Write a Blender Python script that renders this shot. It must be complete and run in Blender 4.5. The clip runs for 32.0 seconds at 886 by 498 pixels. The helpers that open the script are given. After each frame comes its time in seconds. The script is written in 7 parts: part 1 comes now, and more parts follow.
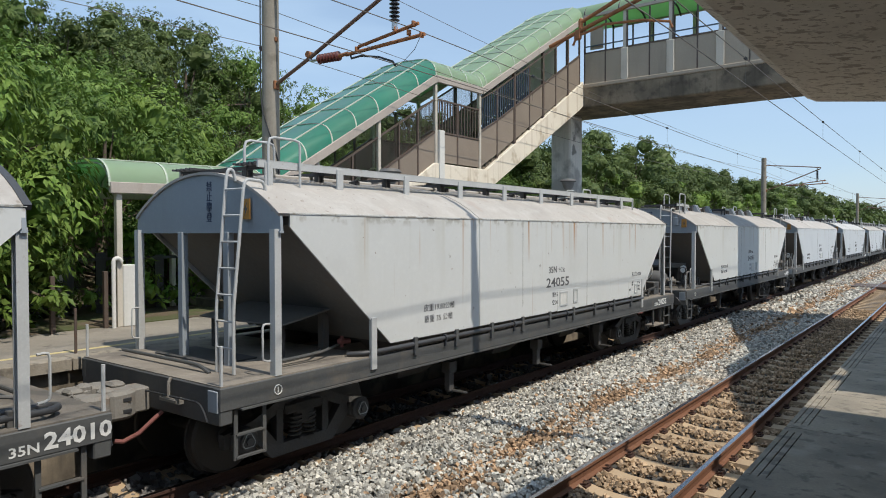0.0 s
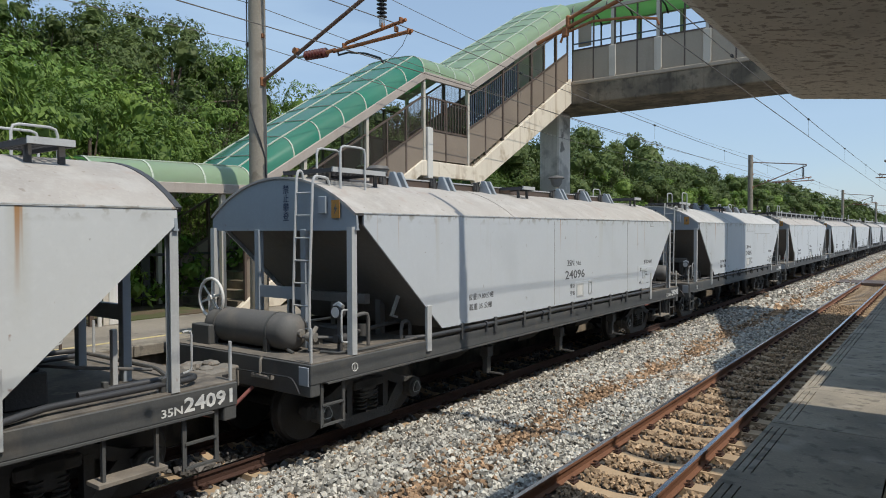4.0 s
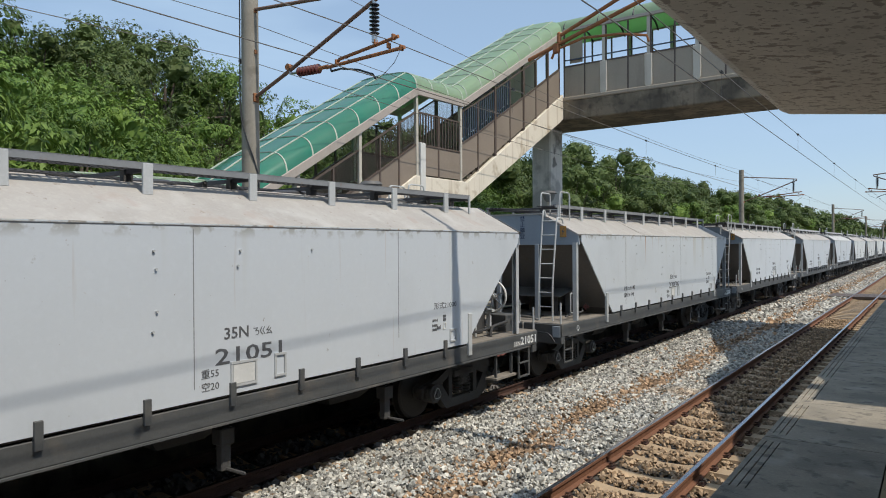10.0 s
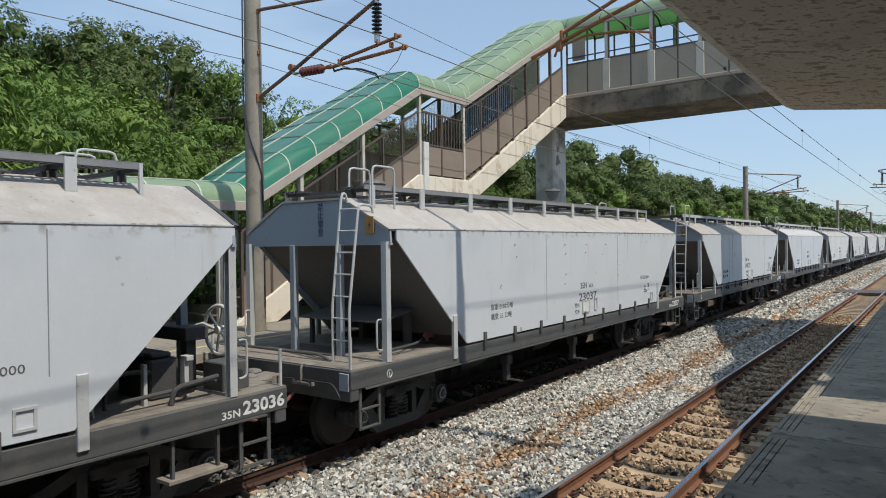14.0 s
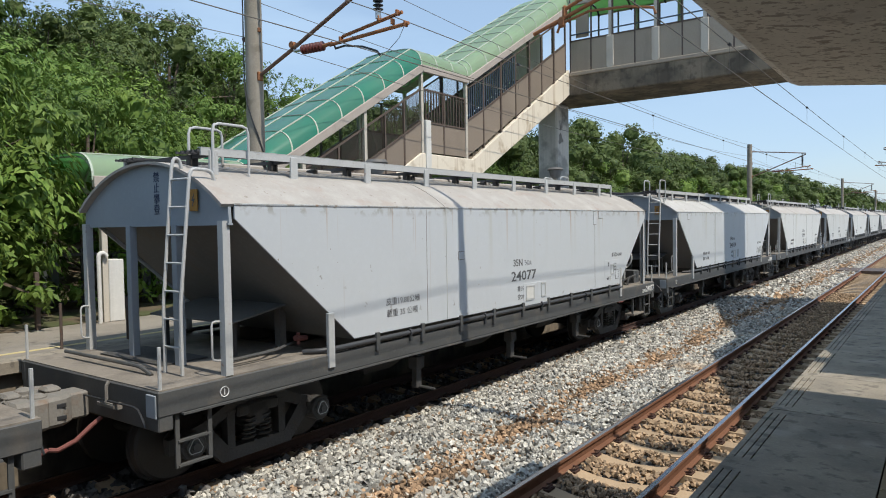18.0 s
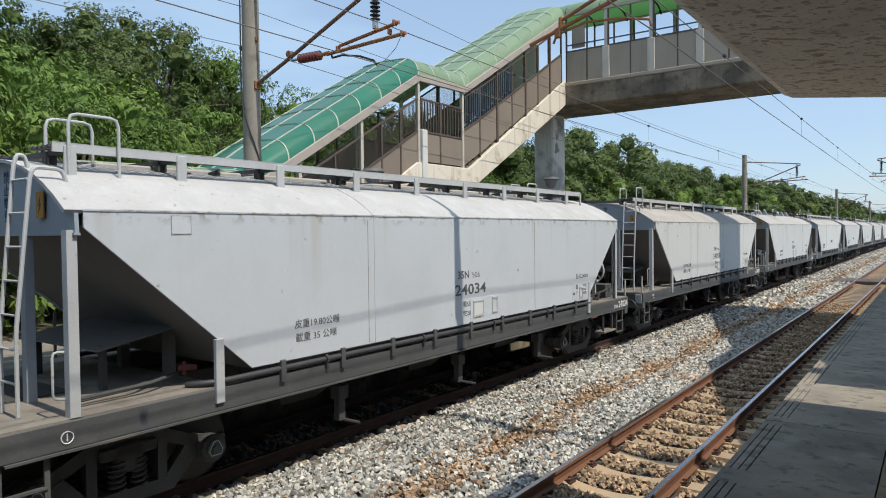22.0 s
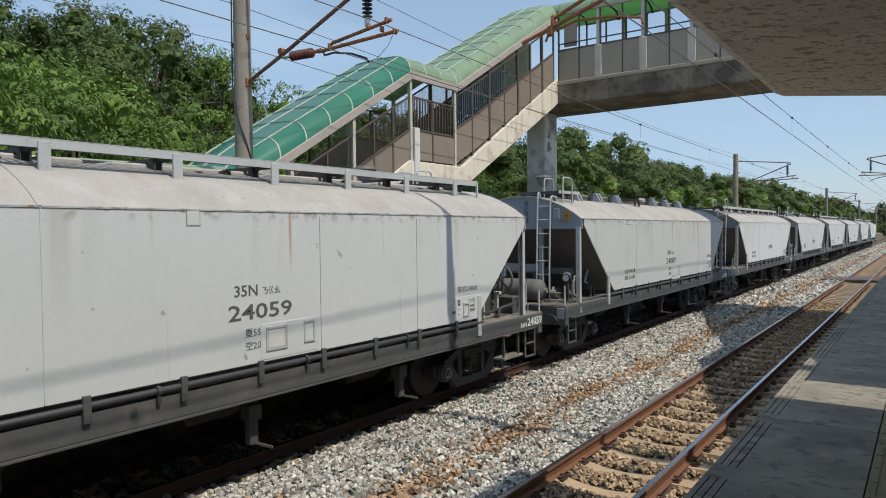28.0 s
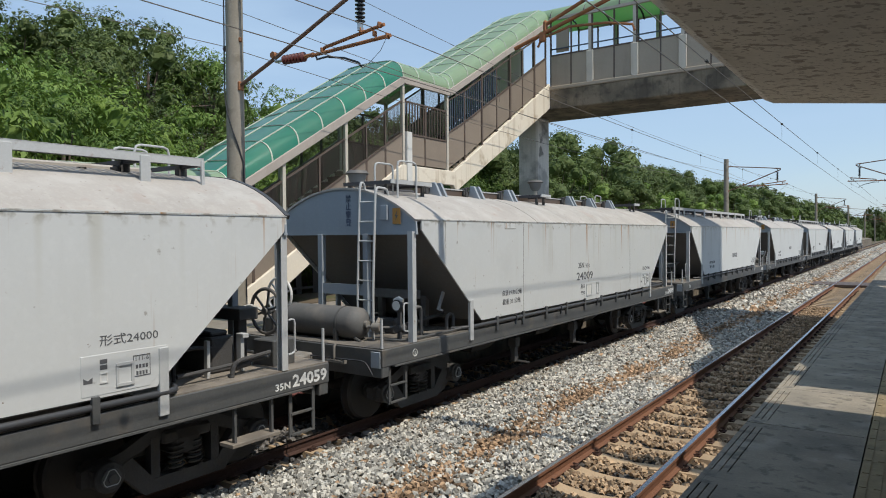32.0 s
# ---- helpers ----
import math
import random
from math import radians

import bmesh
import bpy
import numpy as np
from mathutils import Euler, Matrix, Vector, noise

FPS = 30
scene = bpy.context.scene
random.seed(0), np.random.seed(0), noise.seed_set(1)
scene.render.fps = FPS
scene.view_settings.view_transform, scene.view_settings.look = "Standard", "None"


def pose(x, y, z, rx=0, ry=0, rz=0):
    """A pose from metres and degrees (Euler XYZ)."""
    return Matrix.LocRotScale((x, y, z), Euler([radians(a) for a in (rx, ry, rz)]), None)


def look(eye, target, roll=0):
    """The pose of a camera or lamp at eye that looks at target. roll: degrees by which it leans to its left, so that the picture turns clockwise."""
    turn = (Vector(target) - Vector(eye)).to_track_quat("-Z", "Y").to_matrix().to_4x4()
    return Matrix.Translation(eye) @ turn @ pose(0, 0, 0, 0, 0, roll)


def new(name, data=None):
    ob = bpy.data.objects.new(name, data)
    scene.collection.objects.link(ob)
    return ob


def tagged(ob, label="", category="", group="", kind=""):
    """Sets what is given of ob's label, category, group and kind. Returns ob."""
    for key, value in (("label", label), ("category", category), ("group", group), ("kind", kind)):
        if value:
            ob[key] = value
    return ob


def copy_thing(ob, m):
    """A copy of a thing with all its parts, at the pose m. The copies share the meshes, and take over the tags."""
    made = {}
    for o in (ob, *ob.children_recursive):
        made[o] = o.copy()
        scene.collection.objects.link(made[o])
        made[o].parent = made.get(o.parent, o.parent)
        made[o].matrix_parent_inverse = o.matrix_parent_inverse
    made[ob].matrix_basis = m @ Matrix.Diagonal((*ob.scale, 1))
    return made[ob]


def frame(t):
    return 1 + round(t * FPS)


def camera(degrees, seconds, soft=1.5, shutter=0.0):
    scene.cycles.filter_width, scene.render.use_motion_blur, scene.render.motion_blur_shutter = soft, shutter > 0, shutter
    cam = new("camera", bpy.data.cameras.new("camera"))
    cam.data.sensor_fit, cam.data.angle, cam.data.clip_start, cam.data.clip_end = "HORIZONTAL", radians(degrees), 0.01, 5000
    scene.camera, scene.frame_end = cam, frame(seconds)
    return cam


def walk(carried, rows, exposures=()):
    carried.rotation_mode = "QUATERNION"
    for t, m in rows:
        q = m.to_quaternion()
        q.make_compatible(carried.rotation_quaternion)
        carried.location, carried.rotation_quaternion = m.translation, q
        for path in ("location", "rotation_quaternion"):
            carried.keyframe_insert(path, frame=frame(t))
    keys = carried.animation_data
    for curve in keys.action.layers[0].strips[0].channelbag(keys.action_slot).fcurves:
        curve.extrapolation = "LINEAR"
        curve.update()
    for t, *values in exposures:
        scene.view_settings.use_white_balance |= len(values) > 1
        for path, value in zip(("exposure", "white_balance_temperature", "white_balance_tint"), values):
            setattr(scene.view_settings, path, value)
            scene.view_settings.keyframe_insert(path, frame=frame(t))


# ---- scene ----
cam = camera(66.0, 32.0, soft=1.0, shutter=0.0)
CAMERA_ROWS = [  # seconds, x, y, z, yaw to the left, pitch, roll
    (0, -0.000, 0.000, 2.730, 37.31, -1.31, -0.05),
    (0.5, 0.005, -0.003, 2.728, 37.44, -1.31, -0.01),
    (1, 0.003, -0.004, 2.730, 37.33, -1.32, -0.02),
    (1.5, 0.000, -0.001, 2.725, 37.18, -1.30, -0.08),
    (2, 0.001, -0.003, 2.726, 37.09, -1.39, -0.05),
    (2.5, -0.001, 0.003, 2.730, 36.90, -1.46, -0.10),
    (3, 0.011, 0.018, 2.724, 36.69, -1.47, -0.06),
    (3.5, 0.009, 0.020, 2.728, 36.52, -1.66, -0.15),
    (5.5, 0.005, 0.014, 2.735, 36.27, -0.83, 0.04),
    (6, 0.012, 0.011, 2.733, 36.54, -0.64, -0.05),
    (6.5, 0.022, 0.013, 2.731, 36.50, -0.51, -0.11),
    (7, 0.015, 0.001, 2.733, 36.22, -0.46, -0.04),
    (7.5, 0.009, 0.014, 2.733, 36.13, -0.32, -0.18),
    (8, 0.012, 0.006, 2.731, 35.95, -0.29, -0.05),
    (8.5, 0.007, 0.023, 2.729, 35.85, -0.40, -0.17),
    (9, 0.012, 0.014, 2.731, 35.91, -0.31, -0.21),
    (9.5, 0.007, 0.017, 2.728, 35.91, -0.24, -0.22),
    (10, 0.012, 0.024, 2.729, 35.83, -0.28, -0.32),
    (10.5, 0.011, 0.018, 2.732, 35.58, -0.25, -0.29),
    (11, 0.012, 0.019, 2.724, 35.29, -0.26, -0.17),
    (11.5, 0.008, 0.017, 2.733, 35.15, -0.45, -0.25),
    (12, 0.011, 0.016, 2.736, 35.19, -0.60, -0.45),
    (12.5, 0.006, 0.017, 2.731, 35.22, -0.63, -0.42),
    (13, 0.007, 0.026, 2.728, 35.47, -0.51, -0.64),
    (13.5, 0.019, 0.030, 2.728, 35.87, -0.38, -0.71),
    (14, 0.006, 0.020, 2.728, 36.14, -0.36, -0.75),
    (14.5, 0.020, 0.015, 2.725, 36.19, -0.39, -0.82),
    (16.5, 0.027, 0.011, 2.710, 36.95, -1.92, -0.74),
    (17, 0.021, 0.014, 2.717, 36.67, -2.08, -0.76),
    (17.5, 0.020, 0.023, 2.714, 36.56, -2.04, -0.86),
    (18, 0.022, 0.018, 2.712, 36.41, -2.09, -0.87),
    (18.5, 0.019, 0.023, 2.719, 36.44, -1.89, -0.90),
    (19, 0.017, 0.021, 2.720, 36.40, -1.67, -0.78),
    (19.5, 0.018, 0.024, 2.715, 36.35, -1.54, -0.83),
    (20, 0.021, 0.021, 2.717, 36.52, -1.40, -0.86),
    (20.5, 0.024, 0.019, 2.722, 36.54, -1.35, -0.69),
    (21, 0.021, 0.024, 2.716, 36.43, -1.21, -0.66),
    (21.5, 0.023, 0.025, 2.718, 36.29, -1.28, -0.70),
    (22, 0.022, 0.018, 2.721, 36.06, -1.36, -0.64),
    (22.5, 0.028, 0.025, 2.720, 36.03, -1.41, -0.74),
    (23, 0.024, 0.026, 2.719, 36.02, -1.68, -0.76),
    (23.5, 0.020, 0.026, 2.717, 36.11, -1.59, -0.64),
    (24, 0.023, 0.024, 2.713, 36.07, -1.53, -0.66),
    (24.5, 0.024, 0.025, 2.721, 36.00, -1.56, -0.87),
    (25, 0.024, 0.027, 2.711, 36.01, -1.50, -0.76),
    (25.5, 0.018, 0.029, 2.719, 35.79, -1.41, -0.66),
    (27.5, 0.025, 0.032, 2.714, 35.63, -1.35, -0.78),
    (28, 0.019, 0.024, 2.711, 35.42, -1.48, -0.61),
    (28.5, 0.026, 0.024, 2.716, 35.28, -1.52, -0.69),
    (29, 0.010, 0.032, 2.722, 35.09, -1.41, -0.70),
    (29.5, 0.013, 0.021, 2.722, 34.99, -1.24, -0.68),
    (30, 0.020, 0.025, 2.715, 34.96, -1.14, -0.66),
    (30.5, 0.019, 0.036, 2.715, 34.81, -1.02, -0.65),
    (31, 0.020, 0.031, 2.718, 34.62, -0.93, -0.57),
    (31.5, 0.020, 0.038, 2.725, 34.73, -1.05, -0.57),
    (32, 0.020, 0.020, 2.721, 34.74, -1.16, -0.43),
]


def gaze(x, y, z, yaw, pitch, roll):
    return pose(x, y, z, 0, 0, yaw) @ pose(0, 0, 0, 90 + pitch) @ pose(0, 0, 0, 0, 0, roll)


EXPOSURES = [(0.0, 0.06), (1.0, -0.07), (2.0, 0.07), (3.0, -0.14), (6.0, 0.0), (7.0, -0.03), (8.0, -0.08), (9.0, 0.03), (10.0, -0.06), (12.0, 0.03), (13.0, -0.1), (14.0, -0.04), (17.0, 0.0),
             (18.0, 0.12), (20.0, 0.0), (21.0, 0.05), (22.0, 0.09), (23.0, -0.04), (24.0, -0.02), (25.0, 0.0), (28.0, -0.12), (29.0, -0.11), (30.0, -0.10), (31.0, -0.06), (32.0, -0.03)]
walk(cam, [(row[0], gaze(*row[1:])) for row in CAMERA_ROWS], exposures=EXPOSURES)

# ---- plan: x across the tracks, y along them, z above the rail heads ----
NEAR_TRACK, TRAIN_TRACK = -2.94, -7.30
RAIL_GAP = 0.565
PLATFORM_Z, PLATFORM_EDGE, FAR_EDGE = 1.15, -1.13, -8.95
STAIR_X = -11.3
BRIDGE_Y = 23.4
PITCH = 14.4

# ---- daylight ----
SUN_WAY = Vector((0.63, -0.03, 1.0)).normalized()
world = bpy.data.worlds.new("daylight")
scene.world = world
world.use_nodes = True
wn = world.node_tree.nodes
sky = wn.new("ShaderNodeTexSky")
sky.sky_type = "NISHITA"
sky.sun_disc = False
sky.sun_elevation = math.asin(SUN_WAY.z)
sky.sun_rotation = math.atan2(SUN_WAY.x, SUN_WAY.y)
sky.air_density, sky.dust_density, sky.ozone_density = 1.0, 0.8, 1.8
coord = wn.new("ShaderNodeTexCoord")
stretch = wn.new("ShaderNodeMapping")
stretch.inputs["Scale"].default_value = (1.2, 1.2, 5.0)
cloud = wn.new("ShaderNodeTexNoise")
cloud.inputs["Scale"].default_value, cloud.inputs["Detail"].default_value = 2.2, 6.0
veil = wn.new("ShaderNodeMapRange")
veil.inputs["From Min"].default_value, veil.inputs["From Max"].default_value = 0.44, 0.72
veil.inputs["To Min"].default_value, veil.inputs["To Max"].default_value = 0.50, 0.92
mixed = wn.new("ShaderNodeMix")
mixed.data_type = "RGBA"
mixed.inputs["B"].default_value = (3.2, 4.42, 5.9, 1)
links = world.node_tree.links
links.new(coord.outputs["Generated"], stretch.inputs["Vector"])
links.new(stretch.outputs["Vector"], cloud.inputs["Vector"])
links.new(cloud.outputs["Fac"], veil.inputs["Value"])
links.new(veil.outputs["Result"], mixed.inputs["Factor"])
links.new(sky.outputs["Color"], mixed.inputs["A"])
links.new(mixed.outputs["Result"], wn["Background"].inputs["Color"])
wn["Background"].inputs["Strength"].default_value = 0.15

sun = new("sun", bpy.data.lights.new("sun", "SUN"))
sun.data.energy, sun.data.angle, sun.data.color = 3.9, radians(0.5), (1.0, 0.937, 0.825)
sun.matrix_world = look(SUN_WAY * 60, (0, 0, 0))


# ---- materials ----
def paint(name, base, rough=0.6, metal=0.0, spots=(), scale=6.0, amount=0.25, fine=60.0, bump=0.15, streak=0.0,
          streak_colour=(0.2, 0.13, 0.07), each=0.0, island=0.0, spec=0.5, bump_scale=None, clear=0.0, runs=0.0, eave=0.0):
    """A surface with stains at a large and a fine scale, and a fine relief. streak: share of downward runs of dirt; each: how far pieces differ."""
    m = bpy.data.materials.new(name)
    m.use_nodes = True
    n, l = m.node_tree.nodes, m.node_tree.links
    b = n["Principled BSDF"]
    b.inputs["Roughness"].default_value, b.inputs["Metallic"].default_value = rough, metal
    b.inputs["Specular IOR Level"].default_value = spec
    b.inputs["Coat Weight"].default_value = clear
    tc = n.new("ShaderNodeTexCoord")

    own = n.new("ShaderNodeVectorMath")
    own.operation = "MULTIPLY_ADD"
    l.new(n.new("ShaderNodeObjectInfo").outputs["Random"], own.inputs[0])
    own.inputs[1].default_value = (31.0, 47.0, 23.0)
    l.new(tc.outputs["Object"], own.inputs[2])

    def noise_at(size, detail=5.0, vector=None):
        t = n.new("ShaderNodeTexNoise")
        t.inputs["Scale"].default_value, t.inputs["Detail"].default_value = size, detail
        l.new(vector or own.outputs["Vector"], t.inputs["Vector"])
        return t.outputs["Fac"]

    def blend(fac, a, colour, low, high, most):
        r = n.new("ShaderNodeMapRange")
        r.inputs["From Min"].default_value, r.inputs["From Max"].default_value, r.inputs["To Max"].default_value = low, high, most
        l.new(fac, r.inputs["Value"])
        x = n.new("ShaderNodeMix")
        x.data_type = "RGBA"
        l.new(r.outputs["Result"], x.inputs["Factor"])
        l.new(a, x.inputs["A"])
        x.inputs["B"].default_value = (*colour, 1)
        return x.outputs["Result"]

    start = n.new("ShaderNodeRGB")
    start.outputs[0].default_value = (*base, 1)
    colour = start.outputs[0]
    dark = tuple(c * 0.55 for c in base)
    light = tuple(min(1, c * 1.35) for c in base)
    colour = blend(noise_at(scale * 0.35, 4), colour, dark, 0.48, 0.72, amount)
    colour = blend(noise_at(fine), colour, light, 0.5, 0.7, amount * 0.8)
    colour = blend(noise_at(fine * 2.3), colour, dark, 0.55, 0.75, amount * 0.7)
    for spot, low, high, most, size in spots:
        colour = blend(noise_at(size, 7), colour, spot, low, high, most)
    if streak:
        mp = n.new("ShaderNodeMapping")
        mp.inputs["Scale"].default_value = (5.0, 5.0, 0.35)
        l.new(own.outputs["Vector"], mp.inputs["Vector"])
        colour = blend(noise_at(1.0, 6, mp.outputs["Vector"]), colour, streak_colour, 0.56, 0.80, streak)
    if runs:
        mp = n.new("ShaderNodeMapping")
        mp.inputs["Scale"].default_value = (11.0, 11.0, 0.5)
        l.new(own.outputs["Vector"], mp.inputs["Vector"])
        colour = blend(noise_at(1.0, 3, mp.outputs["Vector"]), colour, (0.30, 0.16, 0.07), 0.68, 0.80, runs)
    if eave:
        # rust runs that start at the upper edge (at the height eave) and fade on the way down, and grime caught under that edge
        part_z = n.new("ShaderNodeSeparateXYZ")
        l.new(tc.outputs["Object"], part_z.inputs["Vector"])

        def worn(size, detail, stretch, low, high, most, tint, z_low, z_high):
            nonlocal colour
            mp = n.new("ShaderNodeMapping")
            mp.inputs["Scale"].default_value = stretch
            l.new(own.outputs["Vector"], mp.inputs["Vector"])
            r = n.new("ShaderNodeMapRange")
            r.inputs["From Min"].default_value, r.inputs["From Max"].default_value, r.inputs["To Max"].default_value = low, high, most
            l.new(noise_at(size, detail, mp.outputs["Vector"]), r.inputs["Value"])
            g = n.new("ShaderNodeMapRange")
            g.inputs["From Min"].default_value, g.inputs["From Max"].default_value = z_low, z_high
            l.new(part_z.outputs["Z"], g.inputs["Value"])
            k = n.new("ShaderNodeMath")
            k.operation = "MULTIPLY"
            l.new(r.outputs["Result"], k.inputs[0])
            l.new(g.outputs["Result"], k.inputs[1])
            x = n.new("ShaderNodeMix")
            x.data_type = "RGBA"
            l.new(k.outputs["Value"], x.inputs["Factor"])
            l.new(colour, x.inputs["A"])
            x.inputs["B"].default_value = (*tint, 1)
            colour = x.outputs["Result"]
        worn(1.0, 2, (3.0, 3.0, 0.12), 0.60, 0.72, 0.55, (0.42, 0.40, 0.33), eave - 1.1, eave)
        worn(1.0, 3, (7.0, 7.0, 0.2), 0.71 - 0.17 * runs, 0.79 - 0.17 * runs, 0.95, (0.36, 0.17, 0.045), eave - 0.75, eave)
        worn(7.0, 8, (1, 1, 1), 0.52, 0.62, 0.75, (0.20, 0.17, 0.12), eave - 0.14, eave)
        colour = blend(noise_at(5.5, 9), colour, (0.24, 0.22, 0.19), 0.70, 0.735, 0.7)
        colour = blend(noise_at(19.0, 3), colour, (0.16, 0.11, 0.07), 0.76, 0.78, 0.8)
    if each or island:
        source = n.new("ShaderNodeObjectInfo").outputs["Random"] if each else n.new("ShaderNodeNewGeometry").outputs["Random Per Island"]
        hsv = n.new("ShaderNodeHueSaturation")
        r = n.new("ShaderNodeMapRange")
        spread = each or island
        r.inputs["To Min"].default_value, r.inputs["To Max"].default_value = 1 - spread, 1 + spread
        l.new(source, r.inputs["Value"])
        l.new(r.outputs["Result"], hsv.inputs["Value"])
        l.new(colour, hsv.inputs["Color"])
        colour = hsv.outputs["Color"]
    l.new(colour, b.inputs["Base Color"])
    if bump:
        bp = n.new("ShaderNodeBump")
        bp.inputs["Strength"].default_value, bp.inputs["Distance"].default_value = bump, 0.02
        l.new(noise_at(bump_scale or fine * 0.8, 8), bp.inputs["Height"])
        l.new(bp.outputs["Normal"], b.inputs["Normal"])
    return m


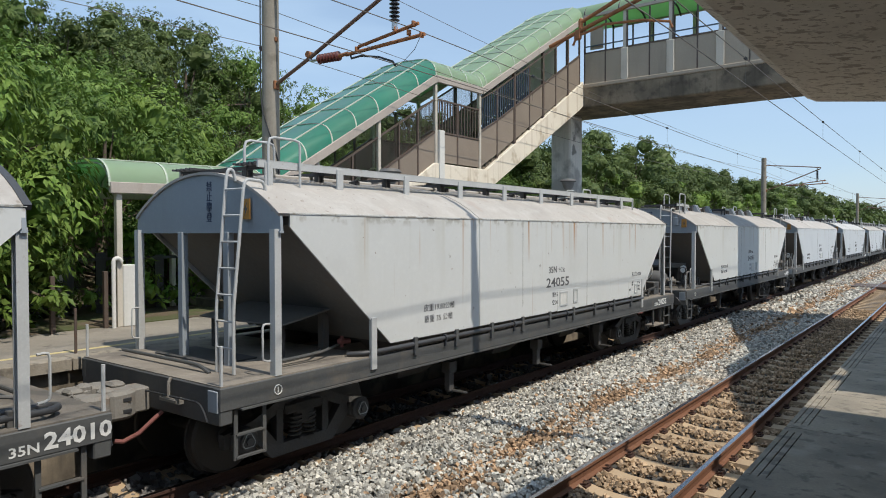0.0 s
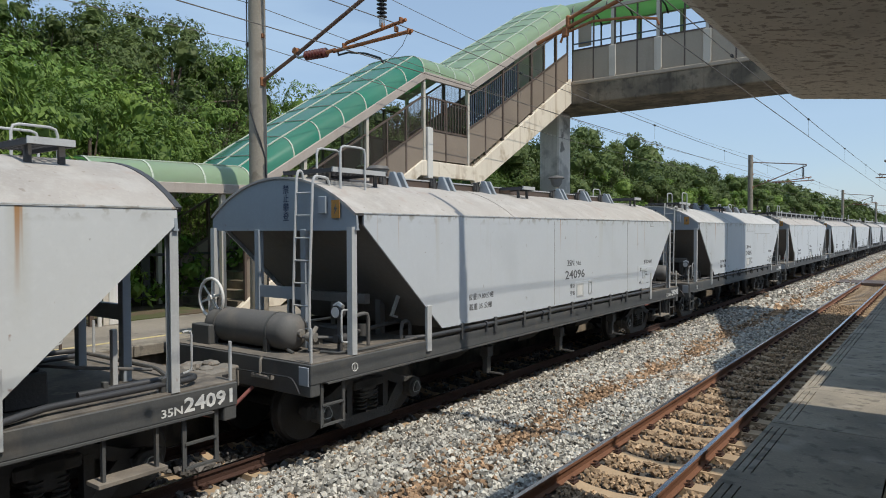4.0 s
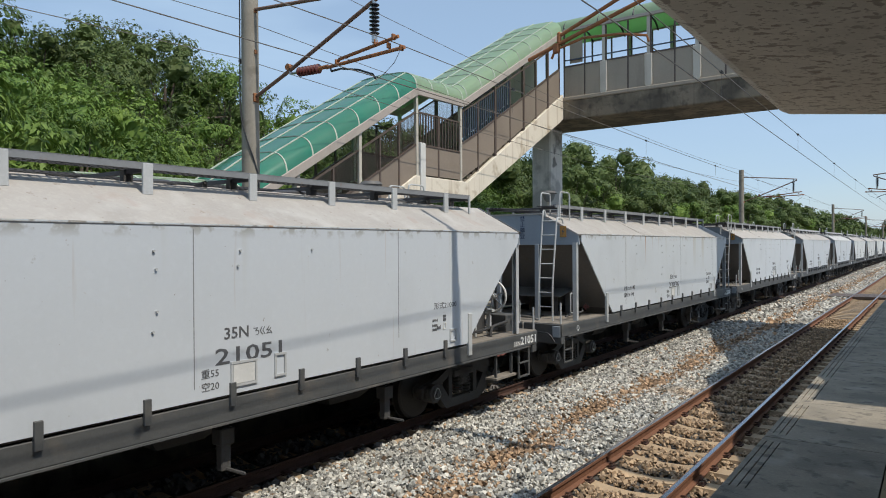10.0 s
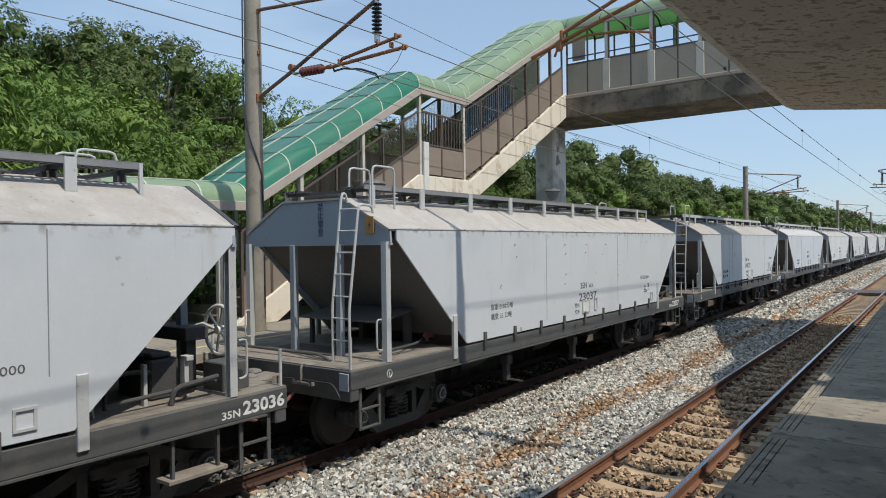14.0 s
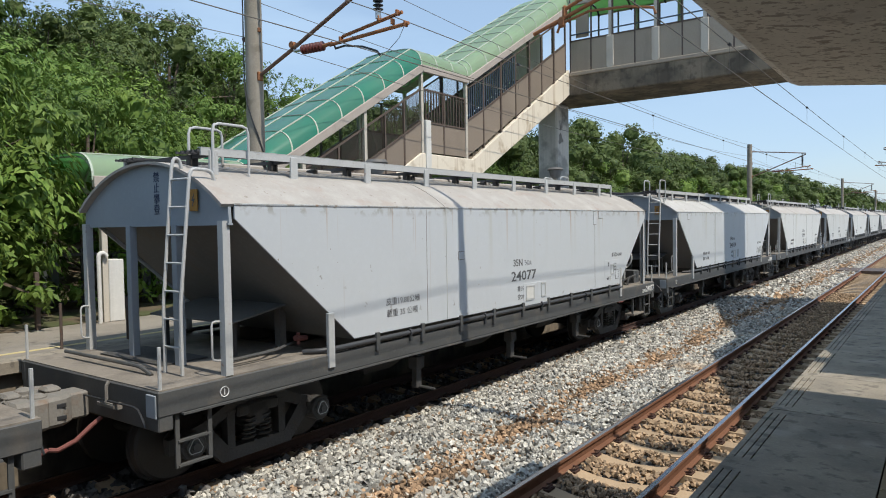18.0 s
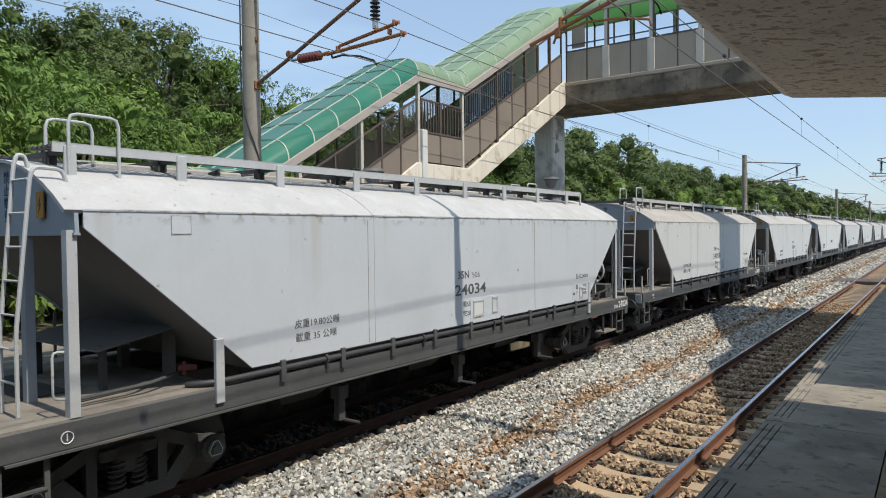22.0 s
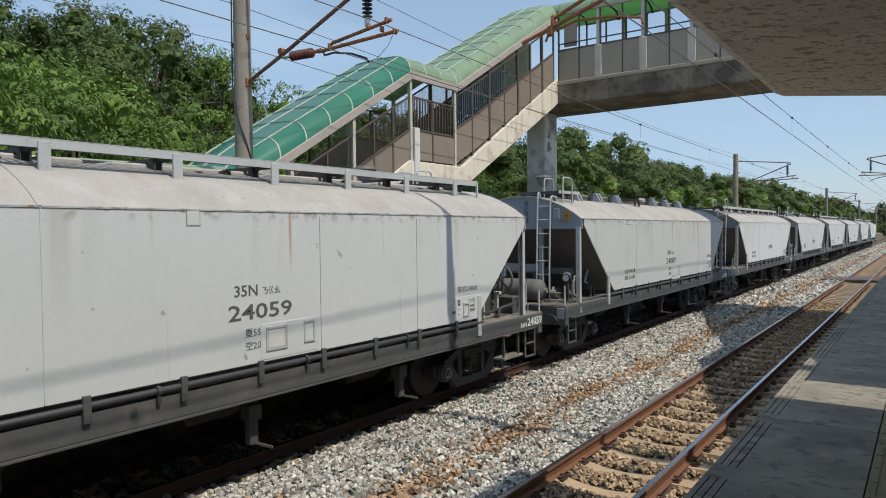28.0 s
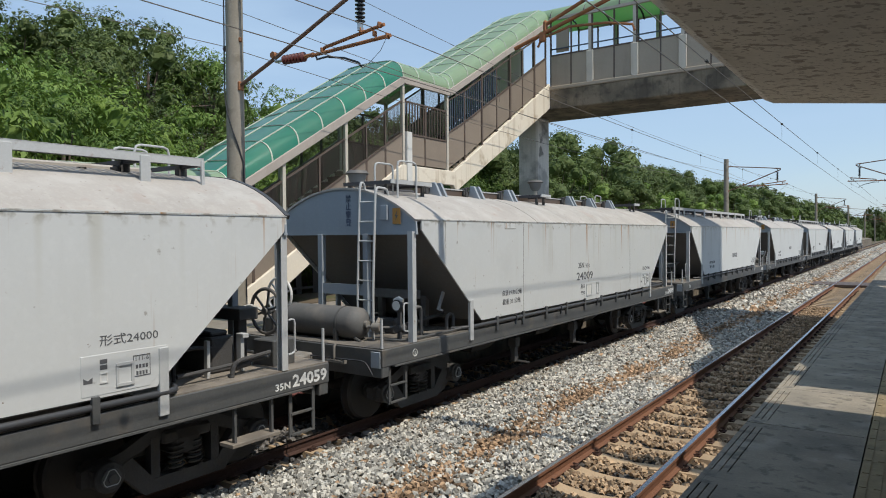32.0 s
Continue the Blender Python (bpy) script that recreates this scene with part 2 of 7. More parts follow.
RUST = (0.21, 0.085, 0.035)
M = {
    "hopper_side": paint("hopper_side", (0.575, 0.582, 0.572), 0.55, amount=0.10, scale=2.0, fine=14, bump=0.03, streak=0.07, eave=2.95,
                         streak_colour=(0.33, 0.315, 0.27), runs=0.5, spots=((RUST, 0.72, 0.78, 0.6, 9.0), ((0.43, 0.43, 0.42), 0.55, 0.75, 0.35, 0.9)), each=0.05),
    "hopper_side_cool": paint("hopper_side_cool", (0.54, 0.565, 0.59), 0.5, amount=0.08, scale=2.0, fine=14, bump=0.03, streak=0.04, eave=2.95,
                              streak_colour=(0.33, 0.33, 0.32), runs=0.3, spots=((RUST, 0.73, 0.79, 0.5, 9.0), ((0.42, 0.44, 0.455), 0.55, 0.75, 0.35, 0.9)), each=0.04),
    "hopper_roof": paint("hopper_roof", (0.375, 0.348, 0.318), 0.8, amount=0.3, scale=4, fine=22, bump=0.1,
                         spots=(((0.33, 0.30, 0.27), 0.52, 0.72, 0.5, 1.6), ((0.50, 0.485, 0.46), 0.5, 0.7, 0.4, 3.1), ((0.20, 0.165, 0.135), 0.66, 0.70, 0.6, 13.0), ((0.34, 0.275, 0.235), 0.60, 0.68, 0.5, 2.4)), each=0.05),
    "hopper_roof_pale": paint("hopper_roof_pale", (0.445, 0.435, 0.42), 0.78, amount=0.25, scale=4, fine=22, bump=0.1,
                              spots=(((0.38, 0.365, 0.345), 0.52, 0.72, 0.5, 1.6), ((0.56, 0.555, 0.545), 0.5, 0.7, 0.4, 3.1), ((0.22, 0.19, 0.16), 0.66, 0.70, 0.6, 13.0))),
    # wagon grey made darker and bluer: shade put into the colour
    "hopper_grey_shaded": paint("hopper_grey_shaded", (0.29, 0.322, 0.355), 0.6, amount=0.15, scale=3, fine=20, bump=0.04,
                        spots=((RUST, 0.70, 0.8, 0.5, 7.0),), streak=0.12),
    # streaky dirt over a base darkened for shade below the overhang
    "hopper_slope_shaded": paint("hopper_slope_shaded", (0.165, 0.158, 0.15), 0.8, amount=0.35, scale=3, fine=18, bump=0.12, streak=0.3),
    "post_grey": paint("post_grey", (0.45, 0.455, 0.45), 0.6, amount=0.25, scale=8, fine=40, bump=0.05, spots=((RUST, 0.66, 0.78, 0.6, 14.0),)),
    "frame_dark": paint("frame_dark", (0.08, 0.081, 0.08), 0.62, amount=0.35, scale=6, fine=30, bump=0.12,
                        spots=(((0.17, 0.14, 0.11), 0.55, 0.8, 0.6, 3.0),)),
    "bogie_dark": paint("bogie_dark", (0.064, 0.062, 0.061), 0.75, amount=0.4, scale=8, fine=40, bump=0.3,
                        spots=(((0.09, 0.065, 0.045), 0.58, 0.8, 0.5, 6.0),)),
    "deck": paint("deck", (0.235, 0.205, 0.17), 0.9, amount=0.45, scale=5, fine=30, bump=0.25, spots=(((0.12, 0.105, 0.09), 0.48, 0.66, 0.65, 2.6), ((0.30, 0.265, 0.22), 0.58, 0.70, 0.6, 5.0))),
    "deck_dark": paint("deck_dark", (0.165, 0.145, 0.122), 0.9, amount=0.5, scale=5, fine=30, bump=0.25, spots=(((0.075, 0.07, 0.065), 0.46, 0.62, 0.75, 2.6), ((0.27, 0.235, 0.19), 0.58, 0.70, 0.6, 5.0))),
    "weld": paint("weld", (0.30, 0.29, 0.27), 0.8, amount=0.6, scale=30, fine=40, bump=0.6, spots=(((0.12, 0.10, 0.08), 0.5, 0.62, 0.8, 9.0),)),
    "grating": paint("grating", (0.07, 0.07, 0.075), 0.7, 0.3, amount=0.3, bump=0.1),
    "white_metal": paint("white_metal", (0.66, 0.65, 0.62), 0.55, amount=0.25, scale=14, fine=50, bump=0.05, spots=((RUST, 0.68, 0.8, 0.5, 16.0),)),
    "tank_grey": paint("tank_grey", (0.115, 0.113, 0.11), 0.7, amount=0.3, scale=5, fine=30, bump=0.08, spots=(((0.22, 0.19, 0.16), 0.5, 0.75, 0.6, 3.0),)),
    "platform_pale": paint("platform_pale", (0.27, 0.242, 0.205), 0.92, amount=0.4, scale=2.2, fine=30, bump=0.15, spec=0.2, spots=(((0.15, 0.135, 0.115), 0.46, 0.66, 0.7, 0.9), ((0.34, 0.31, 0.265), 0.56, 0.7, 0.5, 2.3), ((0.10, 0.09, 0.08), 0.62, 0.7, 0.7, 5.0))),
    "pipe_black": paint("pipe_black", (0.05, 0.051, 0.055), 0.5, amount=0.3, scale=6, fine=30, bump=0.05),
    "steel": paint("steel", (0.48, 0.47, 0.45), 0.28, 0.9, amount=0.2, scale=4, fine=40, bump=0.05),
    "coupler": paint("coupler", (0.21, 0.195, 0.172), 0.8, amount=0.4, scale=8, fine=40, bump=0.3, spots=(((0.20, 0.12, 0.07), 0.55, 0.75, 0.6, 6.0),)),
    "tread": paint("tread", (0.05, 0.047, 0.045), 0.55, 0.3, amount=0.3),
    "letter_black": paint("letter_black", (0.095, 0.095, 0.10), 0.7, amount=0.3, scale=20, fine=60, bump=0),
    "letter_blue": paint("letter_blue", (0.03, 0.045, 0.10), 0.7, amount=0.3, scale=20, fine=60, bump=0),
    "letter_white": paint("letter_white", (0.72, 0.71, 0.68), 0.7, amount=0.3, scale=20, fine=60, bump=0),
    "plate_yellow": paint("plate_yellow", (0.40, 0.20, 0.045), 0.6, amount=0.4, scale=20, fine=60),
    "hose_red": paint("hose_red", (0.19, 0.065, 0.055), 0.7, amount=0.4, scale=20),
    "rust_steel": paint("rust_steel", (0.17, 0.075, 0.04), 0.85, amount=0.45, scale=10, fine=50, bump=0.3),
    "rail_head": paint("rail_head", (0.42, 0.43, 0.46), 0.22, 1.0, amount=0.2, scale=3, fine=60, bump=0.03),
    "ballast": paint("ballast", (0.415, 0.395, 0.35), 0.9, amount=0.3, scale=20, fine=30, bump=0.3, island=0.68,
                     spots=(((0.32, 0.20, 0.10), 0.58, 0.70, 0.5, 0.55), ((0.27, 0.28, 0.27), 0.50, 0.64, 0.5, 3.0))),
    "ballast_brown": paint("ballast_brown", (0.31, 0.205, 0.125), 0.92, amount=0.25, scale=20, fine=30, bump=0.3, island=0.7),
    "ballast_tan": paint("ballast_tan", (0.37, 0.262, 0.165), 0.92, amount=0.3, scale=20, fine=30, bump=0.3, island=0.45),
    # ballast grey darkened to carry the shade under the train
    "ballast_shaded": paint("ballast_shaded", (0.13, 0.122, 0.115), 0.85, amount=0.3, scale=20, fine=30, bump=0.3, island=0.5),
    # near black, in place of the shade in gaps between stones
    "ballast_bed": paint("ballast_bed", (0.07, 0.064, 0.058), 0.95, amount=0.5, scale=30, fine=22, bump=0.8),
    "sleeper": paint("sleeper", (0.40, 0.288, 0.18), 0.9, amount=0.3, scale=6, fine=40, bump=0.2, each=0.14),
    "platform": paint("platform", (0.235, 0.205, 0.163), 0.92, amount=0.4, spec=0.15, scale=2.2, fine=40, bump=0.15,
                      spots=(((0.125, 0.115, 0.10), 0.46, 0.64, 0.6, 0.8), ((0.31, 0.28, 0.235), 0.56, 0.70, 0.6, 1.7), ((0.10, 0.095, 0.09), 0.60, 0.68, 0.6, 7.0))),
    "platform_edge": paint("platform_edge", (0.29, 0.255, 0.205), 0.93, amount=0.5, scale=4, fine=40, bump=0.2, each=0.05, spec=0.12,
                           spots=(((0.17, 0.155, 0.132), 0.44, 0.64, 0.7, 1.6), ((0.37, 0.335, 0.285), 0.54, 0.68, 0.6, 2.6), ((0.10, 0.092, 0.082), 0.56, 0.66, 0.6, 9.0))),
    "tactile": paint("tactile", (0.29, 0.23, 0.14), 0.85, amount=0.5, scale=6, fine=40, bump=0.15, each=0.12, spec=0.2,
                     spots=(((0.20, 0.16, 0.10), 0.42, 0.62, 0.8, 5.0),)),
    "concrete": paint("concrete", (0.33, 0.31, 0.28), 0.9, amount=0.35, scale=2.5, fine=25, bump=0.15, streak=0.45, streak_colour=(0.10, 0.095, 0.085)),
    "girder": paint("girder", (0.26, 0.212, 0.155), 0.9, amount=0.4, scale=2.0, fine=20, bump=0.15, streak=0.9, streak_colour=(0.05, 0.044, 0.036),
                    spots=(((0.07, 0.06, 0.048), 0.40, 0.62, 0.75, 1.1), ((0.06, 0.05, 0.04), 0.52, 0.66, 0.6, 3.5))),
    "pier": paint("pier", (0.74, 0.71, 0.66), 0.9, amount=0.35, scale=2.0, fine=20, bump=0.15, streak=0.35, streak_colour=(0.20, 0.18, 0.16),
                  spots=(((0.14, 0.13, 0.12), 0.60, 0.64, 0.8, 1.1), ((0.27, 0.26, 0.24), 0.50, 0.56, 0.6, 0.7))),
    "rail_grey": paint("rail_grey", (0.21, 0.215, 0.22), 0.65, amount=0.3, scale=8, fine=40, bump=0.06, spots=((RUST, 0.66, 0.78, 0.5, 12.0),)),
    # rail rust darkened for the train's shade; also colours the clips
    "rust_dark_shaded": paint("rust_dark_shaded", (0.06, 0.028, 0.019), 0.85, amount=0.45, scale=10, fine=50, bump=0.3),
    "concrete_pole": paint("concrete_pole", (0.265, 0.235, 0.19), 0.88, amount=0.45, scale=3, spots=(((0.14, 0.115, 0.085), 0.55, 0.66, 0.6, 4.0), ((0.36, 0.33, 0.28), 0.56, 0.68, 0.5, 2.0)), fine=30, bump=0.1, streak=0.3, streak_colour=(0.16, 0.14, 0.12)),
    "soffit": paint("soffit", (0.76, 0.685, 0.585), 0.92, amount=0.2, scale=1.5, fine=20, bump=0.2,
                    spots=(((0.30, 0.23, 0.175), 0.575, 0.61, 0.7, 11.0), ((0.33, 0.26, 0.20), 0.59, 0.62, 0.65, 26.0), ((0.50, 0.44, 0.37), 0.5, 0.7, 0.5, 1.3))),
    "stringer": paint("stringer", (0.72, 0.65, 0.54), 0.85, amount=0.2, scale=2, fine=20, bump=0.1, streak=0.75, streak_colour=(0.33, 0.22, 0.12), spots=(((0.36, 0.27, 0.17), 0.56, 0.68, 0.6, 2.2),)),
    "panel_brown": paint("panel_brown", (0.235, 0.19, 0.15), 0.7, amount=0.25, scale=3, fine=20, bump=0.05, each=0.08),
    "panel_grey": paint("panel_grey", (0.38, 0.32, 0.25), 0.8, amount=0.25, scale=2, fine=20, bump=0.06, each=0.07, streak=0.3, streak_colour=(0.17, 0.15, 0.13)),
    "rail_brown": paint("rail_brown", (0.115, 0.085, 0.07), 0.6, 0.2, amount=0.4, scale=12, bump=0.05, spots=((RUST, 0.6, 0.75, 0.5, 8.0),)),
    "rail_blue": paint("rail_blue", (0.07, 0.09, 0.125), 0.5, amount=0.3, scale=10, bump=0.03),
    "post_pale": paint("post_pale", (0.53, 0.485, 0.415), 0.75, amount=0.3, scale=5, fine=30, bump=0.06, streak=0.3),
    "green_dark": paint("green_dark", (0.04, 0.27, 0.18), 0.22, amount=0.14, scale=1.5, fine=12, bump=0.02, clear=0.6,
                        spots=(((0.16, 0.33, 0.24), 0.42, 0.70, 0.6, 0.5),), each=0.06),
    "green_pale": paint("green_pale", (0.36, 0.46, 0.31), 0.3, amount=0.14, scale=1.5, fine=12, bump=0.02, clear=0.2,
                        spots=(((0.42, 0.47, 0.36), 0.42, 0.70, 0.6, 0.6),), each=0.06),
    "green_rib": paint("green_rib", (0.44, 0.50, 0.41), 0.6, amount=0.3, scale=9, bump=0.03),
    "eave": paint("eave", (0.40, 0.35, 0.31), 0.75, amount=0.3, scale=4, fine=30, bump=0.05, streak=0.3),
    "rust_tube": paint("rust_tube", (0.30, 0.12, 0.045), 0.8, amount=0.35, scale=10, fine=60, bump=0.15,
                       spots=(((0.16, 0.08, 0.05), 0.5, 0.7, 0.7, 8.0),)),
    "tube_brown": paint("tube_brown", (0.17, 0.10, 0.07), 0.75, amount=0.35, scale=10, fine=60, bump=0.1),
    "insulator_brown": paint("insulator_brown", (0.12, 0.035, 0.03), 0.3, amount=0.3, scale=10, bump=0.02),
    "insulator_dark": paint("insulator_dark", (0.045, 0.047, 0.055), 0.3, amount=0.3, scale=10, bump=0.02),
    "wire": paint("wire", (0.13, 0.115, 0.10), 0.6, 0.0, amount=0.2, bump=0),
    "cable_black": paint("cable_black", (0.032, 0.032, 0.034), 0.5, amount=0.2, bump=0),
    "white_wall": paint("white_wall", (0.62, 0.61, 0.58), 0.85, amount=0.25, scale=3, fine=20, bump=0.08, streak=0.35, streak_colour=(0.30, 0.29, 0.26)),
    "yellow_line": paint("yellow_line", (0.52, 0.43, 0.22), 0.8, amount=0.5, scale=6, fine=30, bump=0.05),
    "soil": paint("soil", (0.12, 0.09, 0.06), 0.95, amount=0.5, scale=3, fine=20, bump=0.6, spots=(((0.07, 0.085, 0.03), 0.45, 0.6, 0.9, 1.2),)),
    "bark": paint("bark", (0.13, 0.10, 0.075), 0.9, amount=0.4, scale=8, fine=40, bump=0.5),
}


def leaf_material(name, base, tip):
    m = bpy.data.materials.new(name)
    m.use_nodes = True
    n, l = m.node_tree.nodes, m.node_tree.links
    b = n["Principled BSDF"]
    b.inputs["Roughness"].default_value, b.inputs["Specular IOR Level"].default_value = 0.55, 0.25
    geo, info = n.new("ShaderNodeNewGeometry"), n.new("ShaderNodeObjectInfo")
    ramp = n.new("ShaderNodeMix")
    ramp.data_type = "RGBA"
    ramp.inputs["A"].default_value, ramp.inputs["B"].default_value = (*base, 1), (*tip, 1)
    l.new(geo.outputs["Random Per Island"], ramp.inputs["Factor"])
    hsv = n.new("ShaderNodeHueSaturation")
    r = n.new("ShaderNodeMapRange")
    r.inputs["To Min"].default_value, r.inputs["To Max"].default_value = 0.72, 1.25
    l.new(info.outputs["Random"], r.inputs["Value"])
    l.new(r.outputs["Result"], hsv.inputs["Value"])
    l.new(ramp.outputs["Result"], hsv.inputs["Color"])
    l.new(hsv.outputs["Color"], b.inputs["Base Color"])
    lit = n.new("ShaderNodeBsdfTranslucent")
    l.new(hsv.outputs["Color"], lit.inputs["Color"])
    mix = n.new("ShaderNodeMixShader")
    mix.inputs["Fac"].default_value = 0.22
    l.new(b.outputs["BSDF"], mix.inputs[1])
    l.new(lit.outputs["BSDF"], mix.inputs[2])
    l.new(mix.outputs["Shader"], n["Material Output"].inputs["Surface"])
    return m


M["leaf_bright"] = leaf_material("leaf_bright", (0.076, 0.140, 0.025), (0.152, 0.228, 0.050))
M["leaf_far"] = leaf_material("leaf_far", (0.068, 0.104, 0.028), (0.125, 0.17, 0.05))
M["leaf_lime"] = leaf_material("leaf_lime", (0.098, 0.172, 0.028), (0.190, 0.275, 0.056))
M["leaf_deep"] = leaf_material("leaf_deep", (0.064, 0.098, 0.026), (0.122, 0.162, 0.050))


# ---- mesh building ----
class Geo:
    """Vertices and faces of one part."""

    def __init__(self):
        self.v, self.f = [], []

    def add(self, verts, faces):
        o = len(self.v)
        self.v += [tuple(p) for p in verts]
        self.f += [tuple(i + o for i in f) for f in faces]
        return self

    def box(self, x0, x1, y0, y1, z0, z1):
        return self.add([(x0, y0, z0), (x1, y0, z0), (x1, y1, z0), (x0, y1, z0), (x0, y0, z1), (x1, y0, z1), (x1, y1, z1), (x0, y1, z1)],
                        [(3, 2, 1, 0), (4, 5, 6, 7), (0, 1, 5, 4), (1, 2, 6, 5), (2, 3, 7, 6), (3, 0, 4, 7)])

    def beam(self, p, q, w, h, up=(0, 0, 1)):
        """A bar from p to q, w wide, h along up."""
        p, q, up = Vector(p), Vector(q), Vector(up)
        d = (q - p).normalized()
        s = d.cross(up).normalized() * (w / 2)
        u = s.cross(d).normalized() * (h / 2)
        c = [p - s - u, p + s - u, p + s + u, p - s + u, q - s - u, q + s - u, q + s + u, q - s + u]
        return self.add(c, [(3, 2, 1, 0), (4, 5, 6, 7), (0, 1, 5, 4), (1, 2, 6, 5), (2, 3, 7, 6), (3, 0, 4, 7)])

    def tube(self, points, r, n=8, radii=None):
        pts = [Vector(p) for p in points]
        rings, side = [], None
        for i, p in enumerate(pts):
            d = (pts[min(i + 1, len(pts) - 1)] - pts[max(i - 1, 0)]).normalized()
            if side is None or abs(side.dot(d)) > 0.95:
                side = d.orthogonal()
            side = (side - d * side.dot(d)).normalized()
            other = d.cross(side)
            k = radii[i] if radii else r
            rings += [p + (side * math.cos(2 * math.pi * j / n) + other * math.sin(2 * math.pi * j / n)) * k for j in range(n)]
        faces = [(i * n + j, i * n + (j + 1) % n, (i + 1) * n + (j + 1) % n, (i + 1) * n + j) for i in range(len(pts) - 1) for j in range(n)]
        faces += [tuple(reversed(range(n))), tuple((len(pts) - 1) * n + j for j in range(n))]
        return self.add(rings, faces)

    def prism(self, outline, axis, a, b):
        """An outline of (u, v) pushed along an axis from a to b; for x: (y, z), for y: (x, z), for z: (x, y)."""
        def at(u, v, w):
            return ((w, u, v), (u, w, v), (u, v, w))["xyz".index(axis)]
        n = len(outline)
        verts = [at(u, v, a) for u, v in outline] + [at(u, v, b) for u, v in outline]
        faces = [tuple(range(n)), tuple(reversed(range(n, 2 * n)))] + [(i + n, (i + 1) % n + n, (i + 1) % n, i) for i in range(n)]
        return self.add(verts, faces)

    def sheet(self, rows, thick):
        """A bent sheet through rows of points, with a thickness along its normal."""
        nr, nc = len(rows), len(rows[0])
        g = [[Vector(p) for p in r] for r in rows]
        top, low = [], []
        for i in range(nr):
            for j in range(nc):
                a = g[min(i + 1, nr - 1)][j] - g[max(i - 1, 0)][j]
                c = g[i][min(j + 1, nc - 1)] - g[i][max(j - 1, 0)]
                nn = a.cross(c).normalized() * thick / 2
                top.append(g[i][j] + nn)
                low.append(g[i][j] - nn)
        k = nr * nc
        f = []
        for i in range(nr - 1):
            for j in range(nc - 1):
                a, b2, c, d = i * nc + j, i * nc + j + 1, (i + 1) * nc + j + 1, (i + 1) * nc + j
                f += [(a, b2, c, d), (d + k, c + k, b2 + k, a + k)]
        edge = [j for j in range(nc)] + [i * nc + nc - 1 for i in range(1, nr)] + [(nr - 1) * nc + j for j in range(nc - 2, -1, -1)] + [i * nc for i in range(nr - 2, 0, -1)]
        f += [(edge[i], edge[i] + k, edge[(i + 1) % len(edge)] + k, edge[(i + 1) % len(edge)]) for i in range(len(edge))]
        return self.add(top + low, f)

    def mesh(self, name, mat, bevel=0.0, smooth=False, tidy=True):
        me = bpy.data.meshes.new(name)
        me.from_pydata(self.v, [], self.f)
        me.materials.append(M[mat])
        if tidy or bevel:
            bm = bmesh.new()
            bm.from_mesh(me)
            bmesh.ops.recalc_face_normals(bm, faces=bm.faces)
            if bevel:
                sharp = [e for e in bm.edges if len(e.link_faces) == 2 and e.calc_face_angle(0) > 0.6]
                bmesh.ops.bevel(bm, geom=sharp, offset=bevel, segments=1, affect="EDGES", clamp_overlap=True)
            bm.to_mesh(me)
            bm.free()
        if smooth:
            me.polygons.foreach_set("use_smooth", [True] * len(me.polygons))
            me.set_sharp_from_angle(angle=radians(38))
        return me


def part(name, geo, mat, parent=None, label="", bevel=0.0, smooth=False, at=None, tidy=True):
    """Links geometry, or a mesh that several pieces share, as one object under its thing."""
    me = geo.mesh(name, mat, bevel, smooth, tidy) if isinstance(geo, Geo) else geo
    ob = new(name, me)
    ob.parent = parent
    if at is not None:
        ob.matrix_basis = at
    if label:
        ob["label"] = label
    return ob


def thing(name, label, category, at=None, group="", kind=""):
    ob = new(name)
    ob.empty_display_size = 0.2
    if at is not None:
        ob.matrix_basis = at
    return tagged(ob, label, category, group, kind)


def lettering(name, text, size, mat, parent, at, width=None, spacing=1.0, label="painted lettering", bold=0.0):
    """Flat letters of the built-in font, standing in the local x-y plane of their pose."""
    curve = bpy.data.curves.new(name, "FONT")
    curve.body, curve.size, curve.extrude, curve.space_character = text, size, 0.0015, spacing
    curve.offset = size * (bold + (0.012 if size > 0.15 else 0.0))
    curve.align_x, curve.align_y, curve.resolution_u = "CENTER", "CENTER", 2
    holder = bpy.data.objects.new(name, curve)
    me = bpy.data.meshes.new_from_object(holder)
    bpy.data.objects.remove(holder)
    me.materials.clear()
    me.materials.append(M[mat])
    if width:
        xs = [v.co.x for v in me.vertices]
        k = width / max(1e-6, max(xs) - min(xs))
        for v in me.vertices:
            v.co.x *= k
    return part(name, me, mat, parent, label, at=at)


def ring_frame(x0, x1, y0, y1, z0, z1, w=0.025):
    """A flat rectangular frame on a side: two long rails and two stiles between them."""
    return Geo().box(x0, x1, y0, y1, z0, z0 + w).box(x0, x1, y0, y1, z1 - w, z1).box(x0, x1 - 0.003, y0, y0 + w, z0 + w, z1 - w).box(x0, x1 - 0.003, y1 - w, y1, z0 + w, z1 - w)


def bars(name, count, w, h, mat, parent, at, gap=0.35):
    """Unreadable writing: plain upright bars."""
    g = Geo()
    step = w / count
    for i in range(count):
        x = -w / 2 + (i + 0.5) * step
        g.box(x - step * (1 - gap) / 2, x + step * (1 - gap) / 2, -h / 2, h / 2, -0.001, 0.0015)
    return part(name, g, mat, parent, "rows of small painted marks", at=at)


SIDE = Matrix(((0, 0, 1, 0), (1, 0, 0, 0), (0, 1, 0, 0), (0, 0, 0, 1)))  # letters on a face that looks along +x, read along +y
FRONT = Matrix(((1, 0, 0, 0), (0, 0, -1, 0), (0, 1, 0, 0), (0, 0, 0, 1)))  # on a face that looks along -y


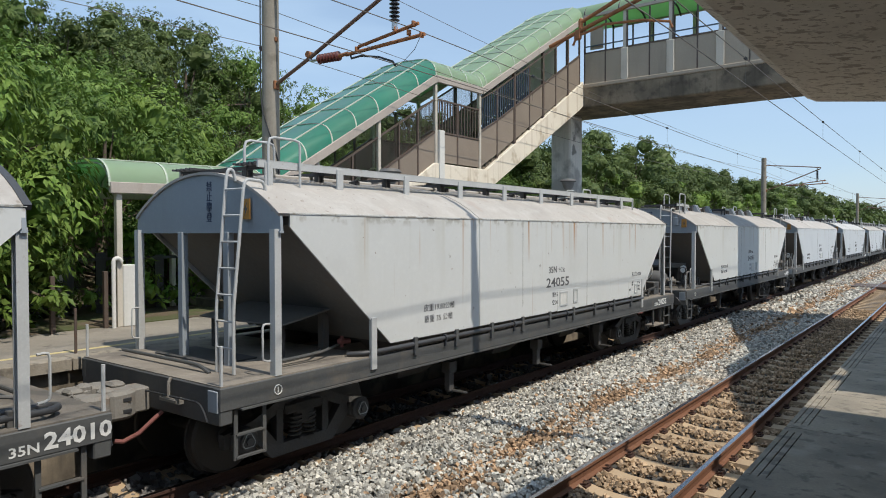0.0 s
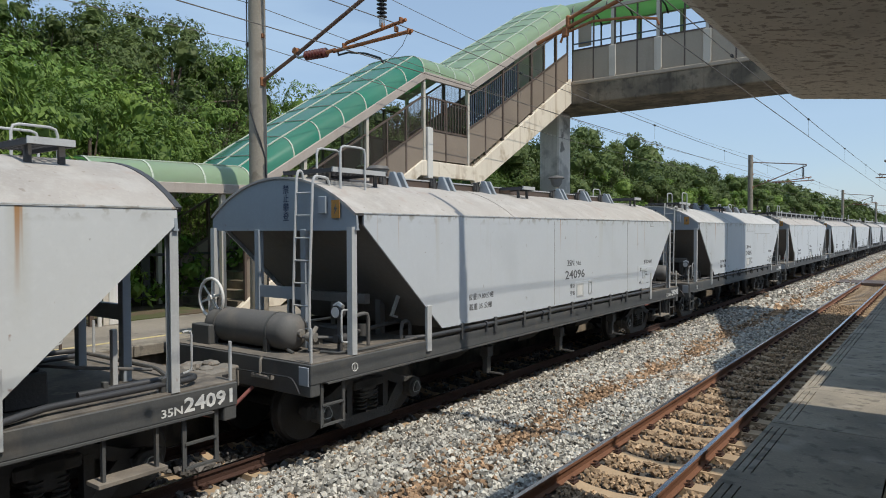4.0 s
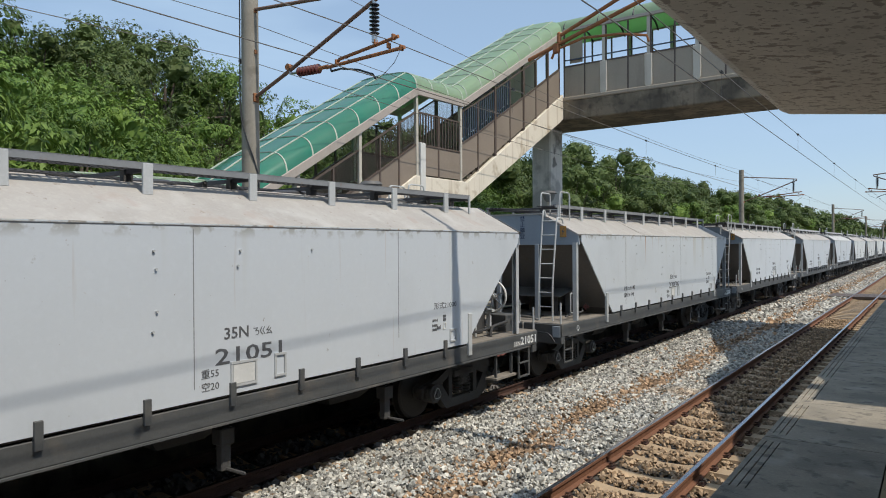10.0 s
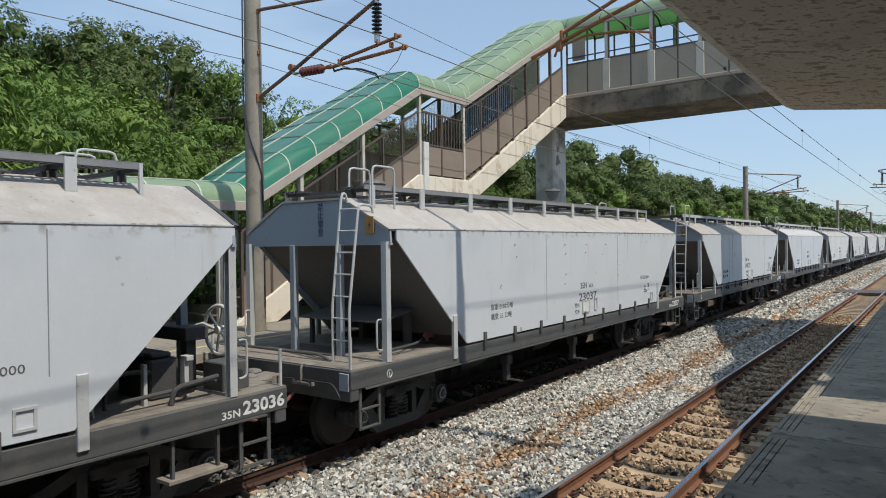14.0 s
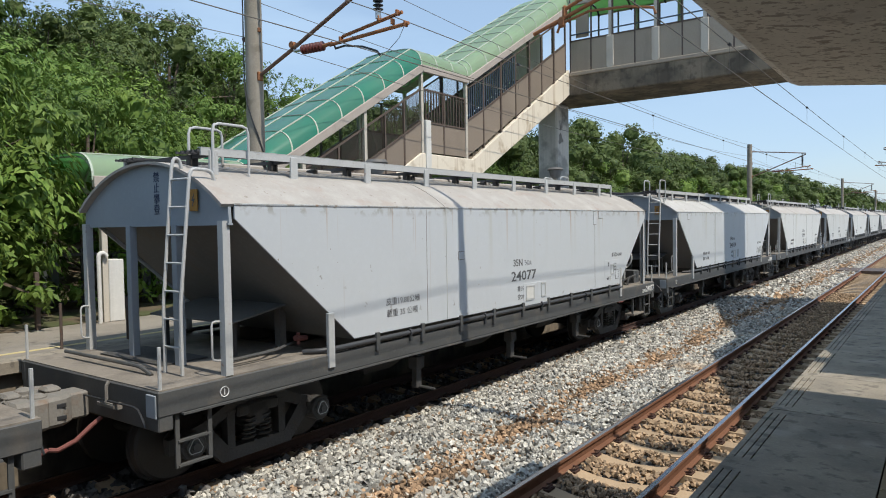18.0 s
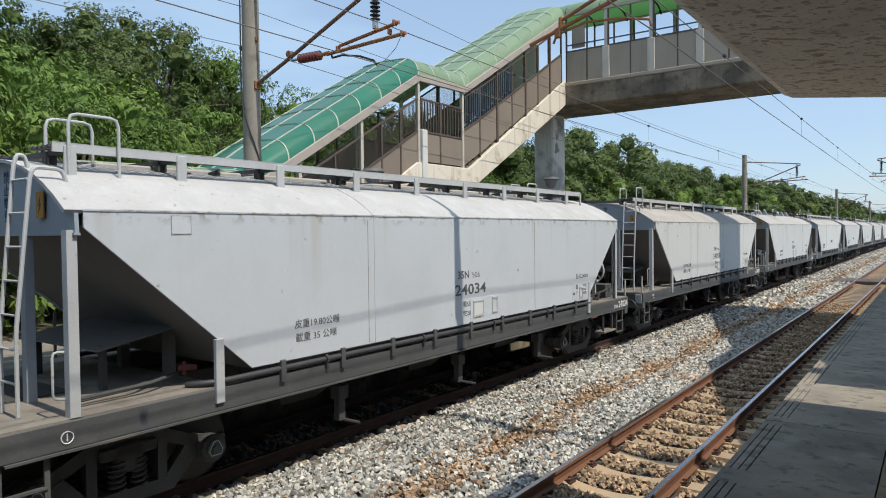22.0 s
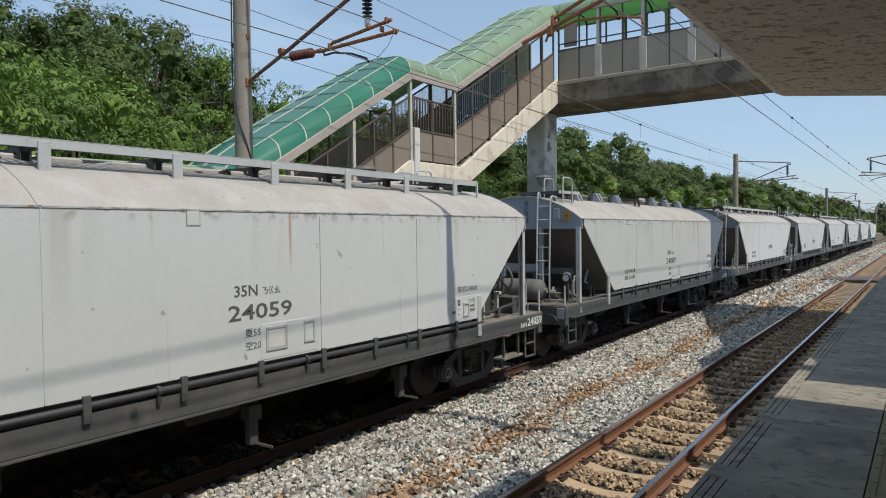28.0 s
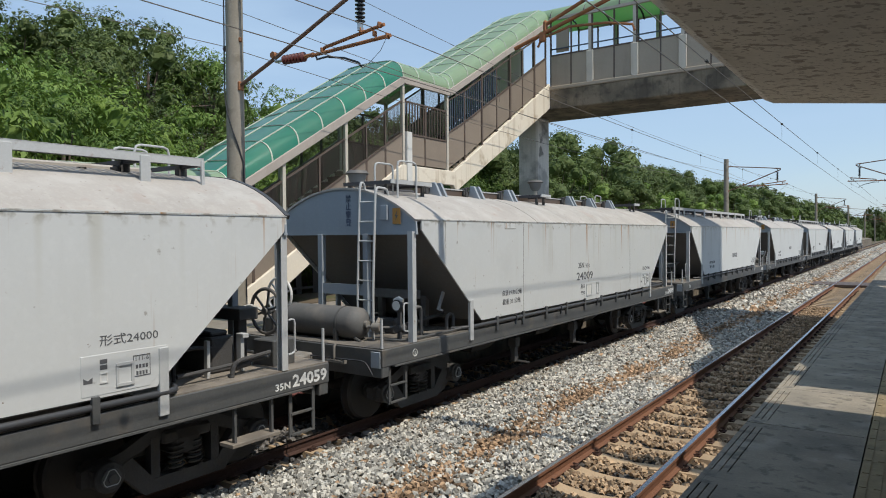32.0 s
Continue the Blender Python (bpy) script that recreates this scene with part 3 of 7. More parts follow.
# ---- ground, tracks, platforms ----
def grid_sheet(name, mat, xs, ys, height, label, category):
    v = [(x, y, height(x, y)) for y in ys for x in xs]
    nx = len(xs)
    f = [(j * nx + i, j * nx + i + 1, (j + 1) * nx + i + 1, (j + 1) * nx + i) for j in range(len(ys) - 1) for i in range(nx - 1)]
    g = Geo().add(v, f)
    ob = part(name, g, mat, smooth=True)
    return tagged(ob, label, category, kind="structure")


def ground_height(x, y):
    """The bed is flat; beyond the far platform a wooded bank rises away from the line."""
    if x > -13.6:
        return -0.55
    d = -13.6 - x
    return -0.55 + 1.55 * min(1, d / 0.8) + 0.27 * min(max(0, d - 1.5), 24.0) + 0.5 * noise.noise((x * 0.15, y * 0.15, 0)) * min(1, d / 4)


def spread(a, b, near, far, fine, coarse):
    out, p = [], a
    while p < b:
        out.append(p)
        p = p + fine if near <= p < far else min(p + coarse, near) if p < near else p + coarse
    return out + [b]


grid_sheet("ground", "soil", spread(-900, 900, -52, 4, 1.5, 60), spread(-300, 1500, -20, 90, 2.0, 60), ground_height,
           "dark soil and undergrowth beside the railway", "ground")

# the bed of stones: one shallow bank under each track, with a trough of brown stones between them
BED = ((-9.0, -0.42), (-8.2, -0.2), (-6.35, -0.17), (-5.9, -0.10), (-5.1, -0.12), (-4.75, -0.16), (-4.3, -0.10), (-3.75, -0.10), (-3.3, -0.17), (-2.6, -0.17), (-2.1, -0.2), (-1.2, -0.3))


def bed_height(x):
    for (x0, z0), (x1, z1) in zip(BED, BED[1:]):
        if x0 <= x <= x1:
            return z0 + (z1 - z0) * (x - x0) / (x1 - x0)
    return -0.4


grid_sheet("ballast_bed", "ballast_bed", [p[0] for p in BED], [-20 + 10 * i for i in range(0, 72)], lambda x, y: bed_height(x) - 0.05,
           "crushed stone bed, near black for shaded gaps between stones", "ballast")


def stones(name, mat, count, x0, x1, y0, y1, size, label, seed, keep=None):
    """Loose broken stones, each a small uneven block."""
    rnd = np.random.default_rng(seed)
    base = np.array([(-1, -1, -0.8), (1, -1, -0.8), (1, 1, -0.8), (-1, 1, -0.8), (-0.7, -0.7, 0.8), (0.7, -0.7, 0.8), (0.7, 0.7, 0.8), (-0.7, 0.7, 0.8)])
    faces = np.array([(4, 5, 6, 7), (0, 1, 5, 4), (1, 2, 6, 5), (2, 3, 7, 6), (3, 0, 4, 7)])
    xs, ys = rnd.uniform(x0, x1, count), y0 + (y1 - y0) * rnd.uniform(0, 1, count) ** 1.35
    if keep is not None:
        ok = keep(xs, ys, rnd.random(count))
        xs, ys = xs[ok], ys[ok]
    n = len(xs)
    zs = np.interp(xs, [p[0] for p in BED], [p[1] for p in BED]) + rnd.uniform(-0.045, 0.03, n)
    s = size * rnd.uniform(0.55, 1.35, (n, 1, 1)) * rnd.uniform(0.6, 1.25, (n, 1, 3))
    v = base[None] * s + rnd.uniform(-0.28, 0.28, (n, 8, 3)) * s
    ang = rnd.uniform(-1.0, 1.0, (n, 3))
    ang[:, 2] = rnd.uniform(0, 6.283, n)
    ca, sa = np.cos(ang), np.sin(ang)
    o = np.ones(n)
    z0_ = np.zeros(n)
    rx = np.stack([o, z0_, z0_, z0_, ca[:, 0], -sa[:, 0], z0_, sa[:, 0], ca[:, 0]], 1).reshape(n, 3, 3)
    ry = np.stack([ca[:, 1], z0_, sa[:, 1], z0_, o, z0_, -sa[:, 1], z0_, ca[:, 1]], 1).reshape(n, 3, 3)
    rz = np.stack([ca[:, 2], -sa[:, 2], z0_, sa[:, 2], ca[:, 2], z0_, z0_, z0_, o], 1).reshape(n, 3, 3)
    v = np.einsum("nij,nkj->nki", rz @ ry @ rx, v) + np.stack([xs, ys, zs], 1)[:, None]
    f = (faces[None] + 8 * np.arange(n)[:, None, None]).reshape(-1, 4)
    me = bpy.data.meshes.new(name)
    me.from_pydata(v.reshape(-1, 3).tolist(), [], f.tolist())
    me.materials.append(M[mat])
    return tagged(part(name, me, mat), label, "stones", kind="stuff")


def between_sleepers(xs, ys, chance):
    return (np.abs((ys / 0.65) % 1 - 0.5) < 0.30) & (np.abs(xs + 3.505) > 0.09) & (np.abs(xs + 2.375) > 0.09)


def brown_share(xs, ys):
    return 1.1 * np.exp(-((xs + 4.72 + 0.10 * np.sin(ys * 0.7) + 0.06 * np.sin(ys * 1.9)) / 0.31) ** 2) * (0.78 + 0.22 * np.sin(ys * 2.3 + 1.5 * np.sin(xs * 5)))


def grey_part(xs, ys, chance):
    return (np.abs(xs + 3.505) > 0.09) & (chance > brown_share(xs, ys) + 0.05)


def brown_part(xs, ys, chance):
    return (np.abs(xs + 3.505) > 0.09) & (chance < brown_share(xs, ys) + 0.06)


stones("ballast_stones", "ballast", 27000, -6.45, -3.56, 3.5, 12, 0.0245, "grey broken ballast stones between the tracks", 1, grey_part)
stones("ballast_stones", "ballast", 23500, -6.45, -3.56, 12, 24, 0.031, "grey broken ballast stones between the tracks", 7, grey_part)
stones("ballast_stones", "ballast", 13000, -6.45, -3.56, 23, 75, 0.055, "grey broken ballast stones between the tracks", 2, grey_part)
stones("ballast_stones", "ballast_brown", 20000, -6.45, -3.56, 3.5, 12, 0.0245, "rust-brown ballast stones in the trough between tracks", 3, brown_part)
stones("ballast_stones", "ballast_brown", 17500, -6.45, -3.56, 12, 24, 0.031, "rust-brown ballast stones in the trough between tracks", 8, brown_part)
stones("ballast_stones", "ballast_brown", 13000, -6.45, -3.56, 23, 75, 0.055, "rust-brown ballast stones in the trough between tracks", 6, brown_part)
stones("ballast_stones", "ballast", 9000, -6.45, -3.56, 74, 200, 0.10, "grey broken ballast stones far along the tracks", 9, grey_part)
stones("ballast_stones", "ballast_brown", 5000, -6.45, -3.56, 74, 200, 0.10, "rust-brown ballast stones far along the tracks", 10, brown_part)
stones("ballast_stones", "ballast_tan", 25000, -3.47, -1.2, 3.5, 30, 0.024, "brown ballast stones between the sleepers", 4, between_sleepers)
stones("ballast_stones", "ballast_shaded", 5000, -8.6, -6.40, 3.5, 40, 0.038, "ballast stones darkened to carry the train's shade", 5)


def rail_outline(x):
    half = [(0.0, 0.0), (0.033, 0.0), (0.034, -0.03), (0.01, -0.045), (0.009, -0.12), (0.06, -0.138), (0.06, -0.15)]
    return [(x + a, b) for a, b in half[1:]] + [(x - a, b) for a, b in reversed(half[1:])]


def railway_track(centre, label, first, last, steel):
    track = thing("railway_track", label, "railway track", kind="structure")
    for x in (centre - RAIL_GAP, centre + RAIL_GAP):
        rail = part("rail", Geo().prism(rail_outline(x), "y", -20, 700), steel, track, "rusty brown steel rail")
        part("rail_head", Geo().box(x - 0.026, x + 0.026, -20, 700, -0.004, 0.002), "rail_head", rail, "polished running surface of the rail")
    g = Geo()
    rows = []
    for i in range(9):
        u = -1.0 + i * 0.25
        dip = -0.155 - 0.05 * max(0, 1 - (u / 0.5) ** 2)
        w = 0.115 - 0.02 * max(0, 1 - (u / 0.5) ** 2)
        rows.append((u, dip, w))
    verts, faces = [], []
    for u, dip, w in rows:
        verts += [(u, -w - 0.03, dip - 0.14), (u, -w, dip), (u, w, dip), (u, w + 0.03, dip - 0.14)]
    for i in range(8):
        for j in range(3):
            faces.append((i * 4 + j, i * 4 + j + 1, i * 4 + j + 5, i * 4 + j + 4))
    faces += [(0, 1, 2, 3), (35, 34, 33, 32)]
    sleeper = g.add(verts, faces).mesh("sleeper", "sleeper")
    clip = Geo()
    for x in (-RAIL_GAP, RAIL_GAP):
        for s in (-1, 1):
            clip.tube([(x + s * 0.05, -0.05, -0.135), (x + s * 0.12, -0.045, -0.115), (x + s * 0.13, 0.0, -0.10), (x + s * 0.12, 0.045, -0.115), (x + s * 0.05, 0.05, -0.12)], 0.011, 5)
            clip.box(x + s * 0.1 - 0.035, x + s * 0.1 + 0.035, -0.07, 0.07, -0.165, -0.14)
    clip_mesh = clip.mesh("rail_clip", "rust_dark_shaded")
    for i in range(first, last):
        at = pose(centre + random.uniform(-0.02, 0.02), i * 0.65, 0, 0, 0, random.uniform(-0.6, 0.6))
        s = part("sleeper", sleeper, "sleeper", track, at=at)
        if i < 60:
            part("rail_clip", clip_mesh, "rust_steel", s, at=pose(0, 0, 0))
    rest = Geo()
    for i in range(last, 700):
        rest.box(centre - 1, centre + 1, i * 0.65 - 0.11, i * 0.65 + 0.11, -0.3, -0.165)
    ob = part("far_sleepers", rest, "sleeper", track)
    ob["kind"] = "stuff"
    return track


railway_track(NEAR_TRACK, "near railway track with rusty rails on concrete sleepers", 2, 150, "rust_steel")
# rails in the darkened rust, which imitates shade under the train
railway_track(TRAIN_TRACK, "railway track under the freight train", 2, 60, "rust_dark_shaded")

# level crossing boards far along the line
crossing = thing("track_crossing", "dark boarded foot crossing over the rails", "crossing", kind="structure")
for i in range(6):
    part("board", Geo().box(-4.6, -1.3, 41 + i * 0.42, 41.38 + i * 0.42, -0.15, -0.02), "rail_brown", crossing)

# near platform: wall, paving slabs, grooved edge stones
platform = thing("platform_near", "grey concrete station platform in the shade of its canopy", "platform", kind="structure")
part("platform_wall", Geo().box(PLATFORM_EDGE + 0.12, 7, -12, 160, -0.55, 1.10), "concrete", platform)
slab = Geo().box(0.0, 1.2, 0.0, 1.2, -0.05, 0).mesh("paving_slab", "platform")
for i in range(4):
    for j in range(28):
        part("paving_slab", slab, "platform", platform, at=pose(PLATFORM_EDGE + 1.16 + i * 1.2, -2.6 + j * 1.2, PLATFORM_Z))
part("far_paving", Geo().box(PLATFORM_EDGE + 0.86, 5.5, 31, 160, 1.09, PLATFORM_Z), "platform", platform)
part("near_paving", Geo().box(PLATFORM_EDGE, 5.5, -12, -2.61, 1.09, PLATFORM_Z - 0.004), "platform", platform)
part("far_edging", Geo().box(PLATFORM_EDGE, PLATFORM_EDGE + 0.85, 40, 160, 0.98, PLATFORM_Z + 0.002), "platform_edge", platform)
tile = Geo().box(0.0, 0.297, 0.0, 0.297, -0.05, -0.004)
for i in range(4):
    tile.box(0.012 + i * 0.0745, 0.05 + i * 0.0745, 0.012, 0.285, -0.006, 0.001)
tile_mesh = tile.mesh("tactile_tile", "tactile")
for j in range(70):
    part("tactile_tile", tile_mesh, "tactile", platform, at=pose(PLATFORM_EDGE + 0.859, -2.6 + j * 0.3, PLATFORM_Z + random.uniform(0, 0.003)))
part("tactile_strip", Geo().box(PLATFORM_EDGE + 0.859, PLATFORM_EDGE + 1.157, 18.4, 31, 1.09, PLATFORM_Z), "tactile", platform, "worn yellow-brown tactile strip")
edge_stone = Geo()
x = 0.0
for w in (0.045, 0.05, 0.05, 0.714):
    edge_stone.box(x, x + w - 0.009, 0.0, 1.495, -0.16, 0)
    x += w
edge_stone.box(0.01, 0.8, 0.002, 1.49, -0.16, -0.015)
edge_stone.box(0.02, 0.2, 0.0, 0.14, -0.03, -0.0005).box(0.02, 0.2, 1.36, 1.495, -0.03, -0.0005)
edge_mesh = edge_stone.mesh("edge_stone", "platform_edge")
for j in range(29):
    part("edge_stone", edge_mesh, "platform_edge", platform, at=pose(PLATFORM_EDGE, -2.9 + j * 1.5, PLATFORM_Z + 0.002 + random.uniform(-0.002, 0.002)))

# far platform
far_platform = thing("platform_far", "concrete far platform with a worn yellow line", "platform", kind="structure")
part("platform_wall", Geo().box(-13.4, FAR_EDGE - 0.1, -12, 200, -0.55, 1.09), "girder", far_platform, "dark stained platform wall")
part("platform_top", Geo().box(-11.55, FAR_EDGE, -12, 200, 1.09, PLATFORM_Z), "platform_pale", far_platform, bevel=0.02)
part("yellow_line", Geo().box(FAR_EDGE - 0.62, FAR_EDGE - 0.52, -12, 200, PLATFORM_Z, PLATFORM_Z + 0.004), "yellow_line", far_platform, "worn yellow line")
kerb = Geo().box(-0.3, 0.0, 0, 0.99, -0.16, 0).mesh("kerb_stone", "platform_edge", bevel=0.012)
for j in range(40):
    part("kerb_stone", kerb, "platform_edge", far_platform, at=pose(FAR_EDGE + 0.02, -4 + j, PLATFORM_Z + 0.006))

part("soil_strip", Geo().box(-13.6, -11.55, -12, 200, 1.0, PLATFORM_Z + 0.015), "soil", far_platform, "bare soil with fallen leaves")

# canopy over the near platform: a butterfly roof of bare concrete that rises to the track
canopy = thing("platform_canopy", "rough concrete platform canopy seen from below", "canopy", kind="structure")
roof = Geo()
roof.prism([(PLATFORM_EDGE, 3.93), (PLATFORM_EDGE + 0.09, 3.885), (2.4, 3.48), (5.9, 3.9), (5.9, 4.25), (2.4, 3.95), (PLATFORM_EDGE, 4.25)], "y", -14, 6.8)
part("canopy_slab", roof, "soffit", canopy, bevel=0.02)
for y in (-10, -4.5):
    part("canopy_column", Geo().box(2.2, 2.6, y - 0.2, y + 0.2, PLATFORM_Z, 3.6), "concrete", canopy, bevel=0.03)
# unseen wall, added to cut sky light below the canopy
part("back_wall", Geo().box(6.4, 6.7, -14, 14, PLATFORM_Z, 4.6), "concrete", canopy, "unseen wall added to keep sky light off the platform")
part("rain_gutter", Geo().box(5.9, 6.2, -14, 6.8, 3.95, 4.1), "concrete", canopy)


# ---- the train: one wagon of each build, then copies with their own numbers ----
WHEEL_RADIUS = 0.43
LENGTH = 13.45
NOSE, F_EAVE, R_EAVE, F_LOW, R_LOW = 0.06, 0.95, 12.78, 2.59, 11.15
PANEL_Y = F_EAVE - 0.135
HALF = 1.45


def roof_outline(build):
    if build == "faceted":
        top = [(1.472, 2.945), (1.30, 3.04), (0.62, 3.40), (-0.62, 3.40), (-1.30, 3.04), (-1.472, 2.945)]
    else:
        r = 2.36
        top = []
        for i in range(17):
            x = 1.472 - i * 2.944 / 16
            top.append((x, 3.465 - (r - math.sqrt(r * r - x * x))))
    return top


def roof_z(top, x):
    return float(np.interp(x, [p[0] for p in reversed(top)], [p[1] for p in reversed(top)]))


def bogie(wagon, yc):
    b = part("bogie", Geo().box(-0.95, 0.95, yc - 0.16, yc + 0.16, 0.42, 0.72), "bogie_dark", wagon, "dark cast-steel bogie", bevel=0.03)
    for x in (-0.86, 0.86):
        o = 0.055 if x > 0 else -0.055
        chord = [(-1.12, 0.52), (-0.72, 0.61), (-0.36, 0.77), (0.36, 0.77), (0.72, 0.61), (1.12, 0.52), (1.12, 0.36), (0.98, 0.36), (0.72, 0.47), (0.36, 0.63), (-0.36, 0.63), (-0.72, 0.47), (-0.98, 0.36), (-1.12, 0.36)]
        belly = [(-0.80, 0.44), (-0.62, 0.53), (-0.38, 0.25), (0.38, 0.25), (0.62, 0.53), (0.80, 0.44), (0.48, 0.11), (-0.48, 0.11)]
        side = part("side_frame", Geo().prism([(yc + u, v) for u, v in chord], "x", x - 0.05, x + 0.05), "bogie_dark", b)
        part("lower_chord", Geo().prism([(yc + u, v) for u, v in belly], "x", x - 0.06, x + 0.06), "bogie_dark", side)
        for s in (-0.36, 0.36):
            part("column", Geo().box(x - 0.055, x + 0.055, yc + s - 0.05, yc + s + 0.05, 0.2, 0.66), "bogie_dark", side)
        part("bolster_end", Geo().box(x - 0.09, x + 0.09, yc - 0.29, yc + 0.29, 0.575, 0.70), "bogie_dark", side, bevel=0.02)
        for s in (-0.9, 0.9):
            part("axle_box", Geo().tube([(x - 0.03, yc + s, 0.43), (x + o * 3, yc + s, 0.43)], 0.15, 14).box(x + min(0, o * 2), x + max(0, o * 2), yc + s - 0.15, yc + s + 0.15, 0.36, 0.52), "bogie_dark", b, bevel=0.01)
            part("axle_cap", Geo().tube([(x + o * 3, yc + s, 0.43), (x + o * 3.5, yc + s, 0.43)], 0.10, 12).tube([(x + o * 3.4, yc + s, 0.43), (x + o * 3.9, yc + s, 0.43)], 0.045, 6), "frame_dark", b)
            if x > 0:
                mark = [(x + o * 3.56, yc + s + 0.085 * math.sin(k * 2.0944 + d), 0.43 + 0.085 * math.cos(k * 2.0944 + d)) for k in range(4) for d in (-0.35, 0.0, 0.35)][1:11]
                part("cap_mark", Geo().tube(mark, 0.006, 4), "post_grey", b, "thin pale triangular marking")
        for s in (-0.11, 0.11) if x > 0 else ():
            pts = [(x + o * 0.6 + 0.075 * math.cos(a * 0.8), yc + s + 0.075 * math.sin(a * 0.8), 0.265 + a * 0.0068) for a in range(0, 46)]
            part("spring", Geo().tube(pts, 0.015, 4), "bogie_dark", b, "coil spring", smooth=True)
    for s in (-0.9, 0.9):
        g = Geo().tube([(-1.02, 0, 0), (1.02, 0, 0)], 0.07, 10)
        wheelset = part("wheelset", g, "bogie_dark", wagon, "wheelset of dark steel wheels", at=pose(0, yc + s, WHEEL_RADIUS), smooth=True)
        for x in (-0.565, 0.565):
            sgn = 1 if x > 0 else -1
            w = Geo().tube([(x - sgn * 0.085, 0, 0), (x - sgn * 0.06, 0, 0), (x - sgn * 0.055, 0, 0), (x + sgn * 0.04, 0, 0), (x + sgn * 0.065, 0, 0)], 0.4, 28,
                           radii=[0.44, 0.46, 0.435, 0.43, 0.40])
            part("wheel", w, "tread", wheelset, smooth=True)
            hub = Geo().tube([(x + sgn * 0.06, 0, 0), (x + sgn * 0.09, 0, 0)], 0.12, 14)
            part("hub", hub, "bogie_dark", wheelset)


def buckle(p, r=0.02):
    """Rounded corners for a bent handrail."""
    out = [Vector(p[0])]
    for a, b, c in zip(p, p[1:], p[2:]):
        a, b, c = Vector(a), Vector(b), Vector(c)
        k = min(0.08, (a - b).length / 2.2, (c - b).length / 2.2)
        u, w = b + (a - b).normalized() * k, b + (c - b).normalized() * k
        out += [u, u * 0.25 + b * 0.5 + w * 0.25, w]
    return out + [Vector(p[-1])]


def hopper_wagon(build):
    """build: railed (round roof, long footboard rail), hatched (round roof, hatch brackets), faceted (angular roof)."""
    w = thing("hopper_wagon", "light grey covered hopper wagon of a freight train", "freight wagon", group="wagons of the train")
    # underframe
    for s in (-1, 1):
        x0, x1 = (HALF - 0.09, HALF) if s > 0 else (-HALF, -HALF + 0.09)
        sill = Geo().box(x0, x1, NOSE, LENGTH, 0.945, 1.18)
        part("side_sill", sill, "frame_dark", w, "dark grey steel side sill", bevel=0.008)
        part("sill_flange", Geo().box(x0 - 0.03 if s < 0 else x0 - 0.06, x1 + 0.06 if s < 0 else x1 + 0.03, 0.3, LENGTH - 0.3, 0.925, 0.944), "frame_dark", w)
        xr = s * (HALF + 0.005)
        if build != "faceted":
            tail = [(xr, R_LOW + 0.2, 1.245), (xr - s * 0.30, R_LOW + 0.38, 1.225)] if build == "railed" else [(xr, R_LOW + 0.05, 1.245), (xr - s * 0.14, R_LOW + 0.5, 1.27), (xr - s * 0.14, LENGTH - 0.42, 1.27), (xr - s * 0.30, LENGTH - 0.30, 1.26), (xr - s * 0.44, LENGTH - 0.42, 1.25), (xr - s * 0.44, R_LOW + 0.9, 1.25)]
            part("side_pipe", Geo().tube(buckle([(xr - s * 0.24, 2.05, 1.225), (xr - s * 0.06, 2.16, 1.24), (xr, 2.36, 1.245)] + tail), 0.032, 10), "pipe_black", w, "dark air pipe", smooth=True)
            if build == "hatched":
                part("edge_pipe", Geo().tube(buckle([(xr - s * 0.42, 0.60, 1.225), (xr - s * 0.18, 0.66, 1.225), (xr - s * 0.10, 0.95, 1.225), (xr - s * 0.10, 2.25, 1.235)]), 0.018, 8), "frame_dark", w, "thin pipe along the deck edge", smooth=True)
        for i in range(0 if build == "faceted" or s < 0 else 4):
            y = 3.75 + i * 1.87
            part("pipe_clip", Geo().tube([(xr, y - 0.02, 1.245), (xr, y + 0.02, 1.245)], 0.052, 10).box(xr - 0.01, xr + 0.03, y - 0.02, y + 0.02, 1.13, 1.2), "pipe_black", w)
        for i in range(9 if s > 0 else 0):
            y = 3.08 + i * 0.935
            part("pipe_bracket", Geo().box(xr - 0.012, xr + 0.036, y - 0.035, y + 0.035, 1.10, 1.34), "frame_dark", w, bevel=0.004)
        # posts
        for y, o in ((0.80, -1), (LENGTH - 0.69, 1)):
            # a channel whose open side looks in towards the hopper
            xc = s * (HALF - 0.055)
            u = [(-0.044, 0.044), (0.044, 0.044), (0.044, -0.044), (0.032, -0.044), (0.032, 0.032), (-0.032, 0.032), (-0.032, -0.044), (-0.044, -0.044)]
            g = Geo().prism([(xc + p, y + o * q) for p, q in u], "z", 1.196, 2.78)
            part("corner_post", g, "post_grey", w, "pale grey steel channel post")
        for y in (2.27, R_LOW + 0.07):
            part("stub_post", Geo().box(s * HALF - 0.02, s * HALF + 0.03, y - 0.05, y + 0.05, 1.03, 1.68), "post_grey", w, bevel=0.006)
        # body side
        low = 1.22 if build == "faceted" else 1.32
        side = Geo().prism([(F_EAVE, 2.80), (F_EAVE, 2.945), (R_EAVE, 2.945), (R_EAVE, 2.80), (R_LOW, low), (F_LOW, low)], "x", s * HALF - 0.012, s * HALF + 0.012)
        sheet = part("side_sheet", side, "hopper_side", w, "light grey stained steel side")
        part("drip_edge", Geo().box(s * HALF - 0.02, s * HALF + 0.02, F_EAVE - 0.01, R_EAVE + 0.01, 2.940, 2.958), "hopper_side", w)
        for y in (4.62,) if build == "railed" else ():
            part("seam", Geo().box(s * HALF - 0.005, s * (HALF + 0.018) + 0.002, y - 0.006, y + 0.006, 1.33, 2.94), "hopper_side", sheet, "weld seam")
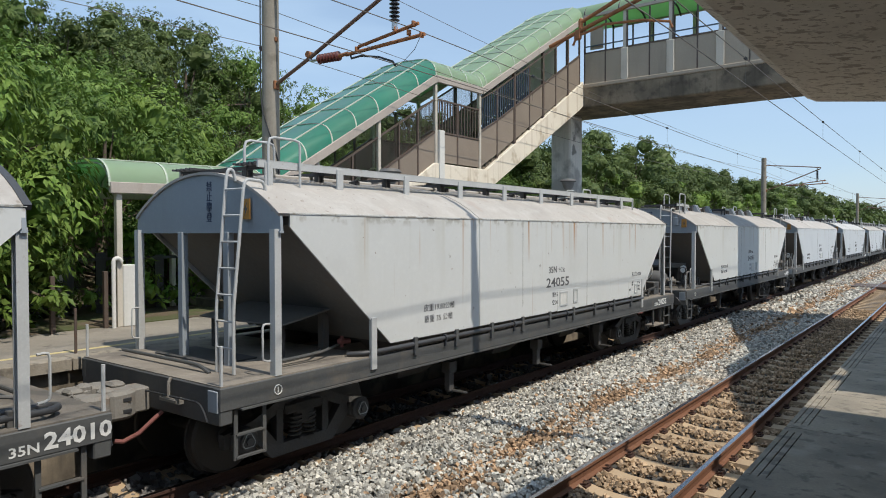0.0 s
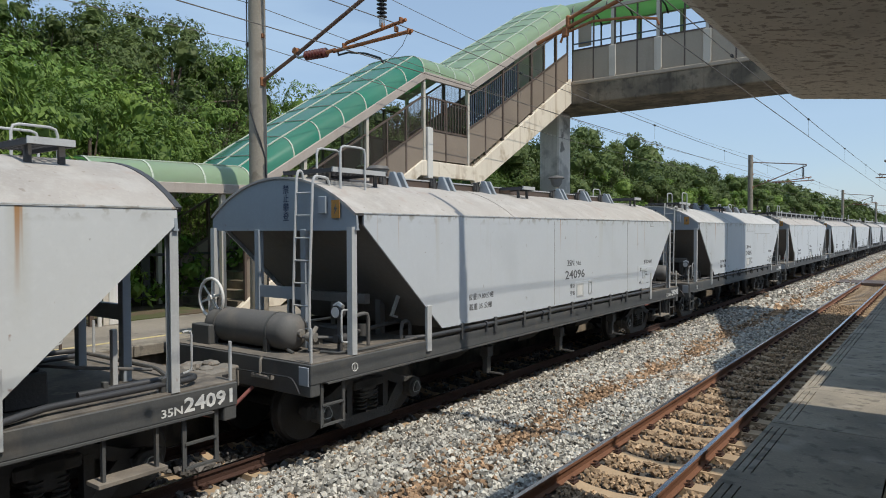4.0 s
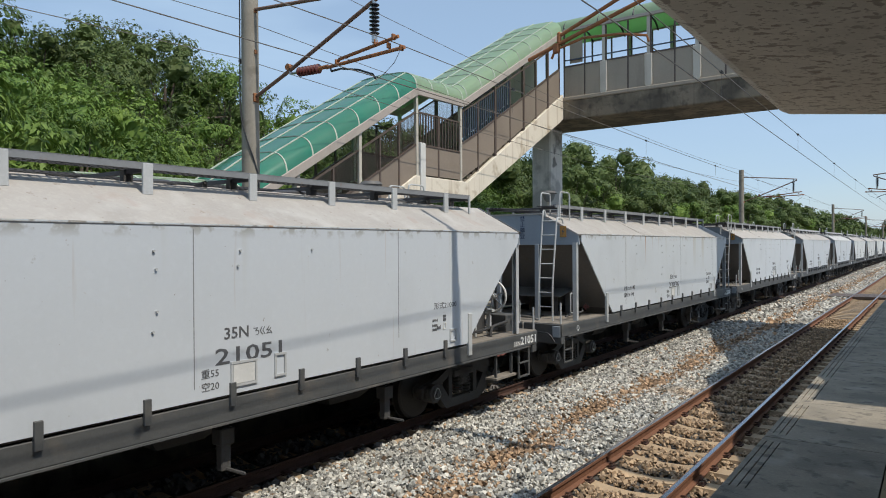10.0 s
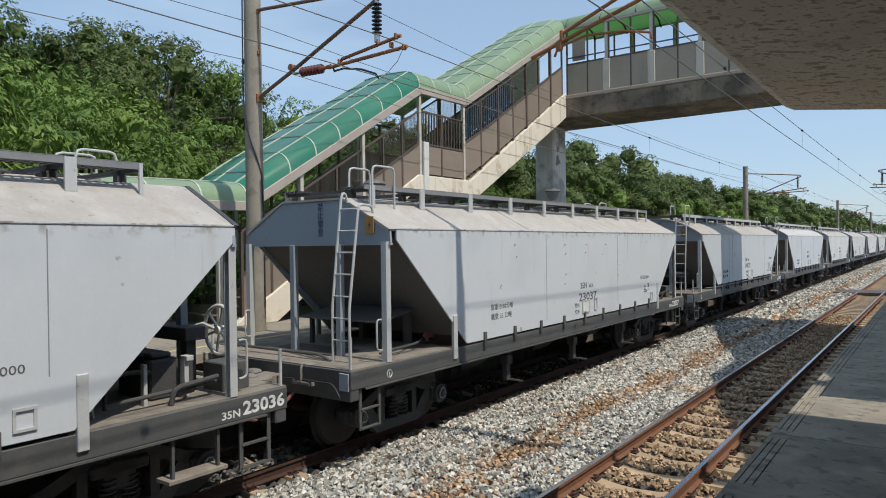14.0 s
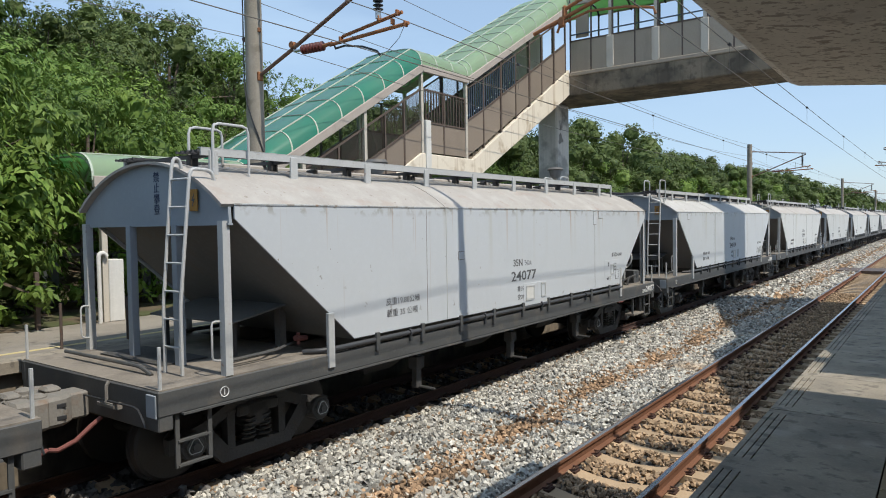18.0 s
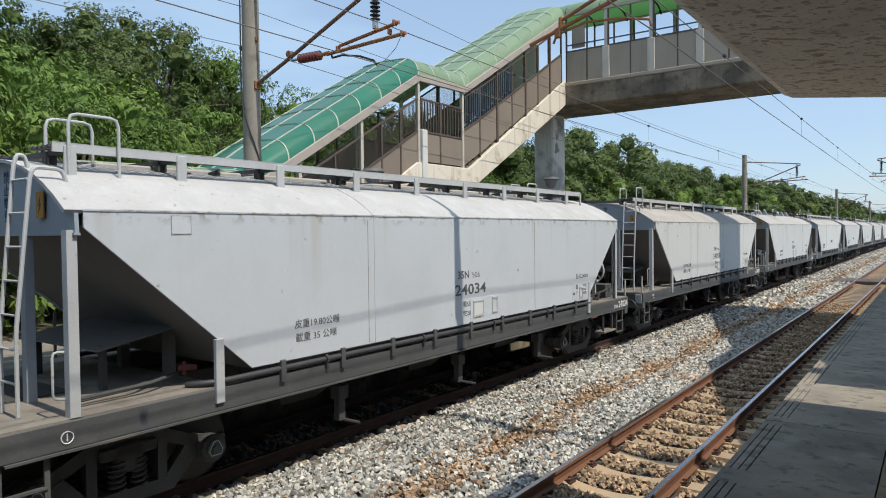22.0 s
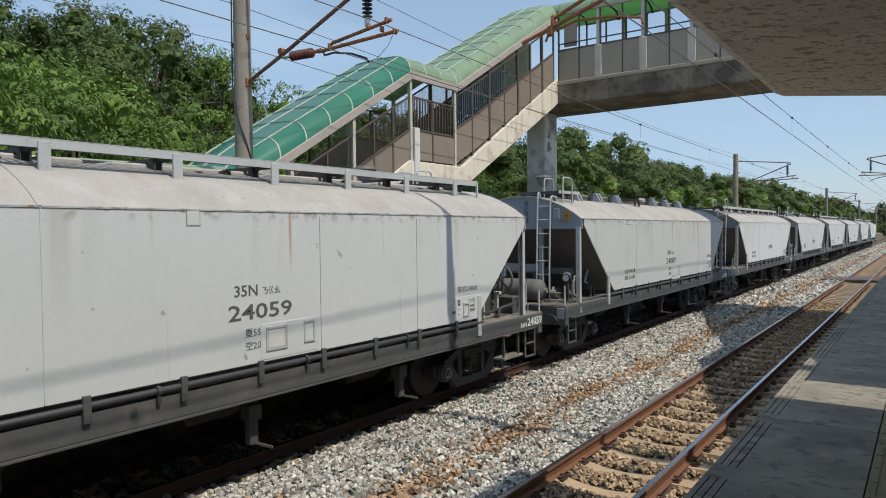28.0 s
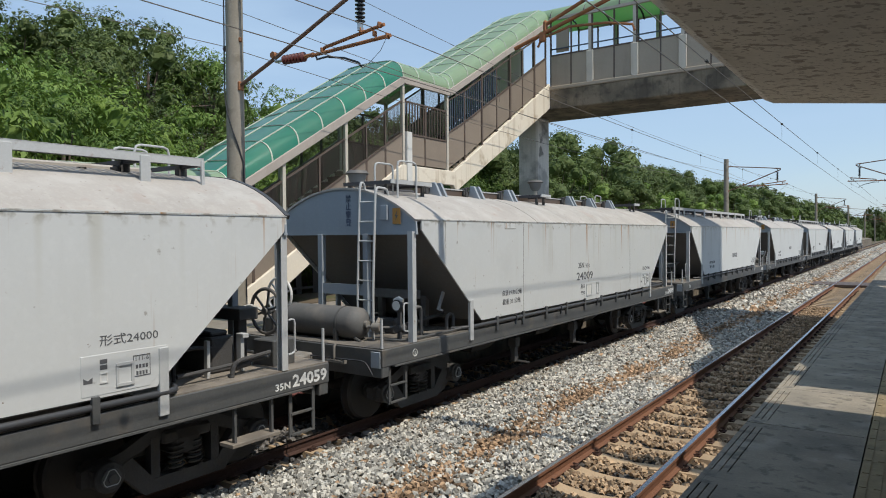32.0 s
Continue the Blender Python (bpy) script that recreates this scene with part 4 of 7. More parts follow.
        if build == "faceted":
            bolt = Geo().tube([(0, 0, 0), (s * 0.02, 0, 0), (s * 0.016, 0, 0)], 0.012, 6, radii=[0.014, 0.013, 0.006]).mesh("bolt_head", "post_grey", smooth=True)
            for y, rows in ((4.08, 2), (5.97, 6), (6.91, 2), (7.9, 1)):
                for i in range(rows):
                    z = 2.72 - i * 0.19 + 0.03 * math.sin(y * 7 + i * 2)
                    if i % 3 != 2 and z > 1.45 + max(0, (y - R_LOW) * 0.91):
                        part("bolt_head", bolt, "post_grey", sheet, at=pose(s * (HALF + 0.012), y + 0.03 * math.sin(i * 3 + y), z))
        if build != "faceted":
            part("card_board", Geo().prism([(10.44, 1.345), (11.08, 1.345), (11.26, 1.52), (11.26, 1.70), (10.44, 1.70)], "x", s * HALF - 0.016, s * HALF + 0.016), "hopper_side", sheet, "thin welded data board", bevel=0.003)
        if s > 0:
            ya, yb, za, zb = (10.68, 10.86, 1.30, 1.49) if build == "faceted" else (10.75, 10.92, 1.39, 1.60)
            part("card_frame", ring_frame(HALF, HALF + 0.03, ya, yb, za, zb), "post_grey", sheet, "small steel card holder")
    for y0, y1, lab in ((NOSE, 2.36, "front"), (R_LOW - 0.05, LENGTH, "rear")):
        part("deck_plate", Geo().box(-HALF + 0.02, HALF - 0.02, y0 + 0.02, y1, 1.165, 1.196), "deck_dark" if build == "hatched" else "deck", w, "dusty steel end platform")
    for y0, y1, s in ((NOSE, NOSE + 0.16, -1), (LENGTH - 0.16, LENGTH, 1)):
        part("end_beam", Geo().box(-HALF + 0.01, HALF - 0.01, y0 + 0.004, y1 - 0.004, 0.80, 1.185), "frame_dark", w, bevel=0.012)
        yy = y0 if s < 0 else y1
        part("corner_plate", Geo().box(HALF - 0.20, HALF - 0.035, yy - 0.012, yy + 0.012, 0.93, 1.15), "tank_grey" if s > 0 else "hopper_grey_shaded", w, "pale grey square plate", bevel=0.006)
        hook = Geo().tube(buckle([(0.62, yy + s * 0.03, 1.20), (0.62, yy + s * 0.06, 1.16), (0.62, yy + s * 0.06, 1.00)]), 0.018, 6)
        hook.beam((0.46, yy + s * 0.05, 0.965), (0.78, yy + s * 0.05, 0.965), 0.05, 0.03).box(0.44, 0.50, yy - 0.06, yy + 0.06, 0.94, 0.99).box(0.74, 0.80, yy - 0.06, yy + 0.06, 0.94, 1.0)
        part("lever_hook", hook, "coupler", w, "worn pale uncoupling lever bracket")
        coupler = part("coupler", Geo().box(-0.15, 0.15, min(yy, yy + s * 0.3), max(yy, yy + s * 0.3), 0.77, 1.04), "coupler", w, "cast automatic coupler", bevel=0.02)
        head = [(-0.33, 0.22), (0.27, 0.22), (0.36, 0.34), (0.36, 0.54), (0.22, 0.60), (0.09, 0.55), (0.12, 0.46), (0.02, 0.40), (-0.13, 0.42), (-0.20, 0.52), (-0.38, 0.54), (-0.40, 0.36)]
        part("coupler_head", Geo().prism([(a * -s, yy + s * b) for a, b in head], "z", 0.78, 1.08), "coupler", coupler, bevel=0.035)
        part("lug", Geo().box(-0.10, 0.10, min(yy + s * 0.24, yy + s * 0.40), max(yy + s * 0.24, yy + s * 0.40), 1.06, 1.13), "coupler", coupler, bevel=0.03)
        # black blocks on the face stand in for shaded slots
        for k in (0.37,):
            for z in (0.87, 0.99):
                part("slot", Geo().box(0.352, 0.366, yy + s * k - 0.045, yy + s * k + 0.045, z - 0.022, z + 0.022), "cable_black", coupler, bevel=0.004)
        part("knuckle", Geo().tube([(0.20 * -s, yy + s * 0.52, 0.74), (0.20 * -s, yy + s * 0.52, 0.78), (0.20 * -s, yy + s * 0.52, 1.09), (0.20 * -s, yy + s * 0.52, 1.12)], 0.06, 12, radii=[0.04, 0.085, 0.085, 0.04]), "coupler", coupler, smooth=True)
        part("uncoupling_rod", Geo().tube(buckle([(0.1, yy + s * 0.05, 1.0), (1.2, yy + s * 0.06, 1.02), (1.32, yy + s * 0.06, 0.85)]), 0.011, 6), "cable_black", w, smooth=True)
        for x in (0.42, -0.5):
            part("air_hose", Geo().tube([(x, yy + s * 0.02, 0.8), (x, yy + s * 0.12, 0.74), (x * 0.92, yy + s * 0.26, 0.62), (x * 0.85, yy + s * 0.42, 0.56), (x * 0.8, yy + s * 0.5, 0.58)], 0.024, 8), "hose_red" if x > 0 else "cable_black", w, "sagging brake hose", smooth=True)
        out = 0.70 if s < 0 else 0.56
        for sx in (-1, 1):
            part("corner_rod", Geo().tube([(sx * (HALF - 0.05), yy - s * 0.05, 1.19), (sx * (HALF - 0.05), yy - s * 0.05, 1.60)], 0.018, 8), "post_grey", w)
            ya = yy - s * 0.22
            yb = yy - s * 0.58
            step = Geo()
            for y in (ya, yb):
                step.beam((sx * (HALF - 0.06), y, 0.95), (sx * (HALF - 0.06), y, 0.40), 0.02, 0.045, (0, 1, 0))
            for z in (0.42, 0.66):
                step.beam((sx * (HALF - 0.06), ya, z), (sx * (HALF - 0.06), yb, z), 0.05, 0.02)
            part("side_step", step, "frame_dark", w, "hanging footstep")
            part("grab_iron", Geo().tube(buckle([(sx * (HALF - 0.1), yy - s * out, 1.75), (sx * (HALF - 0.1), yy - s * (out - 0.1), 1.76), (sx * (HALF - 0.1), yy - s * (out - 0.1), 1.36), (sx * (HALF - 0.1), yy - s * out, 1.35)]), 0.012, 6), "post_grey", w, smooth=True)
        rail = Geo().tube(buckle([(-1.1, yy - s * 0.35, 1.27), (0.55, yy - s * 0.35, 1.27), (0.75, yy - s * 0.35, 1.2)]), 0.022, 8)
        part("deck_pipe", rail, "frame_dark", w, smooth=True)
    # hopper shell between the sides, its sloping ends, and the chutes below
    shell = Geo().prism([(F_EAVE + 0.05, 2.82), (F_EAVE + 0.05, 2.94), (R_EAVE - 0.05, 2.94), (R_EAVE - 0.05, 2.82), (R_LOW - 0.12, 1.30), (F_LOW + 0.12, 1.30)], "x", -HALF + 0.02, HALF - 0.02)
    part("hopper_shell", shell, "hopper_slope_shaded", w, "sloping hopper end sheets, darkened to carry the overhang's shade")
    for yc in (4.3, 6.96, 9.6):
        g = Geo()
        top, low = (1.15, 1.15), (0.35, 0.3)
        v = [(-top[0], yc - top[1], 1.3), (top[0], yc - top[1], 1.3), (top[0], yc + top[1], 1.3), (-top[0], yc + top[1], 1.3),
             (-low[0], yc - low[1], 0.48), (low[0], yc - low[1], 0.48), (low[0], yc + low[1], 0.48), (-low[0], yc + low[1], 0.48)]
        g.add(v, [(0, 1, 2, 3), (7, 6, 5, 4), (0, 4, 5, 1), (1, 5, 6, 2), (2, 6, 7, 3), (3, 7, 4, 0)])
        part("discharge_chute", g, "bogie_dark", w, "dark discharge chute")
        for s in (-1, 1):
            part("chute_gear", Geo().box(s * 1.12 - 0.05, s * 1.12 + 0.05, yc - 0.06, yc + 0.06, 0.34, 0.82).box(s * 1.12 - 0.08, s * 1.12 + 0.08, yc - 0.09, yc + 0.09, 0.62, 0.80).tube([(s * 1.1, yc, 0.36), (s * 1.42, yc + 0.05, 0.34)], 0.022, 6), "bogie_dark", w, bevel=0.01)
    part("centre_sill", Geo().box(-0.2, 0.2, 0.2, LENGTH - 0.2, 0.72, 1.12), "bogie_dark", w)
    # roof and end panels
    top = roof_outline(build)
    inner = [(x * 0.985, z - 0.03) for x, z in reversed(top)]
    part("roof", Geo().prism(top + inner, "y", PANEL_Y - 0.025, R_EAVE - 0.02), "hopper_roof", w, "dusty pale roof", smooth=build != "faceted")
    part("roof_seal", Geo().prism([(x * 1.004, z + 0.008) for x, z in top] + [(x * 0.985, z - 0.035) for x, z in reversed(top)], "y", R_EAVE - 0.019, R_EAVE + 0.045), "pipe_black", w, "dark sealing strip")
    for y0, y1 in ((PANEL_Y, PANEL_Y + 0.035), (R_EAVE - 0.03, R_EAVE + 0.005)):
        part("end_panel", Geo().prism([(x * 0.99, z - 0.032) for x, z in top] + [(-1.47, 2.75), (1.47, 2.75)], "y", y0, y1), "hopper_grey_shaded", w, "end panel coloured blue-grey as if in shade")
        part("panel_lip", Geo().box(-1.47, 1.47, y0 - 0.01, y1 + 0.01, 2.735, 2.755), "hopper_grey_shaded", w)
    for y in (PANEL_Y + 0.015, R_EAVE - 0.012):
        for x in (-0.42, 0.52):
            part("inner_post", Geo().box(x - 0.048, x + 0.048, y - 0.045, y + 0.045, 1.19, 2.75), "hopper_grey_shaded", w, bevel=0.006)
        if build == "hatched":
            part("cross_rail", Geo().box(-0.42, 0.52, y - 0.03, y + 0.03, 1.82, 1.98), "hopper_grey_shaded", w)
    for s, ya in ((-1, F_EAVE + 0.3), (1, R_EAVE - 0.3)):
        for x in (-0.42, 0.52):
            yb = F_EAVE + 1.35 if s < 0 else R_EAVE - 1.35
            part("hopper_strut", Geo().box(x - 0.05, x + 0.05, yb - 0.05, yb + 0.05, 1.19, 1.95), "hopper_slope_shaded", w)
    part("roof_joint", Geo().prism([(x * 1.003, z + 0.006) for x, z in top] + [(x * 0.99, z - 0.02) for x, z in reversed(top)], "y", 4.60, 4.63), "hopper_roof", w)
    # ladder on the front end
    lx, rx, y_low, y_top = (0.50, 0.80, 0.61, 0.71) if build == "hatched" else (0.74, 1.05, 0.48, 0.65) if build == "railed" else (0.74, 1.05, 0.43, 0.65)

    def ladder_y(z):
        return y_low + 0.03 + (y_top - y_low - 0.03) * max(0.0, z - 1.9) / 1.5

    for x in (lx, rx):
        high = roof_z(top, x)
        back = 0.12 if x == lx else 0.30
        pts = buckle([(x, ladder_y(1.2), 1.2), (x, ladder_y(1.9), 1.9), (x, y_top, high + 0.02), (x, y_top + 0.03, high + 0.11), (x, y_top + back - 0.03, high + 0.10), (x, y_top + back, high - 0.02)])
        part("ladder_rail", Geo().tube(pts, 0.019, 8), "post_grey", w, "pale ladder rail", smooth=True)
    for i in range(7):
        z = 1.48 + i * 0.29
        part("rung", Geo().tube([(lx, ladder_y(z), z), (rx, ladder_y(z), z)], 0.012, 6), "post_grey", w)
    # roof fittings
    for x, ya, yb in ((0.90, 1.11, 1.58), (0.455, 1.11, 1.55), (-0.455, 12.12, 12.58), (-0.90, 12.10, 12.57)):
        foot = roof_z(top, x) - 0.02
        part("roof_handrail", Geo().tube(buckle([(x, ya, foot), (x, ya, 3.85), (x, yb, 3.85), (x, yb, foot)]), 0.016, 8), "post_grey", w, "bent tube handrail", smooth=True)
    walk_z = 3.56

    def grating(name, x0, x1, y0, y1, z):
        g = Geo()
        n = max(2, round((x1 - x0) / 0.09))
        for i in range(n + 1):
            x = x0 + (x1 - x0) * i / n
            g.box(x - 0.01, x + 0.01, y0, y1, z - 0.025, z)
        for i in range(int((y1 - y0) / 0.085)):
            y = y0 + 0.04 + i * 0.085
            g.box(x0 - 0.01, x1 + 0.01, y - 0.014, y + 0.014, z - 0.022, z - 0.004)
        part(name, g, "grating", w, "dark steel grating footboard")

    if build in ("railed", "faceted"):
        grating("footboard", 0.45, 0.84, 0.95, 12.12, walk_z)
        grating("footboard", -0.84, -0.45, 0.95, 12.12, walk_z)
        for i in range(5):
            part("hatch_coaming", Geo().box(-0.34, 0.34, 1.65 + i * 2.1, 3.45 + i * 2.1, 3.36, 3.485 if build == "railed" else 3.44), "hopper_roof", w, "low dusty hatch coaming", bevel=0.02)
        rail_low = 3.495 if build == "railed" else 3.515
        part("footboard_rail", Geo().box(0.846, 0.870, 0.98, 12.13, rail_low, 3.58).box(0.81, 0.870, 0.98, 12.13, 3.574, 3.584), "rail_grey" if build == "faceted" else "post_grey", w, "long grey flat rail")
        part("footboard_rail", Geo().box(-0.870, -0.846, 1.3, 12.6, rail_low, 3.58), "rail_grey" if build == "faceted" else "post_grey", w, "long grey flat rail")
        for y in (1.13, 2.27, 3.60, 4.93, 6.26, 7.57, 8.85, 10.13, 11.43, 12.11):
            half = 0.02 if y > 12 else 0.055
            for x in (0.858, -0.888):
                part("rail_post", Geo().box(x, x + 0.03, y - half, y + half, 3.26, rail_low + 0.06), "post_grey", w, bevel=0.004)
            part("bearer", Geo().box(-0.845, 0.845, y - 0.03, y + 0.03, walk_z - 0.07, walk_z - 0.026), "grating", w)
            part("bearer_foot", Geo().box(0.44, 0.52, y - 0.05, y + 0.05, 3.38, walk_z - 0.03), "bogie_dark", w)
        for i in range(5):
            y = 2.6 + i * 2.1
            part("roof_hatch", Geo().tube([(0, y, 3.36), (0, y, 3.47), (0, y, 3.50)], 0.3, 18, radii=[0.3, 0.3, 0.22]), "grating", w, "round loading hatch", smooth=True)
            part("hatch_arm", Geo().box(-0.5, 0.5, y - 0.03, y + 0.03, 3.38, 3.43), "bogie_dark", w)
            part("hatch_clamp", Geo().box(0.36, 0.50, y + 0.35, y + 0.42, 3.36, 3.46).tube([(0.3, y + 0.38, 3.44), (0.52, y + 0.38, 3.47)], 0.02, 6), "bogie_dark", w)
    else:
        for y0, y1, x0 in ((1.0, 2.04, -0.1), (5.98, 6.43, 0.15), (11.73, 12.14, -0.1)):
            grating("roof_platform", x0, 0.84, y0, y1, 3.56)
            for y in (y0, y1 - 0.03):
                part("platform_channel", Geo().box(x0, 0.844, y, y + 0.03, 3.50, 3.55), "grating", w, "dark channel under the grating")
            part("platform_edge", Geo().box(0.845, 0.87, y0, y1, 3.505, 3.568), "post_grey", w, "pale angle edge")
            for y in (y0 + 0.06, y1 - 0.06):
                part("platform_foot", Geo().box(0.70, 0.74, y - 0.03, y + 0.03, 3.31, 3.535), "bogie_dark", w, bevel=0.004)
                part("platform_foot", Geo().box(x0 + 0.06, x0 + 0.12, y - 0.03, y + 0.03, 3.42, 3.535), "bogie_dark", w)
        part("roof_beam", Geo().box(0.27, 0.33, 2.35, 11.0, 3.42, 3.545), "rail_brown", w, "dark lengthwise roof beam", bevel=0.006)
        part("beam_cap", Geo().box(0.255, 0.345, 2.35, 11.0, 3.545, 3.565), "post_grey", w, "pale flange of the roof beam")
        for i in range(5):
            y = 2.1 + i * 2.25
            part("hatch_cover", Geo().box(-0.42, 0.16, y - 0.48, y + 0.48, 3.44, 3.50), "grating", w, "square loading hatch", bevel=0.02)
            part("latch_bar", Geo().tube([(-0.5, y - 0.3, 3.53), (0.30, y - 0.3, 3.53)], 0.018, 6), "bogie_dark", w)
        for y in (2.82, 4.09, 5.39, 8.38, 9.63, 10.95):
            for dy in (-0.10, 0.07):
                br = Geo().prism([(0.33, 3.41), (0.67, 3.335), (0.59, 3.39), (0.46, 3.64), (0.38, 3.64)], "y", y + dy - 0.03, y + dy + 0.03)
                part("hatch_bracket", br, "hopper_grey_shaded", w, "blue-grey hatch bracket", bevel=0.006)
            part("hatch_latch", Geo().box(0.32, 0.42, y - 0.32, y - 0.24, 3.40, 3.60).tube([(0.2, y - 0.28, 3.56), (0.46, y - 0.28, 3.60)], 0.022, 8).box(0.34, 0.39, y - 0.34, y - 0.22, 3.46, 3.56), "bogie_dark", w, "dark hatch latch", bevel=0.008)

    def handwheel(x, y, z, r, spokes, post):
        ring = [(x + r * math.cos(a * math.pi / 14), y, z + r * math.sin(a * math.pi / 14)) for a in range(29)]
        wheel = part("brake_wheel", Geo().tube(ring, 0.022, 8), "white_metal", w, "white six-spoked brake handwheel", smooth=True)
        for a in range(spokes):
            t = a * 2 * math.pi / spokes + 0.3
            part("spoke", Geo().beam((x, y, z), (x + r * math.cos(t), y, z + r * math.sin(t)), 0.026, 0.016, (0, 1, 0)), "white_metal", wheel)
        part("wheel_hub", Geo().tube([(x, y - 0.04, z), (x, y + 0.06, z)], 0.045, 12), "white_metal", wheel)
        part("brake_stand", Geo().tube([(x, y + 0.05, z), (x, y + 0.12, z), (x, y + 0.12, z - 0.05), (x, y + 0.12, 1.19)], 0.03, 8).box(x - 0.09, x + 0.09, y + 0.05, y + 0.2, 1.19, post), "bogie_dark", w, bevel=0.008)

    # air gear on the end platforms
    if build == "hatched":
        cx = [(-1.05, 0.05), (-1.02, 0.16), (-0.94, 0.225), (-0.85, 0.24), (0.55, 0.24), (0.64, 0.23), (0.72, 0.16), (0.75, 0.05)]
        t = part("air_tank", Geo().tube([(x, 0.52, 1.44) for x, r in cx], 0.2, 24, radii=[r for x, r in cx]), "tank_grey", w, "dusty dark grey air reservoir", smooth=True)
        for x in (-0.72, 0.36):
            part("tank_band", Geo().tube([(x - 0.02, 0.52, 1.44), (x + 0.02, 0.52, 1.44)], 0.247, 24), "frame_dark", t, smooth=True)
            part("tank_foot", Geo().box(x - 0.03, x + 0.03, 0.28, 0.34, 1.19, 1.38), "frame_dark", t)
            part("tank_foot", Geo().box(x - 0.03, x + 0.03, 0.62, 0.72, 1.19, 1.32), "frame_dark", t)
        part("tank_plug", Geo().tube([(0.74, 0.52, 1.44), (0.80, 0.52, 1.44)], 0.05, 10), "coupler", t)
        handwheel(-0.95, 0.42, 1.80, 0.27, 6, 1.46)
        part("valve_cabinet", Geo().box(-1.10, -0.70, 0.20, 0.36, 1.19, 1.46), "frame_dark", w, "dark steel box", bevel=0.012)
        gauge = part("gauge_stem", Geo().tube([(1.10, 0.88, 1.2), (1.10, 0.88, 1.66)], 0.035, 8).tube([(1.10, 0.80, 1.36), (1.10, 0.98, 1.36)], 0.055, 10), "bogie_dark", w, "upright valve stem", smooth=True)
        part("gauge_dial", Geo().tube([(1.10, 0.80, 1.70), (1.10, 0.90, 1.70)], 0.085, 18), "bogie_dark", gauge, smooth=True)
        part("gauge_face", Geo().tube([(1.10, 0.795, 1.70), (1.10, 0.80, 1.70)], 0.07, 18), "white_metal", gauge, "white gauge face")
        part("gauge_hood", Geo().tube([(1.03, 0.86, 1.765), (1.10, 0.86, 1.80), (1.17, 0.86, 1.765)], 0.035, 8), "white_metal", gauge, "white gauge hood", smooth=True)
        part("valve_pipe", Geo().tube(buckle([(0.75, 0.52, 1.40), (0.95, 0.56, 1.40), (1.0, 0.88, 1.36), (1.10, 0.88, 1.36)]), 0.022, 8), "tank_grey", w, smooth=True)
        part("angle_valve", Geo().tube([(0.86, 0.55, 1.40), (0.98, 0.58, 1.40)], 0.06, 10).tube([(0.9, 0.56, 1.40), (0.86, 0.70, 1.50)], 0.03, 8).box(0.80, 0.95, 0.66, 0.72, 1.30, 1.38), "coupler", w, "dusty valve body", smooth=True)
        part("pipe_hoop", Geo().tube(buckle([(1.1, 1.12, 1.2), (1.1, 1.12, 1.62), (1.1, 1.41, 1.64), (1.1, 1.41, 1.2)]), 0.026, 8), "tank_grey", w, "bent grey pipe", smooth=True)
        part("pipe_hoop", Geo().tube(buckle([(1.1, 2.10, 1.2), (1.1, 2.10, 1.44), (1.1, 2.29, 1.44), (1.1, 2.29, 1.2)]), 0.026, 8), "tank_grey", w, "bent grey pipe", smooth=True)
        part("brake_rod", Geo().tube([(0.9, 1.3, 1.36), (0.9, 2.3, 1.42)], 0.03, 8).tube([(0.9, 1.5, 1.30), (0.9, 1.5, 1.46)], 0.06, 10), "bogie_dark", w, smooth=True)
        part("lever_arm", Geo().beam((1.0, 2.0, 1.52), (1.02, 2.13, 1.80), 0.03, 0.05).beam((1.02, 2.0, 1.53), (1.02, 2.1, 1.50), 0.03, 0.03), "post_grey", w, "pale lever")
        part("brake_beam", Geo().box(-0.7, 0.9, 1.55, 1.67, 1.72, 1.86), "hopper_slope_shaded", w, "grey cross beam", bevel=0.008)
        part("brake_chest", Geo().box(-0.5, 0.7, 1.25, 1.5, 1.2, 1.42), "bogie_dark", w, bevel=0.02)
    else:
        part("deck_rod", Geo().tube(buckle([(1.15, 1.0, 1.28), (1.15, 1.7, 1.30), (0.9, 2.2, 1.30)]), 0.018, 6).tube(buckle([(1.05, 1.05, 1.24), (1.05, 1.6, 1.26), (0.8, 2.0, 1.26)]), 0.018, 6), "frame_dark", w, "thin pipe on the platform", smooth=True)
        part("sloping_plate", Geo().prism([(1.40, 1.60), (2.25, 1.74), (2.25, 1.76), (1.40, 1.62)], "x", -0.95, 0.75), "hopper_slope_shaded", w, "grey flat cover plate")
        for x in (-0.8, 0.6):
            part("plate_leg", Geo().box(x - 0.03, x + 0.03, 1.5, 1.56, 1.19, 1.64), "bogie_dark", w)
        part("deck_mat", Geo().box(-0.9, 0.42, 0.72, 1.3, 1.197, 1.215), "bogie_dark", w, "dark sunken tread plate")
        part("hopper_valve", Geo().tube([(1.0, 2.12, 1.36), (1.0, 2.30, 1.34)], 0.035, 10).tube([(1.0, 2.17, 1.28), (1.0, 2.17, 1.42)], 0.022, 8), "hose_red", w, "red valve on the pipe")
    # brake gear at the rear
    e = LENGTH
    if build == "hatched":
        part("air_box", Geo().box(0.45, 0.95, e - 1.98, e - 1.62, 1.2, 1.50).box(0.5, 0.9, e - 1.94, e - 1.66, 1.50, 1.54), "bogie_dark", w, "dark steel box", bevel=0.015)
        for x, y in ((1.31, e - 0.75), (1.01, e - 1.15)):
            part("pipe_clip", Geo().box(x - 0.03, x + 0.03, y - 0.025, y + 0.025, 1.19, 1.33), "frame_dark", w, bevel=0.006)
        lever = Geo().box(0.78, 0.84, e - 0.98, e - 0.93, 1.19, 1.78)
        part("lever_post", lever, "post_grey", w, "pale lever post", bevel=0.004)
